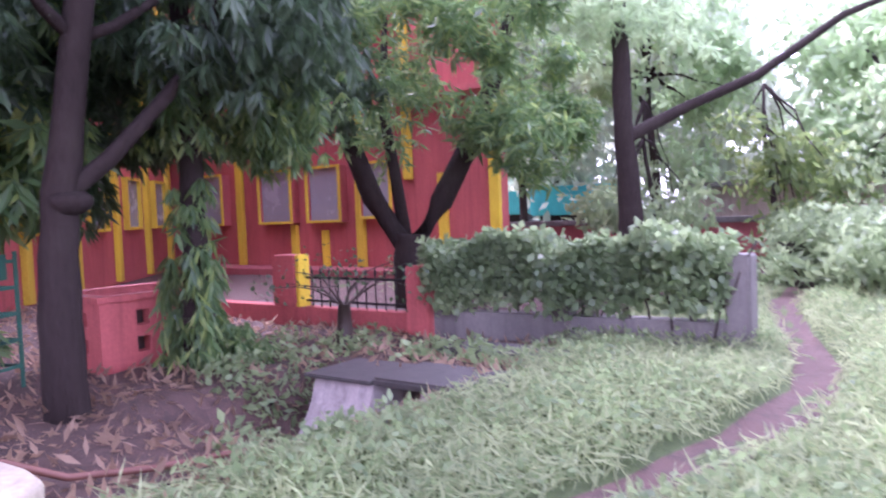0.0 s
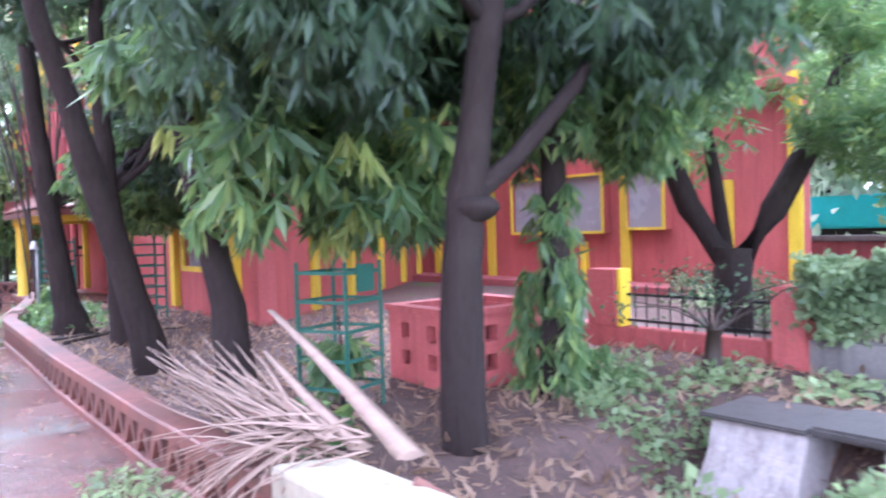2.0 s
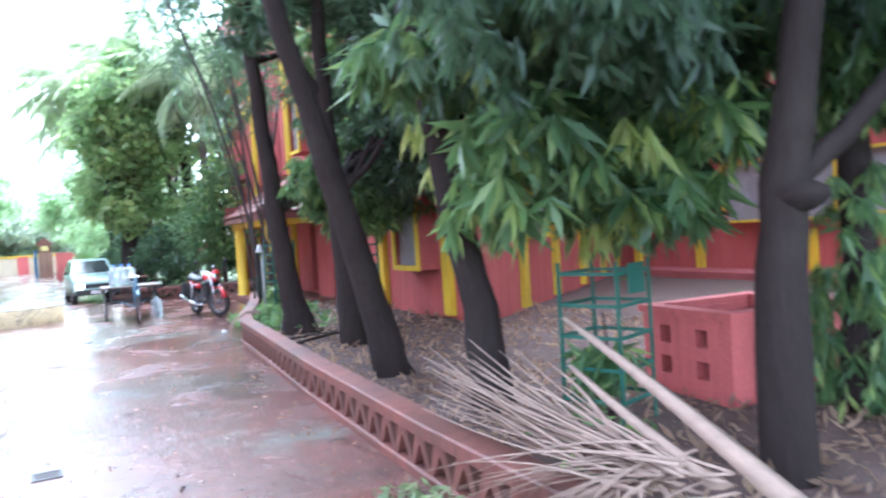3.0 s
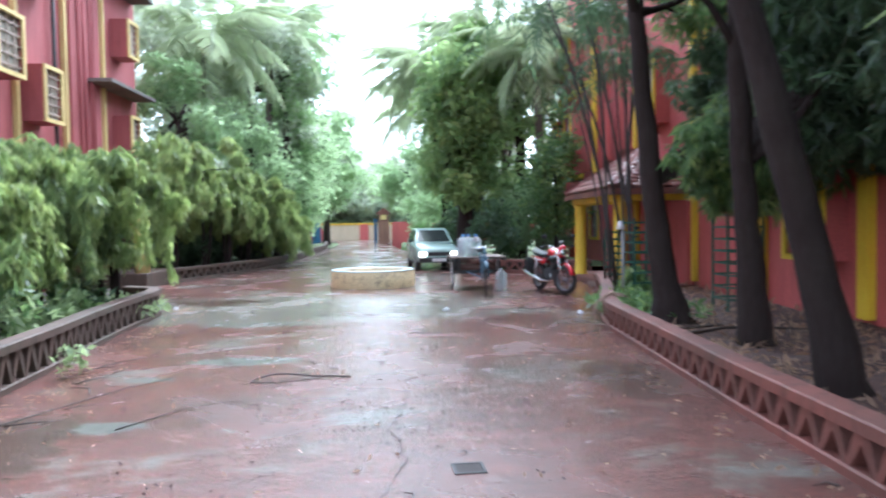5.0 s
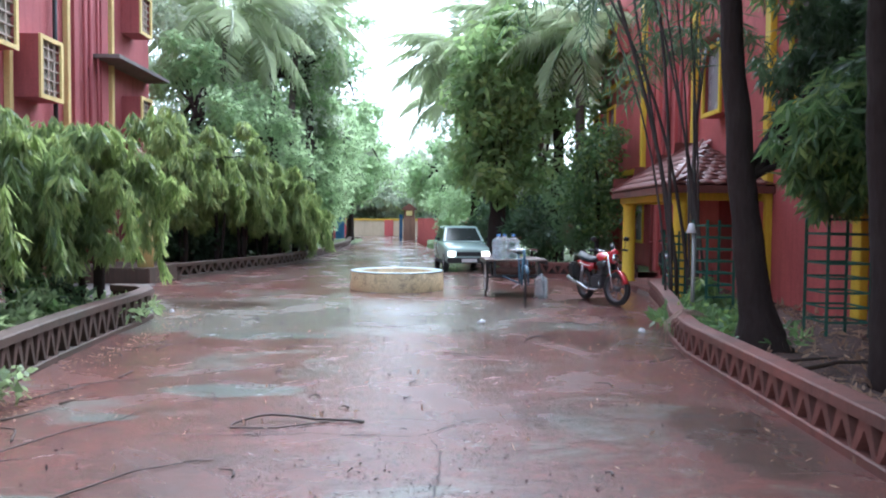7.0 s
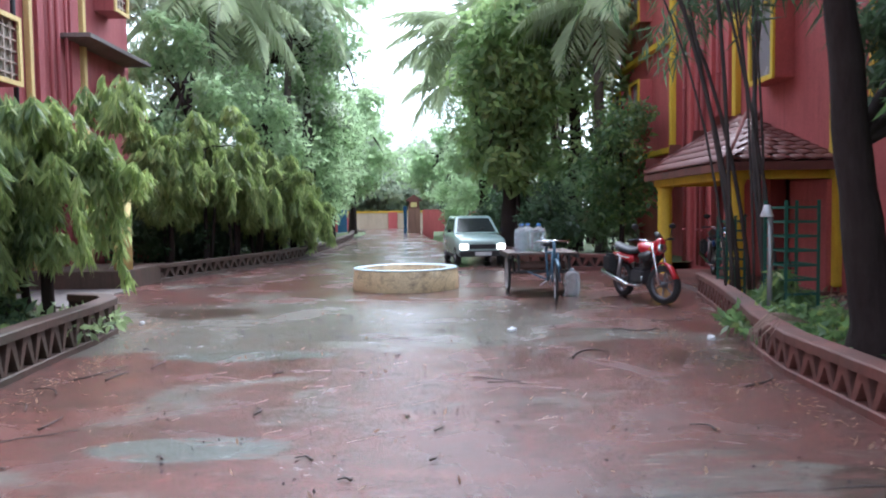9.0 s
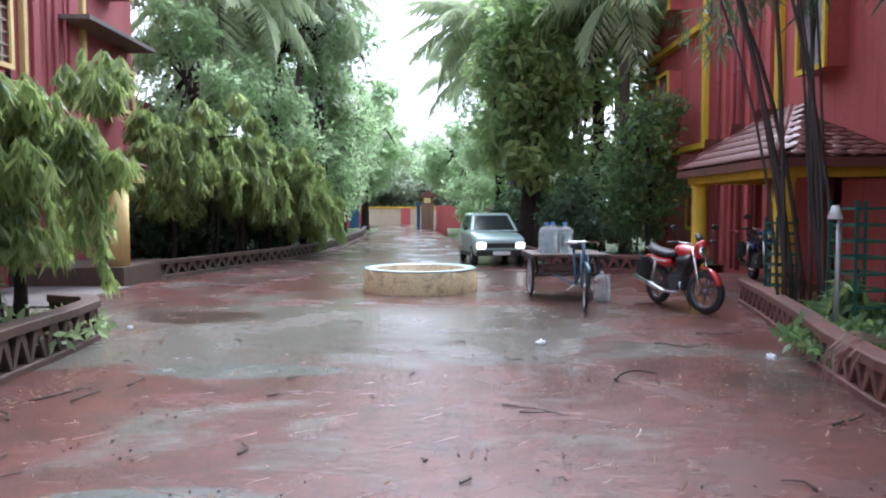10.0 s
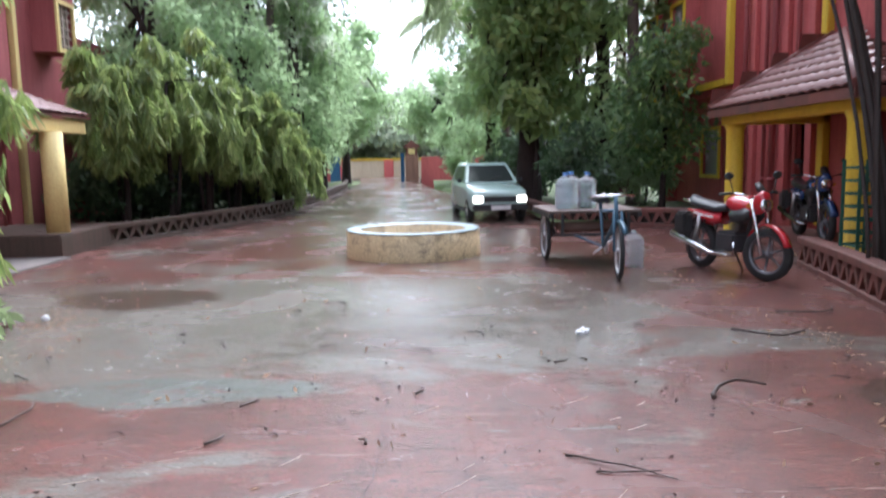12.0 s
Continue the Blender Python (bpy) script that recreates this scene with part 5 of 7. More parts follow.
coconut_palm(4.3, 30.0, 7.6, (-0.3, -0.6), 7, "coconut palm beside the building corner", 24, 1.0)
coconut_palm(1.9, 44.0, 8.0, (-1.4, 0.0), 5, "coconut palm near the gate", 20, 1.1)
coconut_palm(-11.5, 41.0, 9.0, (0.6, 0.0), 6, "coconut palm behind the large trees", 20, 1.1)


# ---- large trees along the drive ----
def big_tree(x, y, h, rx, ry, z0, z1, n, seed, label, mat=None, size=0.3, per=230, r=0.28, clump=1.0, droop=0.35, slim=0.38):
    rng = np.random.default_rng(seed)
    zc, rz = (z0 + z1) / 2, (z1 - z0) / 2
    c = spots(rng, n, 0, 0, zc, rx, ry, rz)
    path = [(0, 0, -0.3), (0.05, 0, h * 0.2), (0.1, 0.1, h * 0.45), (0.0, 0.2, h * 0.7), (0.1, 0.2, h * 0.9)]
    return tree(x, y, path, r, c, clump, per, mat or LEAF_FAR_HAZED, size, label, droop, slim, seed, 1.5, min(10, n))


big_tree(-7.8, 37.5, 11, 3.3, 4.0, 3.0, 12.0, 28, 101, "large spreading tree of fine hazy leaves", LEAF_HAZE)
big_tree(-6.2, 44.0, 9, 2.2, 3.5, 0.9, 10.0, 32, 102, "large leafy tree beside the far drive", LEAF_FAR_HAZED)
big_tree(-6.7, 40.5, 6.5, 1.7, 2.0, 0.8, 8.0, 28, 113, "leafy tree behind the lattice kerb", LEAF_FAR_HAZED)
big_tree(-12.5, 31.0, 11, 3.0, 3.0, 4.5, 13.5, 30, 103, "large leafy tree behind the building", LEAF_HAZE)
big_tree(-6.9, 33.0, 6, 1.5, 2.5, 1.2, 6.2, 22, 104, "leafy tree over the lattice kerb", LEAF_FAR_HAZED, 0.26)
big_tree(-7.2, 51.0, 6, 1.9, 3.0, 1.0, 7.5, 24, 105, "dense tree near the gate", LEAF_FAR_HAZED)
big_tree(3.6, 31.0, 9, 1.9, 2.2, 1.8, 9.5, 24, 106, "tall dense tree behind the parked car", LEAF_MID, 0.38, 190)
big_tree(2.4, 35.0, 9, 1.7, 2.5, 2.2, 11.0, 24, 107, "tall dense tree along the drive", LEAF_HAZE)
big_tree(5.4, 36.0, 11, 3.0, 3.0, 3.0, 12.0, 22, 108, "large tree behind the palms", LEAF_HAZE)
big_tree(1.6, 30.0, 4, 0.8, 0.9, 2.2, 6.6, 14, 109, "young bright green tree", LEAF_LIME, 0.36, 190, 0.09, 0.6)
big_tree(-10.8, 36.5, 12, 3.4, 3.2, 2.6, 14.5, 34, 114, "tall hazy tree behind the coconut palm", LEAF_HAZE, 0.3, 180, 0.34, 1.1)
big_tree(-6.4, 38.6, 12, 3.6, 3.0, 5.0, 13.8, 46, 115, "spreading tree of fine leaves over the drive", LEAF_FAR_HAZED, 0.24, 230, 0.3, 0.85)
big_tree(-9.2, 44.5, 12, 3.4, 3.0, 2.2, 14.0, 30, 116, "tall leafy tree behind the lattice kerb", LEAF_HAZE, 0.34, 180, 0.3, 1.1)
big_tree(-6.0, 52.5, 9, 2.6, 2.6, 1.6, 9.5, 34, 117, "leafy tree near the gate", LEAF_FAR_HAZED, 0.34, 220, 0.25, 0.95)
big_tree(-8.6, 30.2, 6.5, 1.7, 1.8, 1.0, 8.0, 34, 118, "leafy tree behind the weeping trees", LEAF_FAR_HAZED, 0.26, 200, 0.2, 0.8)
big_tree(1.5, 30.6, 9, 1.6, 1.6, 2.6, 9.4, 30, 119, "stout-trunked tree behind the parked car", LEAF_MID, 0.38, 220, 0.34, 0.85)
big_tree(-0.4, 62.0, 8, 2.6, 2.4, 1.8, 8.6, 28, 120, "leafy tree beyond the gate wall", LEAF_FAR_HAZED, 0.4, 220, 0.25, 1.0)
big_tree(-8.8, 63.0, 8, 2.8, 2.4, 1.8, 9.0, 28, 121, "leafy tree beyond the gate wall", LEAF_FAR_HAZED, 0.4, 220, 0.25, 1.0)
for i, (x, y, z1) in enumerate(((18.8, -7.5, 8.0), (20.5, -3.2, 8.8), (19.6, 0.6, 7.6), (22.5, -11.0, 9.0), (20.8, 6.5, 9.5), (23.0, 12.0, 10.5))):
    big_tree(x, y, 5.5, 2.6, 2.6, 1.6, z1, 30, 460 + i, "hazy leafy tree at the edge of the lawn", LEAF_HAZE if i % 2 else LEAF_FAR_HAZED, 0.36, 210, 0.17, 1.0)
big_tree(1.3, 41.0, 7, 1.4, 2.5, 1.0, 7.5, 24, 110, "leafy tree beside the far drive", LEAF_FAR_HAZED)
big_tree(4.2, 27.3, 5, 0.9, 1.1, 0.9, 5.0, 20, 111, "shrubby tree beside the far wall of the porch", LEAF_DROOP, 0.2, 200, 0.08, 0.6)
big_tree(0.6, 50.0, 6, 1.2, 3.0, 1.0, 5.5, 18, 112, "leafy tree near the red gate wall", LEAF_FAR_HAZED)
for i, (x, y, h) in enumerate(((2.2, 27.2, 2.2), (3.2, 28.6, 2.8), (2.0, 32.0, 2.4), (4.6, 30.0, 3.2), (1.6, 37.0, 2.6), (0.4, 47.0, 2.2), (0.6, 54.0, 2.6), (3.4, 33.5, 3.0))):
    big_tree(x, y, h * 0.7, 0.8, 1.0, 0.3, h, 12, 220 + i, "leafy shrub filling the bed behind the kerb", LEAF_FAR_HAZED if i % 2 else LEAF_DARK, 0.2, 170, 0.05, 0.55)
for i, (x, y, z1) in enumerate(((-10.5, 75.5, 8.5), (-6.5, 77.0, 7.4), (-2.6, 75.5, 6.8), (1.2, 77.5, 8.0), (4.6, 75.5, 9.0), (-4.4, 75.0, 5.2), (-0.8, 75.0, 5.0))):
    big_tree(x, y, 5, 2.4, 2.0, 0.6, z1, 24, 420 + i, "hazy tree beyond the gate", LEAF_HAZE, 0.5, 220, 0.2, 1.1)
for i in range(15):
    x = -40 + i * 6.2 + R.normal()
    big_tree(x, 80 + R.normal() * 3, 7, 4.2, 3.0, 0.8, 8.0 + 3.0 * R.random(), 26, 130 + i, "hazy tree in the woods beyond the lane", LEAF_HAZE, 0.85, 260, 0.25, 1.6)
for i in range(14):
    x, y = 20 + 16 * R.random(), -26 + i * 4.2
    big_tree(x + 5, y, 7, 3.2, 3.2, 1.2, 9.0 + 3.0 * R.random(), 28, 160 + i, "hazy tree beyond the garden", LEAF_HAZE, 0.6, 200, 0.22, 1.4)
for i in range(8):
    big_tree(14 + R.random() * 3, -12 + i * 2.4, 4, 1.4, 1.4, 0.2, 2.6 + 1.0 * R.random(), 12, 190 + i, "bushy young tree on the far lawn", LEAF_BRIGHT if i % 3 == 0 else LEAF_VINE, 0.24, 150, 0.07, 0.7)

# ---- weeping trees behind the western kerb ----
WEEP = [(-5.6, 8.3, 2.3), (-5.9, 10.0, 2.4), (-6.0, 11.4, 2.5), (-6.2, 12.7, 2.55), (-6.1, 13.8, 2.6), (-6.3, 15.2, 2.75), (-5.45, 15.6, 2.7), (-7.1, 14.9, 2.85), (-7.5, 14.4, 2.95), (-7.6, 12.8, 2.9), (-7.4, 11.0, 2.8), (-7.0, 8.8, 2.6)]


def weeping_tree(x, y, h, seed, low, mat, wide=1.1, size=0.2):
    """Several thin dark stems, and ragged tiers of hanging leaf sprays."""
    rng = np.random.default_rng(seed)
    c = [*spots(rng, 22, 0, 0, h * 0.76, wide, wide + 0.05, h * 0.22), *spots(rng, low, 0, 0, h * 0.5, wide * 0.9, wide * 0.9, h * 0.14)]
    c += [(0.7 * rng.normal(), 0.7 * rng.normal(), h * (0.97 + 0.06 * rng.normal())) for k in range(4)]
    root = lance_tree(x, y, [(0, 0, -0.05), (0.05, 0, 0.8), (0.0, 0.05, 1.7), (0.05, 0, h * 0.85)], 0.075, c, 0.24, 44,
                      "weeping tree with bright hanging lance leaves", mat, size, 0.66, seed + 20, 9, leaves=9, slim=0.17)
    for k in range(2):
        a = rng.random() * 6.28
        part("trunk", a_tube([(0.12 * math.cos(a), 0.2 * math.sin(a), -0.05), (0.22 * math.cos(a), 0.3 * math.sin(a), 0.9), (0.4 * math.cos(a), 0.5 * math.sin(a), h * 0.75)], [0.055, 0.045, 0.02], 8), BARK, root)
    sprays = spots(rng, 24, 0, 0, h * 0.74, wide * 1.05, wide * 1.08, h * 0.24)
    leaf_mesh("hanging_sprays", np.concatenate([whorls(rng, [(p[0] * (1 + 0.02 * k), p[1] * (1 + 0.02 * k), p[2] - 0.11 * k) for k in range(8)], 0.08, 3, 6) for p in sprays]), size, mat, root, 0.72, 0.17, seed + 70)
    return root


for i, (x, y, h) in enumerate(WEEP):
    weeping_tree(x, y, h, 300 + i, 5, LEAF_BRIGHT if i % 3 else LEAF_LIME)
for i, (x, y, h) in enumerate([(-7.5, 25.4, 3.7), (-7.0, 26.6, 3.75), (-6.5, 27.6, 3.5), (-7.9, 27.5, 3.9), (-6.2, 29.0, 3.1), (-5.9, 30.3, 2.6), (-5.7, 31.6, 2.1), (-7.4, 29.8, 3.4)]):
    weeping_tree(x, y, h, 340 + i, 7, LEAF_LIME, 1.45, 0.27)
    # dark shrub added to stand for the shaded hollow under the hanging leaves
    big_tree(x - 0.9, y + 0.5, 1.2, 1.0, 1.0, 0.2, 2.0, 12, 380 + i, "added dark undergrowth in the shaded hollow below the weeping trees", LEAF_DARK, 0.2, 130, 0.04, 0.5)


low = np.random.default_rng(265)
for i in range(15):
    y = 6.6 + 0.64 * i
    x = west_kerb_x(y) - 0.6 - 0.5 * low.random()
    big_tree(x, y, 0.5, 0.4, 0.45, 0.12, 0.55 + 0.35 * low.random(), 7, 440 + i, "leafy green plant behind the mossy kerb", (LEAF_DROOP, LEAF_DARK, WEED)[i % 3], 0.17, 60, 0.02, 0.28, 0.2, 0.3)
# row of dark shrubs added for the dim space behind the stems
for i in range(9):
    big_tree(-7.9 + 0.3 * R.normal(), 7.5 + i * 1.05, 1.2, 0.7, 0.8, 0.2, 1.7, 9, 260 + i, "added dark shrub filling the shaded space behind the iron fence", LEAF_DARK, 0.2, 130, 0.04, 0.45)
for i in range(13):
    big_tree(9.6 + 0.5 * i * 0.8 + 0.5 * R.normal(), -3.2 + 0.42 * i + 0.4 * R.normal(), 0.8, 0.9, 0.9, 0.1, 1.0 + 0.4 * R.random(), 9, 280 + i, "pale bushy thicket on the rough lawn", LEAF_VINE, 0.17, 150, 0.03, 0.5)


# ---- hedge, grass, weeds and litter ----
def scatter(name, pts, size, mat, droop, slim, seed, label, category, parent=None):
    ob = leaf_mesh(name, pts, size, mat, parent, droop, slim, seed)
    return tagged(ob, label, category, kind="stuff")


rng = np.random.default_rng(70)
n = 10500
q = rng.random((n, 3))
hy = 1.15 + 3.2 * q[:, 0]
hx = 7.66 - 0.075 * (hy - 1.15) + (q[:, 1] - 0.5) * 0.66 * (0.6 + 0.4 * np.sin(hy * 5))
hz = 0.4 + 0.76 * np.sqrt(q[:, 2]) + 0.07 * np.sin(hy * 4.3) + 0.06 * np.sin(hy * 11.0 + hx * 5)
hedge = thing("hedge", "thick leafy vine grown over the low garden wall", "hedge")
leaf_mesh("leaves", np.stack([hx, hy, hz], 1), 0.095, LEAF_VINE, hedge, 0.35, 0.75, 71)
for i in range(16):
    y = 1.3 + i * 0.19
    part("stem", a_tube(limb((7.6, y, 0.2), (7.55 + 0.2 * rng.random(), y + 0.3 * rng.normal(), 1.1), 0.05, 4, 0.1, rng), [0.012] * 5, 5), TWIG, hedge)
for z in (0.55, 0.8, 1.02):
    part("wire", a_tube([(7.42, 4.3, z), (7.66, 1.2, z)], 0.01, 5), TWIG, hedge)

n = 60000
gx = 2.5 + 9.5 * rng.random(n) ** 1.2
gy = -4.0 + 6.7 * rng.random(n)
path_y = path_line(gx)
keep = (np.abs(gy - path_y) > 0.15 + 0.08 * rng.random(n))
gx, gy = gx[keep], gy[keep]
inside = (gx > 4.1) & (gx < 6.1) & (gy > 2.4)
gx, gy = gx[~inside], gy[~inside]
gz = np.array([lawn_height(a, b) if b < 2.4 else bed_height(a, b) for a, b in zip(gx, gy)])
gp = np.stack([gx, gy, gz + 0.11], 1)
scatter("grass", gp + rng.normal(size=gp.shape) * 0.01, 0.13, GRASS, 0.3, 0.1, 72, "rough wet grass blades", "grass")
n = 34000
wx = 2.6 + 9.0 * rng.random(n) ** 1.1
wy = -3.5 + 6.2 * rng.random(n)
path_y = path_line(wx)
keep = np.abs(wy - path_y) > 0.24
keep &= ~((wx > 4.1) & (wx < 6.1) & (wy > 2.4))
wx, wy = wx[keep], wy[keep]
wz = np.array([lawn_height(a, b) if b < 2.4 else bed_height(a, b) for a, b in zip(wx, wy)]) + 0.05 + 0.16 * rng.random(len(wx)) * (0.4 + 0.6 * (np.sin(wx * 2.1) * np.cos(wy * 2.7) > 0))
scatter("weeds", np.stack([wx, wy, wz], 1), 0.06, WEED, 0.15, 0.6, 73, "creeping broad-leaved weeds on the lawn", "weeds")
dip = lambda u, w: 4.1 < u < 6.2 and 2.2 < w < 4.2
cent = [(4.4 + 2.4 * rng.random(), 2.6 + 2.4 * rng.random()) for _ in range(34)] + [(3.6 + 1.2 * rng.random(), 2.5 + 0.8 * rng.random()) for _ in range(12)] + [(5.2 + rng.random() * 1.5, 5.0 + rng.random()) for _ in range(10)]
pp = []
for cx, cy in [c for c in cent if not dip(*c)]:
    k = 55
    a, r = rng.random(k) * 6.28, 0.26 * rng.random(k) ** 0.6
    x, y = cx + r * np.cos(a), cy + r * np.sin(a)
    z = np.array([bed_height(u, w) for u, w in zip(x, y)]) + 0.04 + 0.22 * rng.random(k) * (1 - r / 0.3)
    pp.append(np.stack([x, y, z], 1))
scatter("weeds", np.concatenate(pp), 0.085, WEED, 0.2, 0.6, 74, "patchy broad-leaved weeds in the soil bed", "weeds")
n = 9000
lx, ly = 2.1 + 5.3 * rng.random(n), 2.5 + 17.5 * rng.random(n) ** 1.6
lz = np.array([bed_height(a, b) for a, b in zip(lx, ly)]) + 0.015
scatter("leaf_litter", np.stack([lx, ly, lz], 1), 0.13, DRY_LEAF, 0.0, 0.28, 75, "dry fallen leaves over the soil bed", "leaves")
for i, (bx, by, k) in enumerate(((2.9, 14.9, 900), (3.6, 16.6, 500), (3.2, 14.3, 160), (-5.6, 13.6, 900), (-5.3, 15.6, 600), (-5.0, 9.8, 700))):
    a, r = rng.random(k) * 6.28, 0.75 * rng.random(k) ** 0.5
    scatter("weeds", np.stack([bx + r * np.cos(a) * 0.8, by + r * np.sin(a) * 1.5, 0.16 + 0.32 * rng.random(k) * (1 - r / 0.9)], 1), 0.14, LEAF_DROOP if i < 3 else WEED, 0.15, 0.4, 80 + i, "low weeds growing behind the kerb", "weeds")

for i in range(9):
    big_tree(9.9 + 0.6 * i + 0.3 * rng.normal(), 5.0 + 0.75 * i + 0.4 * rng.normal(), 0.6, 0.6, 0.6, 0.05, 0.4 + 0.3 * rng.random(), 8, 400 + i, "low straggling shrub in the bed behind the garden wall", LEAF_DARK if i % 3 else LEAF_VINE, 0.1, 60, 0.02, 0.4)

# ---- vehicles and loose things ----
CAR_PAINT = simple("pale_teal_car_paint", (0.4, 0.53, 0.48), 0.22, spread=0.06, scale=3, coat=0.6)
TRIM = simple("black_rubber_trim", (0.025, 0.025, 0.025), 0.55)
TYRE = simple("tyre_rubber", (0.02, 0.02, 0.02), 0.75, spread=0.4, bumpy=0.2)
STEEL = simple("worn_steel", (0.45, 0.45, 0.45), 0.35, 0.9)
CHROME = simple("chrome", (0.75, 0.75, 0.77), 0.12, 1.0, 0.05)
RED_GLOSS = simple("glossy_red_paint", (0.5, 0.02, 0.03), 0.18, spread=0.08, coat=0.6)
BLUE_DARK = simple("dark_blue_paint", (0.03, 0.07, 0.2), 0.25, spread=0.1, coat=0.5)
ALLOY = simple("dark_alloy", (0.14, 0.14, 0.15), 0.4, 0.6)
ENGINE = simple("dark_engine_metal", (0.09, 0.09, 0.095), 0.45, 0.6, bumpy=0.2)
SEAT = simple("black_vinyl", (0.03, 0.03, 0.035), 0.4, bumpy=0.15)
CYCLE_BLUE = simple("faded_blue_enamel", (0.06, 0.13, 0.19), 0.4, spread=0.4)
WOOD = simple("weathered_cart_wood", (0.12, 0.085, 0.07), 0.7, spread=0.5, scale=5, bumpy=0.3)
PLATE = simple("white_plate", (0.7, 0.7, 0.68), 0.4)
CAP_BLUE = simple("blue_cap_plastic", (0.1, 0.25, 0.55), 0.35)
PLASTIC = simple("white_plastic_scrap", (0.75, 0.75, 0.76), 0.3, spread=0.1)


def lamp_glass(nt, b):
    b.inputs["Base Color"].default_value = (0.9, 0.88, 0.8, 1)
    b.inputs["Roughness"].default_value = 0.1
    b.inputs["Emission Color"].default_value = (1.0, 0.93, 0.8, 1)
    b.inputs["Emission Strength"].default_value = 1.2


HEADLAMP = material("lit_headlamp", lamp_glass)


def jar_plastic(nt, b):
    c = coords(nt)
    b.inputs["Base Color"].default_value = (0.82, 0.9, 0.93, 1)
    b.inputs["Roughness"].default_value = 0.18
    b.inputs["Transmission Weight"].default_value = 0.8
    b.inputs["IOR"].default_value = 1.2
    bump(nt, b, noise_tex(nt, c, 6, 2), 0.1, 0.01)


JAR = material("clear_jar_plastic", jar_plastic)


def loft(rings, mat_smooth=True):
    bm = bmesh.new()
    rs = [[bm.verts.new(p) for p in ring] for ring in rings]
    n = len(rs[0])
    for a, b in zip(rs, rs[1:]):
        for k in range(n):
            f = bm.faces.new((a[k], a[(k + 1) % n], b[(k + 1) % n], b[k]))
            f.smooth = mat_smooth
    bm.faces.new(rs[0][::-1])
    bm.faces.new(rs[-1])
    bmesh.ops.recalc_face_normals(bm, faces=bm.faces)
    return bm


def quad_pane(pts, thick):
    bm = bmesh.new()
    p = [Vector(q) for q in pts]
    n = (p[1] - p[0]).cross(p[3] - p[0]).normalized() * thick
    a, b = [bm.verts.new(q) for q in p], [bm.verts.new(q + n) for q in p]
    bm.faces.new(a[::-1])
    bm.faces.new(b)
    for k in range(4):
        bm.faces.new((a[k], a[(k + 1) % 4], b[(k + 1) % 4], b[k]))
    bmesh.ops.recalc_face_normals(bm, faces=bm.faces)
    return bm


def turned_wheel(parent, centre, axis_yaw, r, width, spokes=0, name="wheel", rim_mat=None, thin=False):
    """A wheel whose axle lies along local x turned by axis_yaw."""
    w = new(name)
    w.parent = parent
    w.matrix_basis = pose(*centre, 0, 0, axis_yaw) @ pose(0, 0, 0, 0, 90, 0)
    t = 0.045 if thin else (0.075 if spokes else r * 0.36)
    prof = [(r - t, -width / 2), (r - 0.012, -width / 2), (r, -width * 0.25), (r, width * 0.25), (r - 0.012, width / 2), (r - t, width / 2), (r - t, -width / 2)]
    part("tyre", lathe(bmesh.new(), prof, 32), TYRE, w)
    rt = r - t
    part("rim", lathe(bmesh.new(), [(rt, -width * 0.35), (rt - 0.025, -width * 0.3), (rt - 0.025, width * 0.3), (rt, width * 0.35)], 32), rim_mat or STEEL, w)
    part("hub", lathe(bmesh.new(), [(0, -width * 0.6), (r * 0.14, -width * 0.6), (r * 0.14, width * 0.6), (0, width * 0.6)], 14), rim_mat or STEEL, w)
    if spokes:
        bm = bmesh.new()
        for i in range(spokes):
            a = 2 * math.pi * i / spokes
            q = 0.004 if thin else 0.014
            tube(bm, [(r * 0.12 * math.cos(a), r * 0.12 * math.sin(a), 0), ((rt - 0.01) * math.cos(a + 0.15), (rt - 0.01) * math.sin(a + 0.15), 0)], q, 5)
        part("spokes", bm, rim_mat or STEEL, w)
    else:
        part("disc", lathe(bmesh.new(), [(0.0, width * 0.1), (rt * 0.75, width * 0.22), (rt - 0.02, width * 0.02)], 24), STEEL, w)
    return w


car = thing("car", "pale teal hatchback parked with its headlamps lit", "car", 0.16, 28.2, 0.0, 6.5)
ST = [(-1.62, 0.5, 0.34, 0.62), (-1.58, 0.6, 0.3, 0.68), (-1.45, 0.655, 0.26, 0.73), (-1.0, 0.67, 0.24, 0.80), (-0.6, 0.675, 0.23, 0.85), (0.2, 0.68, 0.23, 0.88), (1.1, 0.68, 0.24, 0.88), (1.5, 0.66, 0.28, 0.86), (1.6, 0.6, 0.34, 0.8)]
rings = []
for y, w, zl, zt in ST:
    rings.append([(-w * 0.92, y, zl), (-w, y, zl + 0.08), (-w, y, zt - 0.14), (-w * 0.97, y, zt - 0.04), (-w * 0.88, y, zt), (0, y, zt + 0.015), (w * 0.88, y, zt), (w * 0.97, y, zt - 0.04), (w, y, zt - 0.14), (w, y, zl + 0.08), (w * 0.92, y, zl)])
part("body", loft(rings), CAR_PAINT, car)
bm = bmesh.new()
base = [(-0.63, -0.66), (0.63, -0.66), (0.64, 1.52), (-0.64, 1.52)]
mids = [(-0.5, -0.1), (0.5, -0.1), (0.5, 1.28), (-0.5, 1.28)]
lo = [bm.verts.new((x, y, 0.86)) for x, y in base]
hi = [bm.verts.new((x, y, 1.28)) for x, y in mids]
tp = [bm.verts.new((x * 0.9, 0.59 + (y - 0.59) * 0.9, 1.325)) for x, y in mids]
for a, b in ((lo, hi), (hi, tp)):
    for k in range(4):
        bm.faces.new((a[k], a[(k + 1) % 4], b[(k + 1) % 4], b[k]))
bm.faces.new(tp)
bm.faces.new(lo[::-1])
bmesh.ops.recalc_face_normals(bm, faces=bm.faces)
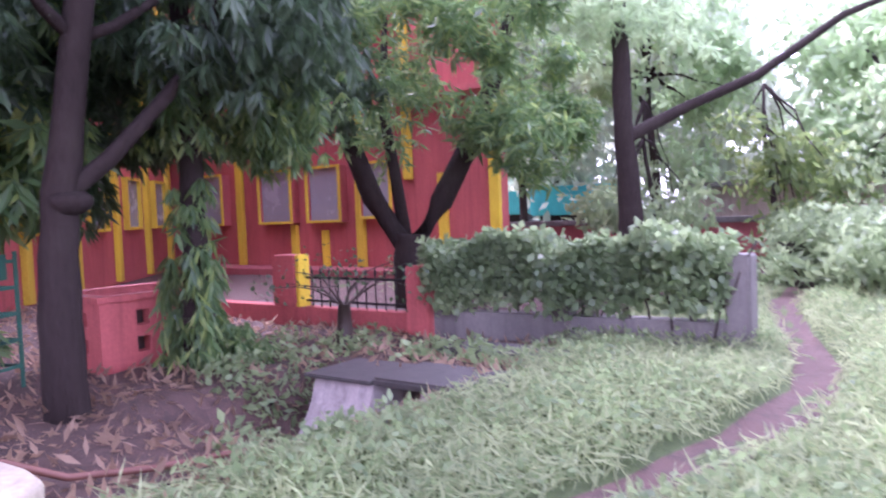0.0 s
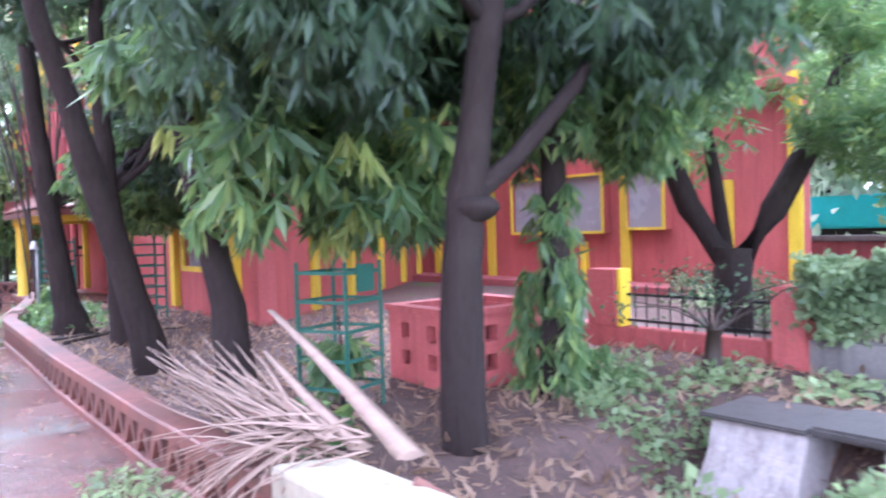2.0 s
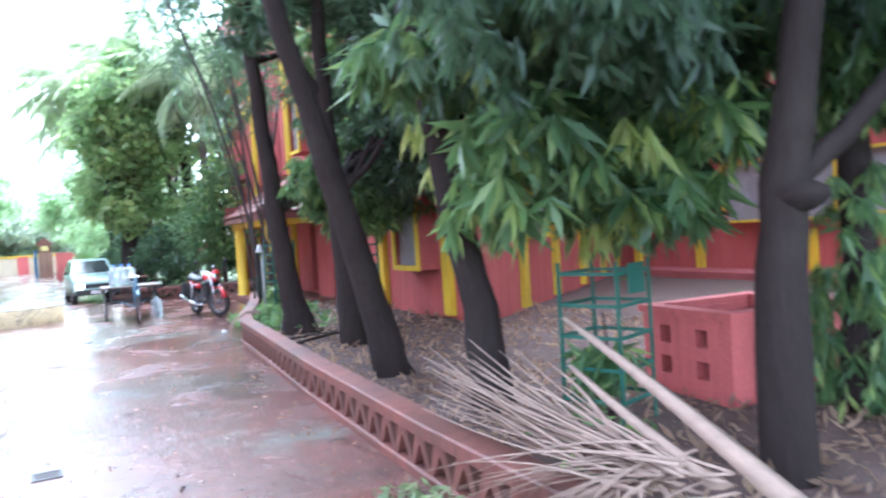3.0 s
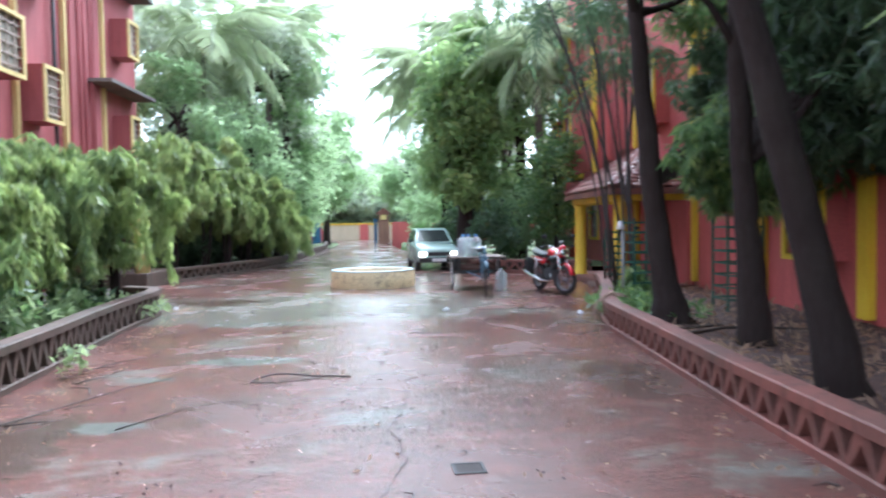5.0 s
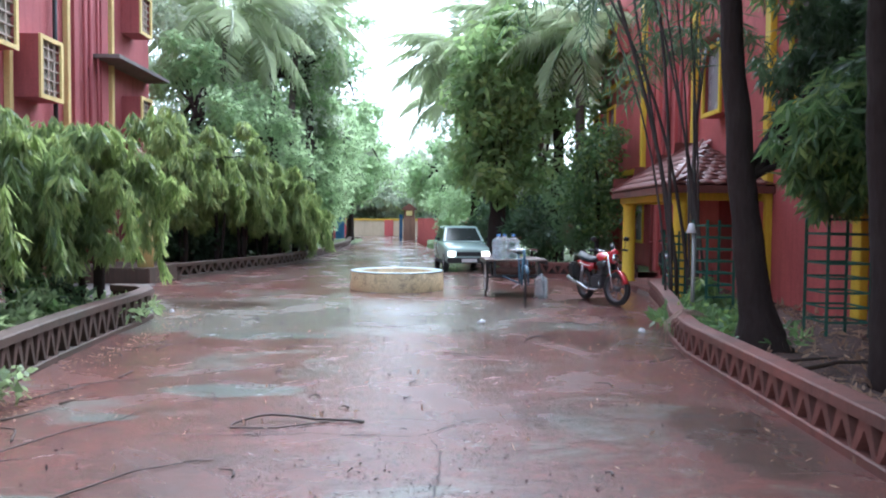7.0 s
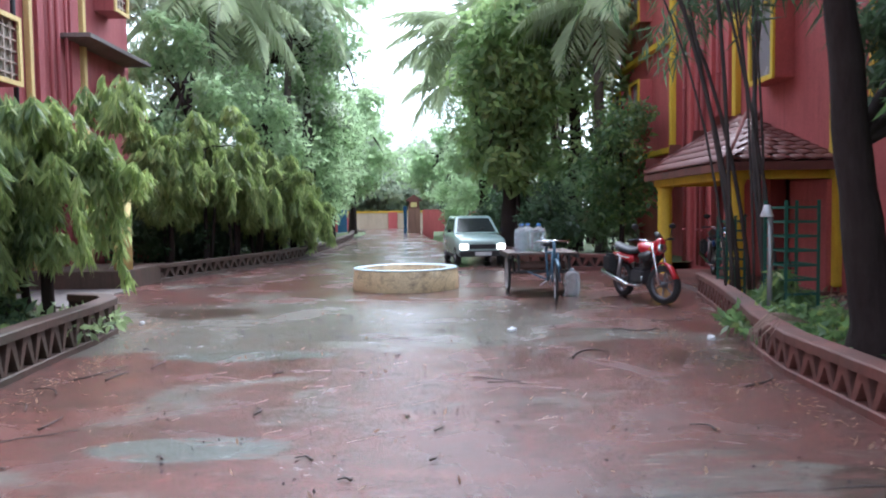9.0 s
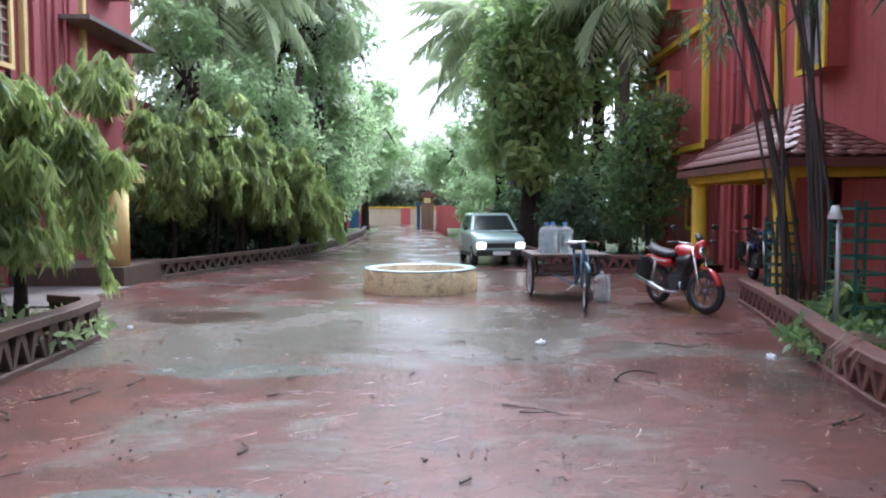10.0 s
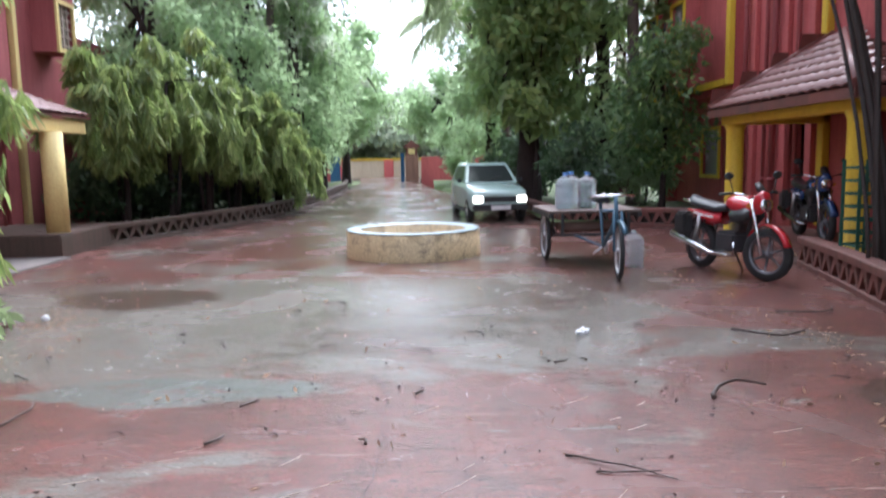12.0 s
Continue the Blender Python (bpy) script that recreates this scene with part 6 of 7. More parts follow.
part("cabin", bm, CAR_PAINT, car)


def lerp(a, b, t):
    return tuple(u + (w - u) * t for u, w in zip(a, b))


def cabin_pane(k, u0, u1, v0, v1, name):
    a, b = (*base[k], 0.86), (*base[(k + 1) % 4], 0.86)
    c, d = (*mids[(k + 1) % 4], 1.28), (*mids[k], 1.28)
    q = [lerp(lerp(a, b, u), lerp(d, c, u), v) for u, v in ((u0, v0), (u1, v0), (u1, v1), (u0, v1))]
    part(name, quad_pane(q, 0.008), DARK_PANE, car, "dark window glass")


cabin_pane(0, 0.06, 0.94, 0.06, 0.95, "windscreen")
cabin_pane(1, 0.12, 0.5, 0.1, 0.9, "side_window")
cabin_pane(1, 0.54, 0.86, 0.1, 0.9, "side_window")
cabin_pane(3, 0.14, 0.46, 0.1, 0.9, "side_window")
cabin_pane(3, 0.5, 0.88, 0.1, 0.9, "side_window")
cabin_pane(2, 0.08, 0.92, 0.1, 0.9, "rear_window")
part("grille", a_box(-0.36, 0.36, -1.632, -1.6, 0.46, 0.58, 0.005), TRIM, car)
for s in (-1, 1):
    part("headlamp", a_box(s * 0.5 - 0.115, s * 0.5 + 0.115, -1.645, -1.58, 0.445, 0.6, 0.02), HEADLAMP, car, "lit headlamp")
    part("mirror", a_box(s * 0.74 - 0.05, s * 0.74 + 0.05, -0.52, -0.46, 0.88, 0.97, 0.015), TRIM, car)
part("bumper", a_box(-0.63, 0.63, -1.72, -1.56, 0.27, 0.41, 0.03), TRIM, car, "dark plastic bumper")
part("bumper", a_box(-0.63, 0.63, 1.56, 1.7, 0.27, 0.42, 0.03), TRIM, car)
part("number_plate", a_box(-0.22, 0.22, -1.735, -1.722, 0.29, 0.39), PLATE, car, "white number plate")
part("wiper", a_tube([(-0.2, -0.68, 0.885), (0.25, -0.52, 1.0)], 0.008, 5), TRIM, car)
part("sill", a_box(-0.69, 0.69, -0.7, 0.8, 0.2, 0.26, 0.01), TRIM, car)
for y in (-1.05, 1.0):
    for s in (-1, 1):
        turned_wheel(car, (s * 0.6, y, 0.255), 0, 0.255, 0.15)


def motorbike(x, y, z, yaw, paint, label, steer=18):
    root = thing("motorbike", label, "motorbike", x, y, z, yaw)
    turned_wheel(root, (-0.6, 0, 0.3), 90, 0.3, 0.09, 6, rim_mat=ALLOY)
    turned_wheel(root, (0.62, 0, 0.3), 90 + steer, 0.3, 0.08, 6, rim_mat=ALLOY)
    tank = bmesh.new()
    bmesh.ops.create_uvsphere(tank, u_segments=18, v_segments=12, radius=1, matrix=Matrix.Translation((0.16, 0, 0.83)) @ pose(0, 0, 0, 0, 10, 0) @ Matrix.Diagonal((0.27, 0.125, 0.115, 1)))
    part("tank", smooth(tank), paint, root)
    part("seat", loft([[(px, -w, zz), (px, -w * 1.05, zz + 0.05), (px, -w * 0.6, zz + 0.085), (px, w * 0.6, zz + 0.085), (px, w * 1.05, zz + 0.05), (px, w, zz)] for px, w, zz in
                       ((-0.78, 0.06, 0.84), (-0.7, 0.11, 0.8), (-0.45, 0.13, 0.77), (-0.2, 0.12, 0.74), (-0.02, 0.09, 0.76))]), SEAT, root)
    for s in (-1, 1):
        part("side_panel", loft([[(px, s * 0.1, a), (px, s * 0.135, (a + b) / 2), (px, s * 0.1, b)] for px, a, b in ((-0.75, 0.72, 0.76), (-0.5, 0.6, 0.76), (-0.25, 0.56, 0.75), (-0.08, 0.62, 0.72))]), paint, root)
        part("fork_tube", a_tube([(0.62 + s * 0.0, s * 0.085, 0.3), (0.42, s * 0.085, 0.92)], 0.022, 8), CHROME, root)
        part("shock", a_tube([(-0.58, s * 0.12, 0.34), (-0.48, s * 0.12, 0.68)], 0.03, 8), STEEL, root)
        part("mirror_stalk", a_tube([(0.36, s * 0.28, 1.0), (0.34, s * 0.32, 1.16)], 0.007, 5), TRIM, root)
        m = bmesh.new()
        bmesh.ops.create_uvsphere(m, u_segments=10, v_segments=8, radius=1, matrix=Matrix.Translation((0.34, s * 0.33, 1.19)) @ Matrix.Diagonal((0.02, 0.065, 0.045, 1)))
        part("mirror", smooth(m), TRIM, root)
        part("grip", a_tube([(0.33, s * 0.26, 0.99), (0.26, s * 0.4, 0.98)], 0.018, 8), TRIM, root)
        part("indicator", a_box(0.42, 0.48, s * 0.14 - 0.02, s * 0.14 + 0.02, 0.83, 0.87, 0.01), simple("amber_lens", (0.6, 0.2, 0.02), 0.2), root)
    part("handlebar", a_tube([(0.33, -0.26, 0.99), (0.4, -0.1, 0.96), (0.4, 0.1, 0.96), (0.33, 0.26, 0.99)], 0.012, 8), CHROME, root)
    cowl = bmesh.new()
    bmesh.ops.create_uvsphere(cowl, u_segments=14, v_segments=10, radius=1, matrix=Matrix.Translation((0.49, 0, 0.88)) @ pose(0, 0, 0, 0, 25, 0) @ Matrix.Diagonal((0.09, 0.1, 0.15, 1)))
    part("headlamp_cowl", smooth(cowl), paint, root)
    lens = bmesh.new()
    bmesh.ops.create_uvsphere(lens, u_segments=12, v_segments=8, radius=1, matrix=Matrix.Translation((0.575, 0, 0.86)) @ Matrix.Diagonal((0.03, 0.085, 0.08, 1)))
    part("headlamp_lens", smooth(lens), CHROME, root)
    arc = []
    for k in range(10):
        a = math.radians(20 + k * 14)
        arc.append([(0.62 + 0.335 * math.cos(a), -0.06, 0.3 + 0.335 * math.sin(a)), (0.62 + 0.355 * math.cos(a), 0, 0.3 + 0.355 * math.sin(a)), (0.62 + 0.335 * math.cos(a), 0.06, 0.3 + 0.335 * math.sin(a)), (0.62 + 0.33 * math.cos(a), 0, 0.3 + 0.33 * math.sin(a))])
    part("front_mudguard", loft(arc), paint, root)
    arc = []
    for k in range(9):
        a = math.radians(60 + k * 14)
        arc.append([(-0.6 + 0.34 * math.cos(a), -0.07, 0.3 + 0.34 * math.sin(a)), (-0.6 + 0.36 * math.cos(a), 0, 0.3 + 0.36 * math.sin(a)), (-0.6 + 0.34 * math.cos(a), 0.07, 0.3 + 0.34 * math.sin(a)), (-0.6 + 0.335 * math.cos(a), 0, 0.3 + 0.335 * math.sin(a))])
    part("rear_mudguard", loft(arc), TRIM, root)
    part("pannier", a_box(-0.86, -0.6, 0.12, 0.26, 0.42, 0.72, 0.04), TRIM, root)
    part("pannier", a_box(-0.86, -0.6, -0.26, -0.12, 0.42, 0.72, 0.04), TRIM, root)
    part("engine", a_box(-0.18, 0.2, -0.13, 0.13, 0.28, 0.52, 0.04), ENGINE, root)
    cyl = bmesh.new()
    for k in range(5):
        box(cyl, 0.06 + k * 0.0, 0.24, -0.1, 0.1, 0.53 + k * 0.03, 0.545 + k * 0.03)
    part("cylinder_fins", cyl, ENGINE, root)
    part("frame", a_tube([(0.42, 0, 0.85), (0.28, 0, 0.55), (0.22, 0, 0.3), (-0.2, 0, 0.26), (-0.6, 0, 0.3)], 0.022, 8), TRIM, root)
    part("exhaust", a_tube([(0.2, -0.13, 0.4), (0.22, -0.16, 0.25), (-0.2, -0.17, 0.24), (-0.45, -0.18, 0.3), (-0.95, -0.2, 0.42)], [0.02, 0.022, 0.025, 0.045, 0.05], 10), CHROME, root)
    part("tail_rack", a_tube([(-0.5, 0.1, 0.8), (-0.9, 0.08, 0.86), (-0.9, -0.08, 0.86), (-0.5, -0.1, 0.8)], 0.012, 6), CHROME, root)
    part("stand", a_tube([(-0.1, 0.1, 0.28), (-0.15, 0.28, 0.0)], 0.012, 6), TRIM, root)
    for s in (-1, 1):
        part("stripe", loft([[(px, s * 0.128, z), (px, s * 0.136, z + 0.012), (px, s * 0.128, z + 0.024)] for px, z in ((-0.6, 0.7), (-0.4, 0.665), (-0.2, 0.66))]), PLATE, root, "white stripe")
        part("shroud", loft([[(px, s * 0.1, a), (px, s * 0.15, (a + b) / 2), (px, s * 0.1, b)] for px, a, b in ((0.1, 0.66, 0.78), (0.3, 0.6, 0.82), (0.42, 0.7, 0.8))]), TRIM, root, "black tank shroud")
    part("windscreen", loft([[(0.5, -0.07, 1.0), (0.52, 0.0, 1.02), (0.5, 0.07, 1.0)], [(0.42, -0.05, 1.1), (0.43, 0.0, 1.12), (0.42, 0.05, 1.1)]]), TRIM, root)
    part("footrest", a_tube([(0.0, -0.26, 0.28), (0.0, 0.26, 0.28)], 0.014, 6), TRIM, root)
    return root


motorbike(2.42, 18.88, 0.0, -75.0, RED_GLOSS, "red and black motorbike on its stand before the porch")
motorbike(4.6, 21.2, 0.12, -100.0, BLUE_DARK, "dark blue motorbike parked under the porch", 0)

cart = thing("cart", "three-wheeled cycle cart with a worn wooden platform", "cart", 0.93, 20.45, 0.0, 1.5)
for s in (-1, 1):
    turned_wheel(cart, (s * 0.54, 0.0, 0.34), 0, 0.34, 0.045, 28, thin=True)
turned_wheel(cart, (0.0, -1.82, 0.33), -8, 0.33, 0.045, 28, thin=True)
for i in range(6):
    part("plank", a_box(-0.62 + i * 0.208, -0.42 + i * 0.208, -0.72, 0.6, 0.7, 0.735, 0.006), WOOD, cart)
part("cross_bar", a_box(-0.46, 0.46, -0.74, -0.7, 0.4, 0.44, 0.005), TRIM, cart)
for s in (-1, 1):
    part("hanger", a_box(s * 0.44 - 0.02, s * 0.44 + 0.02, -0.735, -0.705, 0.44, 0.7, 0.004), TRIM, cart)
    part("side_bar", a_tube([(s * 0.44, -0.72, 0.42), (s * 0.42, 0.0, 0.34), (s * 0.44, 0.5, 0.66)], 0.016, 6), TRIM, cart)
part("sacking", loft([[(x, -0.55 + 0.05 * math.sin(x * 9), 0.44), (x, -0.62, 0.5 + 0.03 * math.sin(x * 14)), (x, -0.55, 0.57), (x, -0.3, 0.56), (x, -0.25, 0.46)] for x in (-0.42, -0.25, -0.05, 0.15, 0.4)]), simple("brown_sacking", (0.11, 0.06, 0.045), 0.85, spread=0.4, bumpy=0.4), cart, "brown sacking slung under the platform")
part("bed_rail", a_box(-0.62, -0.57, -0.72, 0.6, 0.64, 0.7, 0.004), TRIM, cart)
part("bed_rail", a_box(0.57, 0.62, -0.72, 0.6, 0.64, 0.7, 0.004), TRIM, cart)
part("axle", a_tube([(-0.55, 0, 0.34), (0.55, 0, 0.34)], 0.02, 8), TRIM, cart)
for s in (-1, 1):
    part("strut", a_tube([(s * 0.4, 0, 0.34), (s * 0.45, 0, 0.7)], 0.018, 6), TRIM, cart)
    part("stay", a_tube([(s * 0.06, -1.82, 0.33), (s * 0.045, -1.75, 0.8)], 0.016, 6), CYCLE_BLUE, cart)
    part("chain_stay", a_tube([(0, -1.1, 0.3), (s * 0.3, -0.7, 0.42)], 0.016, 6), CYCLE_BLUE, cart)
part("down_tube", a_tube([(0, -1.7, 0.72), (0, -1.1, 0.3)], 0.022, 8), CYCLE_BLUE, cart)
part("top_tube", a_tube([(0, -1.7, 0.8), (0, -1.0, 0.75)], 0.02, 8), CYCLE_BLUE, cart)
part("seat_tube", a_tube([(0, -1.1, 0.3), (0, -0.95, 0.86)], 0.02, 8), CYCLE_BLUE, cart)
part("head_tube", a_tube([(0, -1.73, 0.6), (0, -1.66, 0.97)], 0.026, 8), CYCLE_BLUE, cart)
part("handlebar", a_tube([(-0.27, -1.42, 0.93), (-0.25, -1.6, 0.97), (0, -1.66, 0.98), (0.25, -1.6, 0.97), (0.27, -1.42, 0.93)], 0.014, 8), CHROME, cart)
part("saddle", a_box(-0.09, 0.09, -1.08, -0.82, 0.86, 0.92, 0.025), SEAT, cart)
part("crank", a_tube([(-0.14, -1.16, 0.22), (0.0, -1.1, 0.3), (0.14, -1.04, 0.38)], 0.014, 6), STEEL, cart)
part("chain_ring", lathe(bmesh.new(), [(0.0, -0.006), (0.1, -0.006), (0.1, 0.006), (0.0, 0.006)], 18), STEEL, cart).matrix_basis = pose(0.04, -1.1, 0.3, 0, 90, 0)
arc = []
for k in range(9):
    a = math.radians(40 + k * 14)
    arc.append([(-0.035, -1.82 - 0.36 * math.cos(a), 0.33 + 0.36 * math.sin(a)), (0, -1.82 - 0.375 * math.cos(a), 0.33 + 0.375 * math.sin(a)), (0.035, -1.82 - 0.36 * math.cos(a), 0.33 + 0.36 * math.sin(a)), (0, -1.82 - 0.355 * math.cos(a), 0.33 + 0.355 * math.sin(a))])
part("mudguard", loft(arc), CYCLE_BLUE, cart)


def water_jar(x, y, z, label, cap=True):
    j = thing("water_jar", label, "jar", x, y, z, 0, "water jars")
    prof = [(0.0, 0.0), (0.12, 0.0), (0.134, 0.02), (0.134, 0.12), (0.128, 0.14), (0.134, 0.16), (0.134, 0.26), (0.128, 0.28), (0.134, 0.3), (0.13, 0.36), (0.09, 0.41), (0.035, 0.44), (0.03, 0.475), (0.0, 0.475)]
    part("bottle", lathe(bmesh.new(), prof, 24), JAR, j)
    if cap:
        part("cap", lathe(bmesh.new(), [(0.036, 0.455), (0.036, 0.495), (0.0, 0.497)], 16), CAP_BLUE, j, "blue screw cap")
    return j


for x, y in ((0.62, 20.15), (0.93, 20.2), (0.78, 20.55)):
    water_jar(x, y, 0.737, "clear water jar with a blue cap on the cart")
water_jar(1.42, 19.6, 0.0, "empty clear water jar standing on the drive", False)


# ---- iron tree guards and fence ----
def tree_guard(x, y, rz, w, h, label, rungs=5, flat_post=False):
    g = thing("tree_guard", label, "tree guard", x, y, 0.05, rz, "green tree guards")
    for sx in (-1, 1):
        for sy in (-1, 1):
            part("post", a_box(sx * w / 2 - 0.02, sx * w / 2 + 0.02, sy * w / 2 - 0.006, sy * w / 2 + 0.006, -0.1, h), GREEN_IRON, g)
    for i in range(rungs):
        z = 0.2 + (h - 0.3) * i / (rungs - 1)
        for s in (-1, 1):
            part("rung", a_box(-w / 2 + 0.02, w / 2 - 0.02, s * w / 2 - 0.004, s * w / 2 + 0.004, z, z + 0.03), GREEN_IRON, g)
            part("rung", a_box(s * w / 2 - 0.004, s * w / 2 + 0.004, -w / 2 + 0.006, w / 2 - 0.006, z + 0.002, z + 0.028), GREEN_IRON, g)
    return g


g1 = tree_guard(3.5, 6.3, 22, 0.48, 1.22, "green painted iron tree guard round a sapling")
part("sign", a_box(-0.12, 0.12, -0.27, -0.255, 0.98, 1.2, 0.004), GREEN_IRON, g1)
tree_guard(3.38, 15.9, 8, 0.42, 1.5, "narrow green iron tree guard by the kerb", 8)
tree_guard(3.56, 18.15, 5, 0.28, 1.3, "narrow green iron tree guard by the porch", 8)
tree_guard(4.5, 14.6, 0, 0.55, 1.6, "green iron tree guard under the building", 8)
for i, (x, y, h) in enumerate(((3.5, 6.3, 0.85), (3.38, 15.9, 0.8), (2.75, 5.5, 0.4))):
    sap = thing("sapling", "young sapling with drooping lance leaves", "sapling", x, y, 0.03, 0, "saplings")
    part("stem", a_tube([(0, 0, -0.1), (0.02, 0.01, h * 0.5), (0.0, 0.03, h)], [0.018, 0.013, 0.006], 6), BARK, sap)
    rr = np.random.default_rng(500 + i)
    leaf_mesh("leaves", whorls(rr, spots(rr, 6, 0, 0, h * 0.6, 0.22, 0.22, h * 0.4), 0.14, 9, 8), 0.2, LEAF_DROOP, sap, 0.5, 0.2, 510 + i)

fence = thing("fence", "dark iron fence behind the weeping trees", "fence")
for i in range(28):
    y = 4.0 + i * 0.43
    part("post", a_box(-5.72 - 0.05 * i, -5.69 - 0.05 * i, y - 0.012, y + 0.012, 0.0, 1.15), DARK_IRON, fence)
for z in (0.35, 0.7, 1.05):
    part("rail", prism(bmesh.new(), [(-5.70, 4.0), (-5.69, 4.0), (-7.05, 15.6), (-7.06, 15.6)], z, z + 0.04), DARK_IRON, fence)

# ---- dry palm frond thrown over the kerb ----
frond = thing("palm_frond", "dry brown palm frond thrown over the kerb end", "palm frond")


def blade(name, a, b, w0, w1, mat, sag=0.05):
    pts = limb(a, b, -sag, 6)
    k = len(pts)
    bm = loft([[(p[0] - w * 0.5, p[1] + w * 0.12, p[2]), (p[0], p[1], p[2] + w * 0.22), (p[0] + w * 0.5, p[1] - w * 0.12, p[2]), (p[0], p[1], p[2] - w * 0.08)] for p, w in zip(pts, [w0 + (w1 - w0) * i / (k - 1) for i in range(k)])])
    return part(name, bm, mat, frond)


blade("petiole", (2.34, 3.78, 0.48), (2.36, 5.2, 1.05), 0.15, 0.04, DRY_STEM, -0.02)
blade("petiole", (2.22, 4.0, 0.5), (2.2, 4.95, 0.85), 0.12, 0.035, DRY_STEM, 0.02)
rr = np.random.default_rng(77)
ends = []
for i in range(48):
    t = rr.random()
    ends.append((2.25 - 0.35 * t + 0.08 * rr.normal(), 5.0 + 1.35 * rr.random(), 0.45 + 0.4 * rr.random()))
for i in range(34):
    ends.append((1.35 + 0.5 * rr.random(), 4.0 + 1.2 * rr.random(), 0.12 + 0.35 * rr.random()))
for e in ends:
    a = (2.12 + 0.08 * rr.normal(), 4.25 + 0.12 * rr.normal(), 0.52 + 0.04 * rr.normal())
    blade("leaflet", a, e, 0.03 + 0.022 * rr.random(), 0.008, DRY_STEM, -0.06 if e[1] < 5.2 else 0.04)
RED_RIB = simple("reddish_brown_rib", (0.17, 0.07, 0.05), 0.6, spread=0.35, scale=7)
rib = part("fallen_rib", a_tube([(2.15, 3.5, 0.49), (2.32, 3.42, 0.36), (2.7, 3.22, 0.16), (3.1, 3.08, 0.11), (3.5, 2.9, 0.11), (3.8, 2.6, 0.13), (4.1, 2.25, 0.14)], [0.022, 0.022, 0.021, 0.02, 0.018, 0.016, 0.012], 8), RED_RIB)
tagged(rib, "long reddish-brown palm rib lying on the soil", "branch")


# ---- twigs, cracks and scraps on the drive ----
def twig(pts, r, label, name="twig"):
    bend = np.random.default_rng(int(abs(pts[0][0] * 977 + pts[0][1] * 131)))
    knots, pts = pts, []
    for i in range(len(knots) - 1):
        p = [Vector(knots[min(max(k, 0), len(knots) - 1)]) for k in (i - 1, i, i + 1, i + 2)]
        for u in (0.0, 0.33, 0.67):
            q = 0.5 * (2 * p[1] + (p[2] - p[0]) * u + (2 * p[0] - 5 * p[1] + 4 * p[2] - p[3]) * u * u + (3 * p[1] - p[0] - 3 * p[2] + p[3]) * u ** 3)
            w = (p[2] - p[1]).length * 0.025
            pts.append((q.x + w * bend.normal(), q.y + w * bend.normal(), max(0.0, q.z)))
    pts.append(knots[-1])
    ob = part(name, a_tube([(x, y, r + 0.002 + z) for x, y, z in pts], [r * f for f in np.linspace(1.0, 0.4, len(pts))], 6), TWIG)
    return tagged(ob, label, "twig", "twigs on the drive")


twig([(-1.25, 10.62, 0.0), (-1.6, 10.66, 0.01), (-1.95, 10.7, 0.03), (-2.15, 10.58, 0.01), (-2.17, 10.45, 0.0), (-1.85, 10.46, 0.0), (-1.5, 10.62, 0.0)], 0.011, "bent wet stick looped on the drive", "stick")
twig([(0.42, 14.28, 0), (0.5, 14.42, 0.02), (0.66, 14.52, 0.03), (0.84, 14.5, 0)], 0.014, "curved dark pod lying on the drive", "seed_pod")
twig([(-0.6, 13.5, 0), (-0.35, 13.35, 0.01), (-0.15, 13.2, 0)], 0.007, "short broken twig on the drive")
twig([(-0.5, 13.3, 0), (-0.2, 13.28, 0.01)], 0.006, "short broken twig on the drive")
twig([(1.25, 16.0, 0), (1.3, 15.75, 0.03), (1.5, 15.65, 0.02), (1.7, 15.72, 0.04), (1.78, 15.9, 0)], 0.012, "curled dry palm stalk on the drive", "palm_stalk")
twig([(-3.9, 9.0, 0), (-3.4, 10.0, 0.02), (-3.0, 10.9, 0)], 0.008, "long twig beside the kerb")
twig([(-4.1, 11.2, 0), (-3.8, 11.7, 0.02), (-3.4, 12.1, 0)], 0.008, "long twig beside the kerb")
twig([(-2.9, 8.9, 0), (-2.5, 9.5, 0.01), (-2.1, 9.75, 0)], 0.007, "thin twig on the drive")
twig([(1.6, 13.0, 0), (1.9, 13.15, 0.02), (2.0, 13.5, 0)], 0.01, "wet brown twig beside the kerb")
twig([(1.9, 16.6, 0), (2.3, 16.5, 0.02), (2.5, 16.8, 0)], 0.01, "wet brown twig beside the kerb")
twig([(-4.2, 13.6, 0), (-3.9, 14.2, 0.01)], 0.009, "wet brown twig beside the kerb")
twig([(2.6, 11.9, 0.1), (3.3, 12.3, 0.12), (4.3, 12.2, 0.1)], 0.03, "fallen branch on the soil bed", "branch")
twig([(2.5, 12.4, 0.1), (3.4, 12.6, 0.12)], 0.025, "fallen branch on the soil bed", "branch")
rr = np.random.default_rng(90)
for i in range(60):
    x, y = -3.6 + 5.4 * rr.random(), 4.5 + 13.5 * rr.random()
    a, L = rr.random() * 3.14, 0.05 + 0.16 * rr.random() ** 2
    twig([(x, y, 0), (x + L * 0.5 * math.cos(a), y + L * 0.5 * math.sin(a), 0.008), (x + L * math.cos(a + 0.5), y + L * math.sin(a + 0.5), 0)], 0.005 + 0.006 * rr.random(), "small wet twig on the drive")


STRAW = simple("pale_wet_straw", (0.72, 0.56, 0.45), 0.6, spread=0.2)
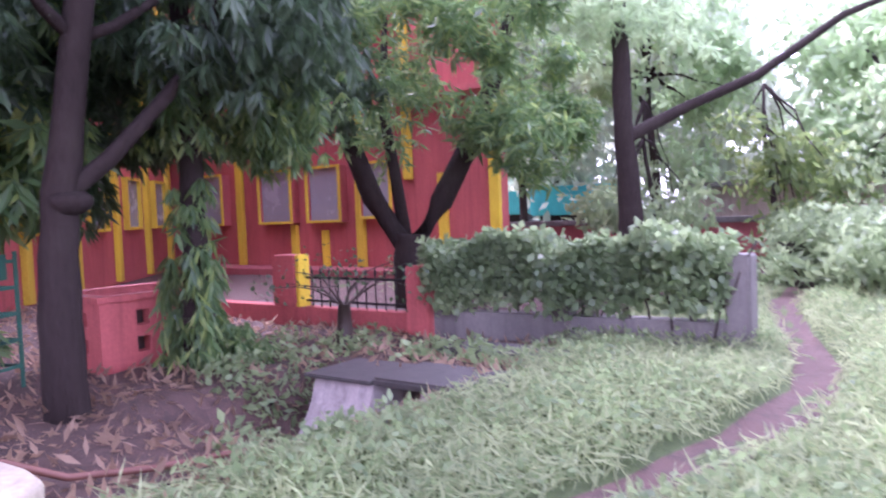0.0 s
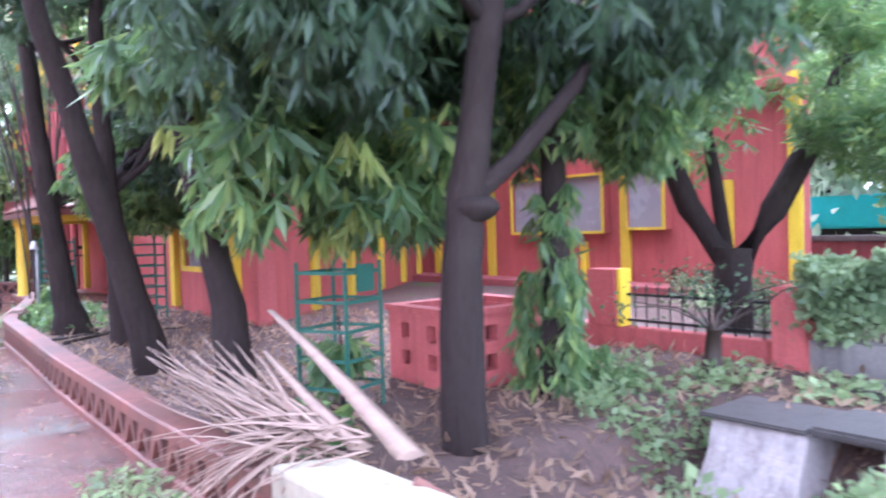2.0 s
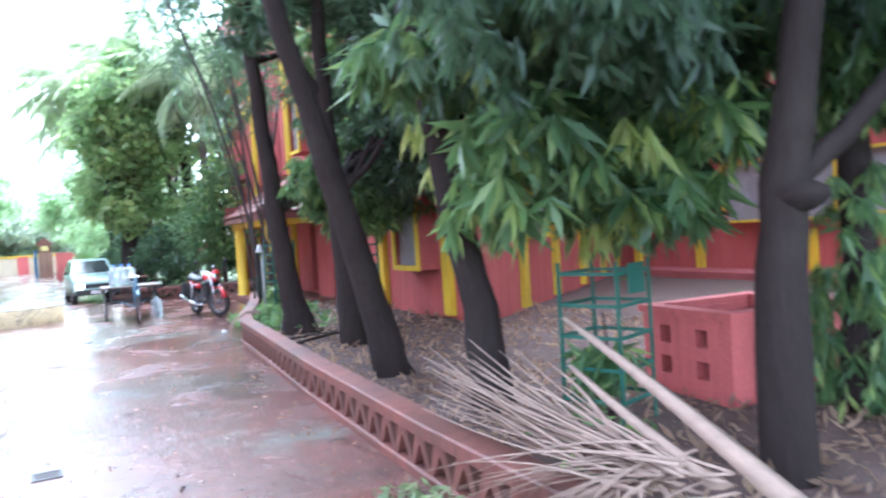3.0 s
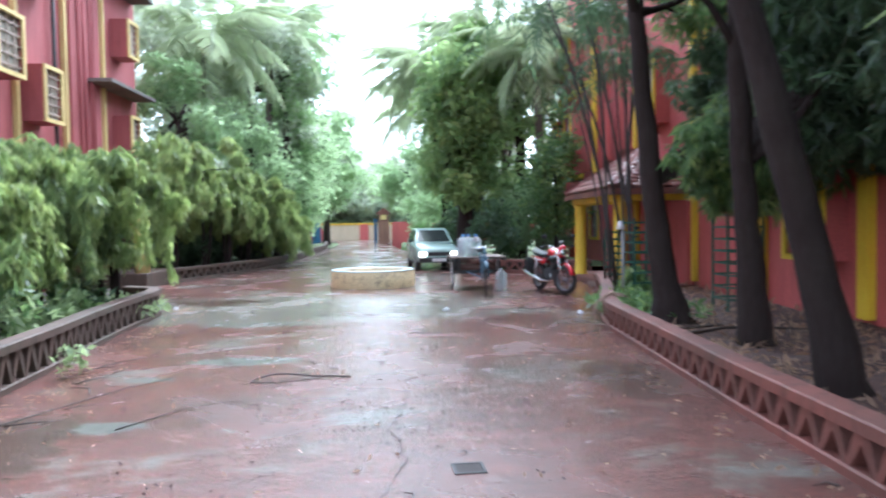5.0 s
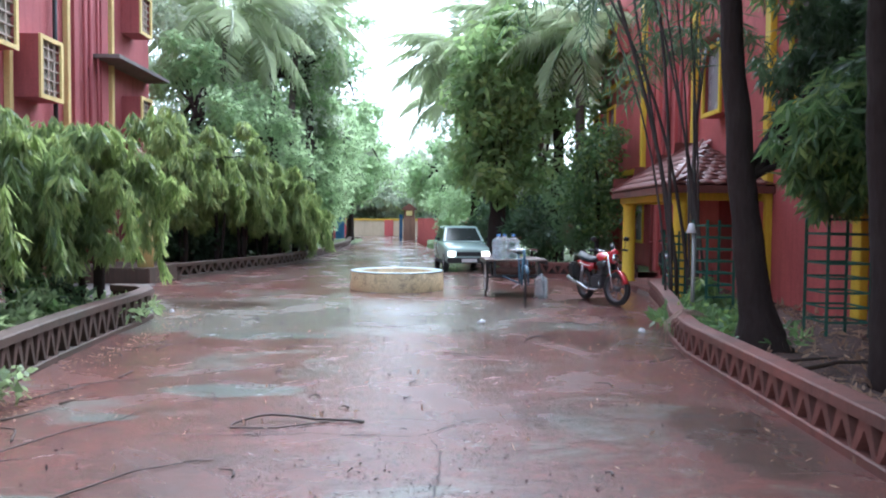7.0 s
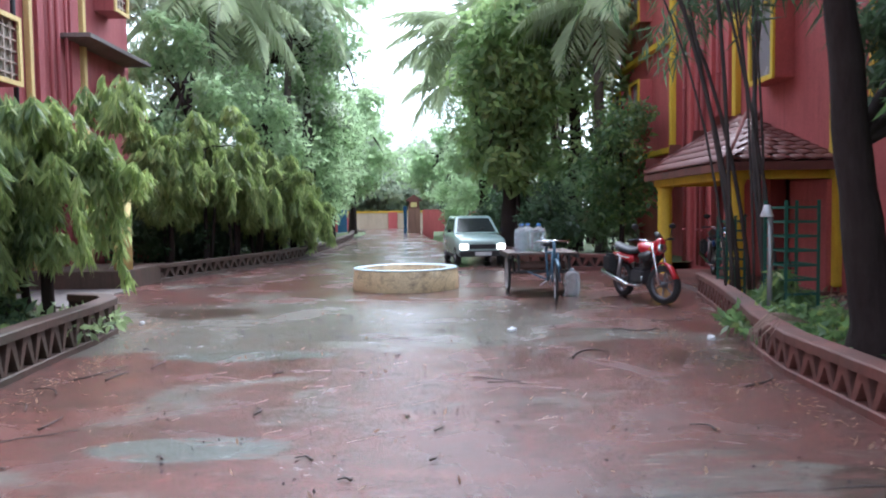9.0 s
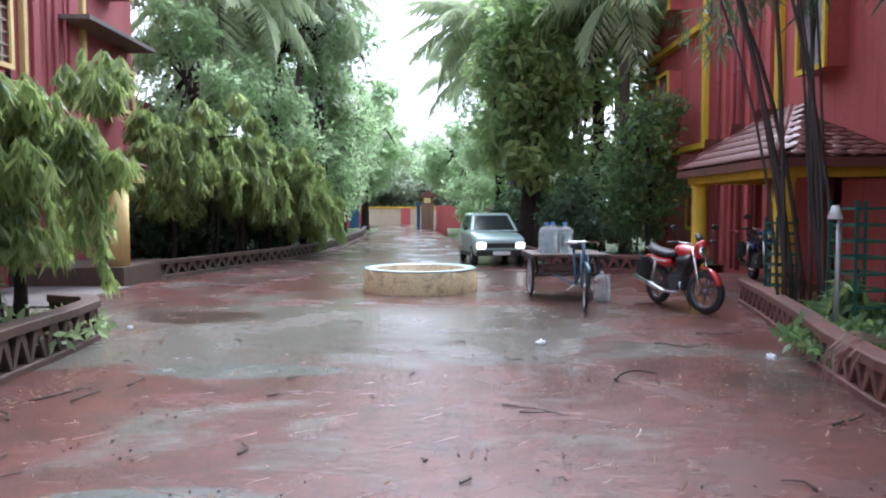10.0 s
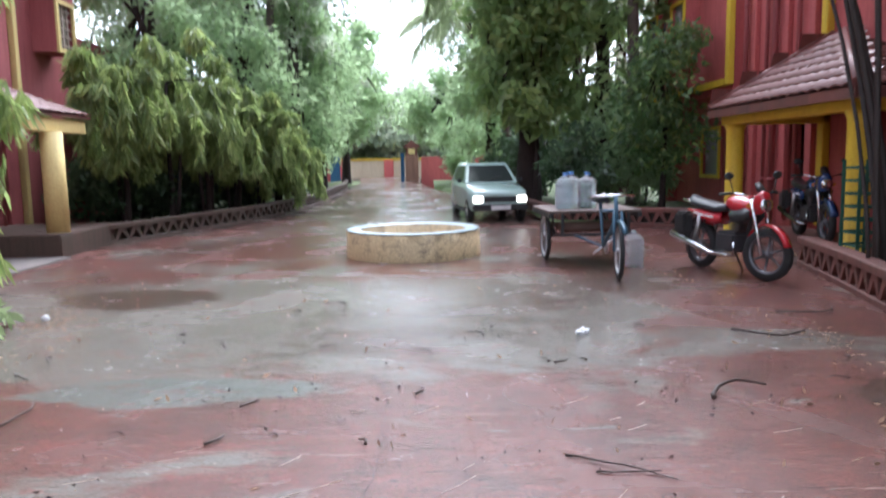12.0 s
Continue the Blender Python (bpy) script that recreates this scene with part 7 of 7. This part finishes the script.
for i in range(40):
    x, y = -3.7 + 4.6 * rr.random(), 11.6 + 3.0 * rr.random()
    a, L = 0.55 + 0.25 * rr.normal(), 0.08 + 0.25 * rr.random() ** 2
    st = part("straw", a_tube([(x, y, 0.002), (x + L * 0.5 * math.cos(a), y + L * 0.5 * math.sin(a), 0.004), (x + L * math.cos(a + 0.08), y + L * math.sin(a + 0.08), 0.002)], 0.0011 + 0.0007 * rr.random(), 5), STRAW)
    tagged(st, "pale wet straw stuck to the drive", "straw", "straws on the drive")
cover = thing("drain_cover", "small dark iron drain cover set in the drive", "drain cover", -0.3, 7.83, 0.0, 4)
part("frame", panel_cells(bmesh.new(), -0.1, 0.1, -0.1, 0.1, [(-0.08, 0.08, -0.08, 0.08)], lambda b, u, v, d, e: box(b, u, v, d, e, -0.02, 0.008)), DARK_IRON, cover)
part("plate", a_box(-0.078, 0.078, -0.078, 0.078, -0.02, 0.005, 0.002), CRACK, cover)


def crumpled(x, y, s, label, z=0.0, seed=1):
    bm = bmesh.new()
    bmesh.ops.create_icosphere(bm, subdivisions=3, radius=1)
    for v in bm.verts:
        v.co *= 0.75 + 0.5 * noise.noise(v.co * 2.3 + Vector((seed, 0, 0)))
        v.co = Vector((v.co.x * s, v.co.y * s * 0.7, max(0.0, (v.co.z + 0.4) * s * 0.55)))
    ob = part("plastic_bag", bm, PLASTIC)
    ob.matrix_basis = pose(x, y, z + 0.001, 0, 0, 40 * seed)
    return tagged(ob, label, "litter")


crumpled(0.0, 15.98, 0.08, "crumpled white plastic scrap on the drive", 0, 1)
crumpled(2.15, 15.2, 0.08, "crumpled white plastic bag by the kerb", 0, 2)
crumpled(-4.9, 17.0, 0.07, "pale litter heap beside the kerb end", 0, 3)
crumpled(-5.25, 17.15, 0.05, "pale litter heap beside the kerb end", 0, 4)


def crack_line(pts, w, seed):
    rg = np.random.default_rng(seed)
    fine = []
    for a, b in zip(pts, pts[1:]):
        n = max(2, int(math.dist(a, b) / 0.06))
        fine += [(a[0] + (b[0] - a[0]) * i / n, a[1] + (b[1] - a[1]) * i / n) for i in range(n)]
    v, f = [], []
    off = 0.0
    for i, (x, y) in enumerate(fine):
        off = off * 0.8 + rg.normal() * 0.012
        d = (fine[min(i + 1, len(fine) - 1)][0] - fine[max(i - 1, 0)][0], fine[min(i + 1, len(fine) - 1)][1] - fine[max(i - 1, 0)][1])
        L = math.hypot(*d) or 1
        nx, ny = -d[1] / L, d[0] / L
        ww = w * (0.4 + 0.9 * rg.random())
        v += [(x + nx * (off - ww), y + ny * (off - ww), 0.004), (x + nx * (off + ww), y + ny * (off + ww), 0.004)]
    for i in range(len(fine) - 1):
        f.append((2 * i, 2 * i + 1, 2 * i + 3, 2 * i + 2))
    return mesh_object("crack", v, f, CRACK, drive)


crack_line([(-2.7, 10.31), (-2.1, 10.32), (-1.6, 10.35), (-0.85, 10.3), (-0.4, 10.75), (0.3, 10.76), (0.95, 10.8), (1.8, 10.9)], 0.006, 1)
crack_line([(-0.74, 10.2), (-0.7, 9.9), (-0.72, 9.4), (-0.8, 8.8), (-0.7, 8.0), (-0.85, 7.2), (-0.8, 6.4)], 0.0045, 2)
crack_line([(-3.6, 16.0), (-2.87, 16.13), (-2.12, 16.2), (-1.37, 16.8), (-0.53, 16.71), (0.67, 16.36), (1.6, 16.6)], 0.004, 3)
crack_line([(-1.37, 16.7), (-1.66, 15.14), (-1.5, 14.4), (-1.47, 13.77), (-1.6, 13.0)], 0.0018, 4)
crack_line([(-4.4, 14.0), (-3.0, 14.05), (-1.6, 14.0), (0.4, 14.1), (2.0, 14.3)], 0.002, 5)
rr = np.random.default_rng(91)
n = 900
dx, dy = -3.8 + 5.8 * rr.random(n), 4.0 + 15 * rr.random(n) ** 1.1
edge = rr.random(n) < 0.45
dx[edge] = np.where(rr.random(edge.sum()) < 0.55, 1.75 - 0.35 * rr.random(edge.sum()) ** 2, -3.9 - 0.1 * (dy[edge] - 9) + 0.5 * rr.random(edge.sum()) ** 2)
scatter("leaf_litter", np.stack([dx, dy, np.full(n, 0.008)], 1), 0.055, DRY_LEAF, 0.0, 0.35, 92, "small wet leaves and grit on the drive", "leaves")
a, r = rr.random(260) * 6.28, 0.42 * rr.random(260) ** 0.5
scatter("weeds", np.stack([1.62 + r * np.cos(a) * 0.7, 5.5 + r * np.sin(a) * 1.2, 0.03 + 0.05 * rr.random(260)], 1), 0.08, WEED, 0.1, 0.4, 93, "small weeds and dead leaves at the kerb foot", "weeds")
a, r = rr.random(90) * 6.28, 0.16 * rr.random(90) ** 0.5
scatter("weeds", np.stack([-4.1 + r * np.cos(a), 11.0 + r * np.sin(a), 0.05 + 0.25 * rr.random(90)], 1), 0.09, WEED, 0.1, 0.5, 94, "small weed growing from the kerb", "weeds")

a, r = rr.random(420) * 6.28, rr.random(420) ** 0.6
scatter("grit", np.stack([-0.75 + 1.1 * r * np.cos(a), 9.3 + 1.1 * r * np.sin(a), np.full(420, 0.007)], 1), 0.017, CRACK, 0.0, 0.7, 96, "dark fallen seeds on the wet drive", "seeds")
n = 1900
gx, gy = -3.4 + 5.0 * rr.random(n), 4.0 + 12.0 * rr.random(n)
grp = (np.sin(gx * 2.3) * np.cos(gy * 1.7) > 0.1)
scatter("grit", np.stack([gx[grp], gy[grp], np.full(grp.sum(), 0.006)], 1), 0.024, CRACK, 0.0, 0.6, 95, "dark grit and seeds on the wet drive", "grit")

for k, (px, py, sx, sy, n) in enumerate(((-4.75, 16.75, 0.25, 0.45, 160), (-4.0, 10.6, 0.18, 1.6, 150), (-4.35, 13.4, 0.15, 1.5, 130), (1.85, 15.6, 0.15, 1.1, 90), (1.85, 12.6, 0.12, 1.5, 90))):
    px = px + sx * rr.normal(size=n) * 0.6
    py = py + sy * rr.normal(size=n) * 0.6
    ob = scatter("leaf_litter", np.stack([px, py, 0.012 + 0.02 * rr.random(n)], 1), 0.07, DRY_LEAF, 0.0, 0.3, 500 + k, "wet fallen leaves heaped at the kerb foot", "leaves")
    for v in ob.data.vertices:
        v.co.z = 0.006 + abs(v.co.z) * 0.25
for i in range(15):
    x, y = -3.95 - 0.1 * max(0.0, i * 0.3) * 0.5 + 0.6 * rr.random() ** 2, 8.6 + i * 0.5
    a, L = 1.2 + rr.normal() * 1.0, 0.12 + 0.35 * rr.random()
    twig([(x, y, 0), (x + L * 0.5 * math.cos(a), y + L * 0.5 * math.sin(a), 0.02), (x + L * math.cos(a + 0.3), y + L * math.sin(a + 0.3), 0)], 0.006 + 0.004 * rr.random(), "wet brown twig beside the kerb")

for k, (px, py, sx, sy, n) in enumerate(((5.3, 4.35, 0.4, 0.2, 160), (4.5, 2.7, 0.3, 0.5, 200), (4.5, 3.6, 0.25, 0.4, 90))):
    a, r = rr.random(n) * 6.28, rr.random(n) ** 0.5
    scatter("weeds", np.stack([px + sx * r * np.cos(a), py + sy * r * np.sin(a), np.array([bed_height(u, w) for u, w in zip(px + sx * r * np.cos(a), py + sy * r * np.sin(a))]) + 0.02 + 0.2 * rr.random(n) * (1 - 0.6 * r)], 1), 0.1, WEED, 0.15, 0.4, 520 + k, "leafy weeds growing round the drain slabs", "weeds")

pole = thing("lamp_post", "thin grey pipe post with a small dented pale shade", "lamp post", kerb_x(15.6) + 0.34, 15.6, 0)
part("pipe", a_tube([(0, 0, -0.2), (0.01, 0, 0.7), (0.02, 0.01, 1.4)], [0.028, 0.028, 0.026], 10), simple("galvanised_pipe", (0.3, 0.3, 0.29), 0.45, 0.6), pole)
part("shade", lathe(bmesh.new(), [(0.03, 1.5), (0.035, 1.49), (0.075, 1.36), (0.07, 1.36), (0.028, 1.48)], 14, -0.03, 0), PLASTIC, pole, "small pale metal shade")
straw = thing("palm_frond", "withered straw-coloured frond hanging over the kerb", "palm frond")
for i in range(15):
    y = 13.9 + 0.12 * rr.normal()
    k = kerb_x(y)
    pts = [(k + 0.35, y + 0.25 + 0.1 * rr.normal(), 0.4), (k + 0.08, y + 0.1, 0.43 + 0.02 * rr.random()), (k - 0.13 - 0.03 * rr.random(), y + 0.04 * rr.normal(), 0.3), (k - 0.2 - 0.12 * rr.random(), y - 0.1 + 0.18 * rr.normal(), 0.02)]
    part("leaflet", a_tube(pts, [0.004, 0.004, 0.003, 0.0015], 5), DRY_STEM, straw)
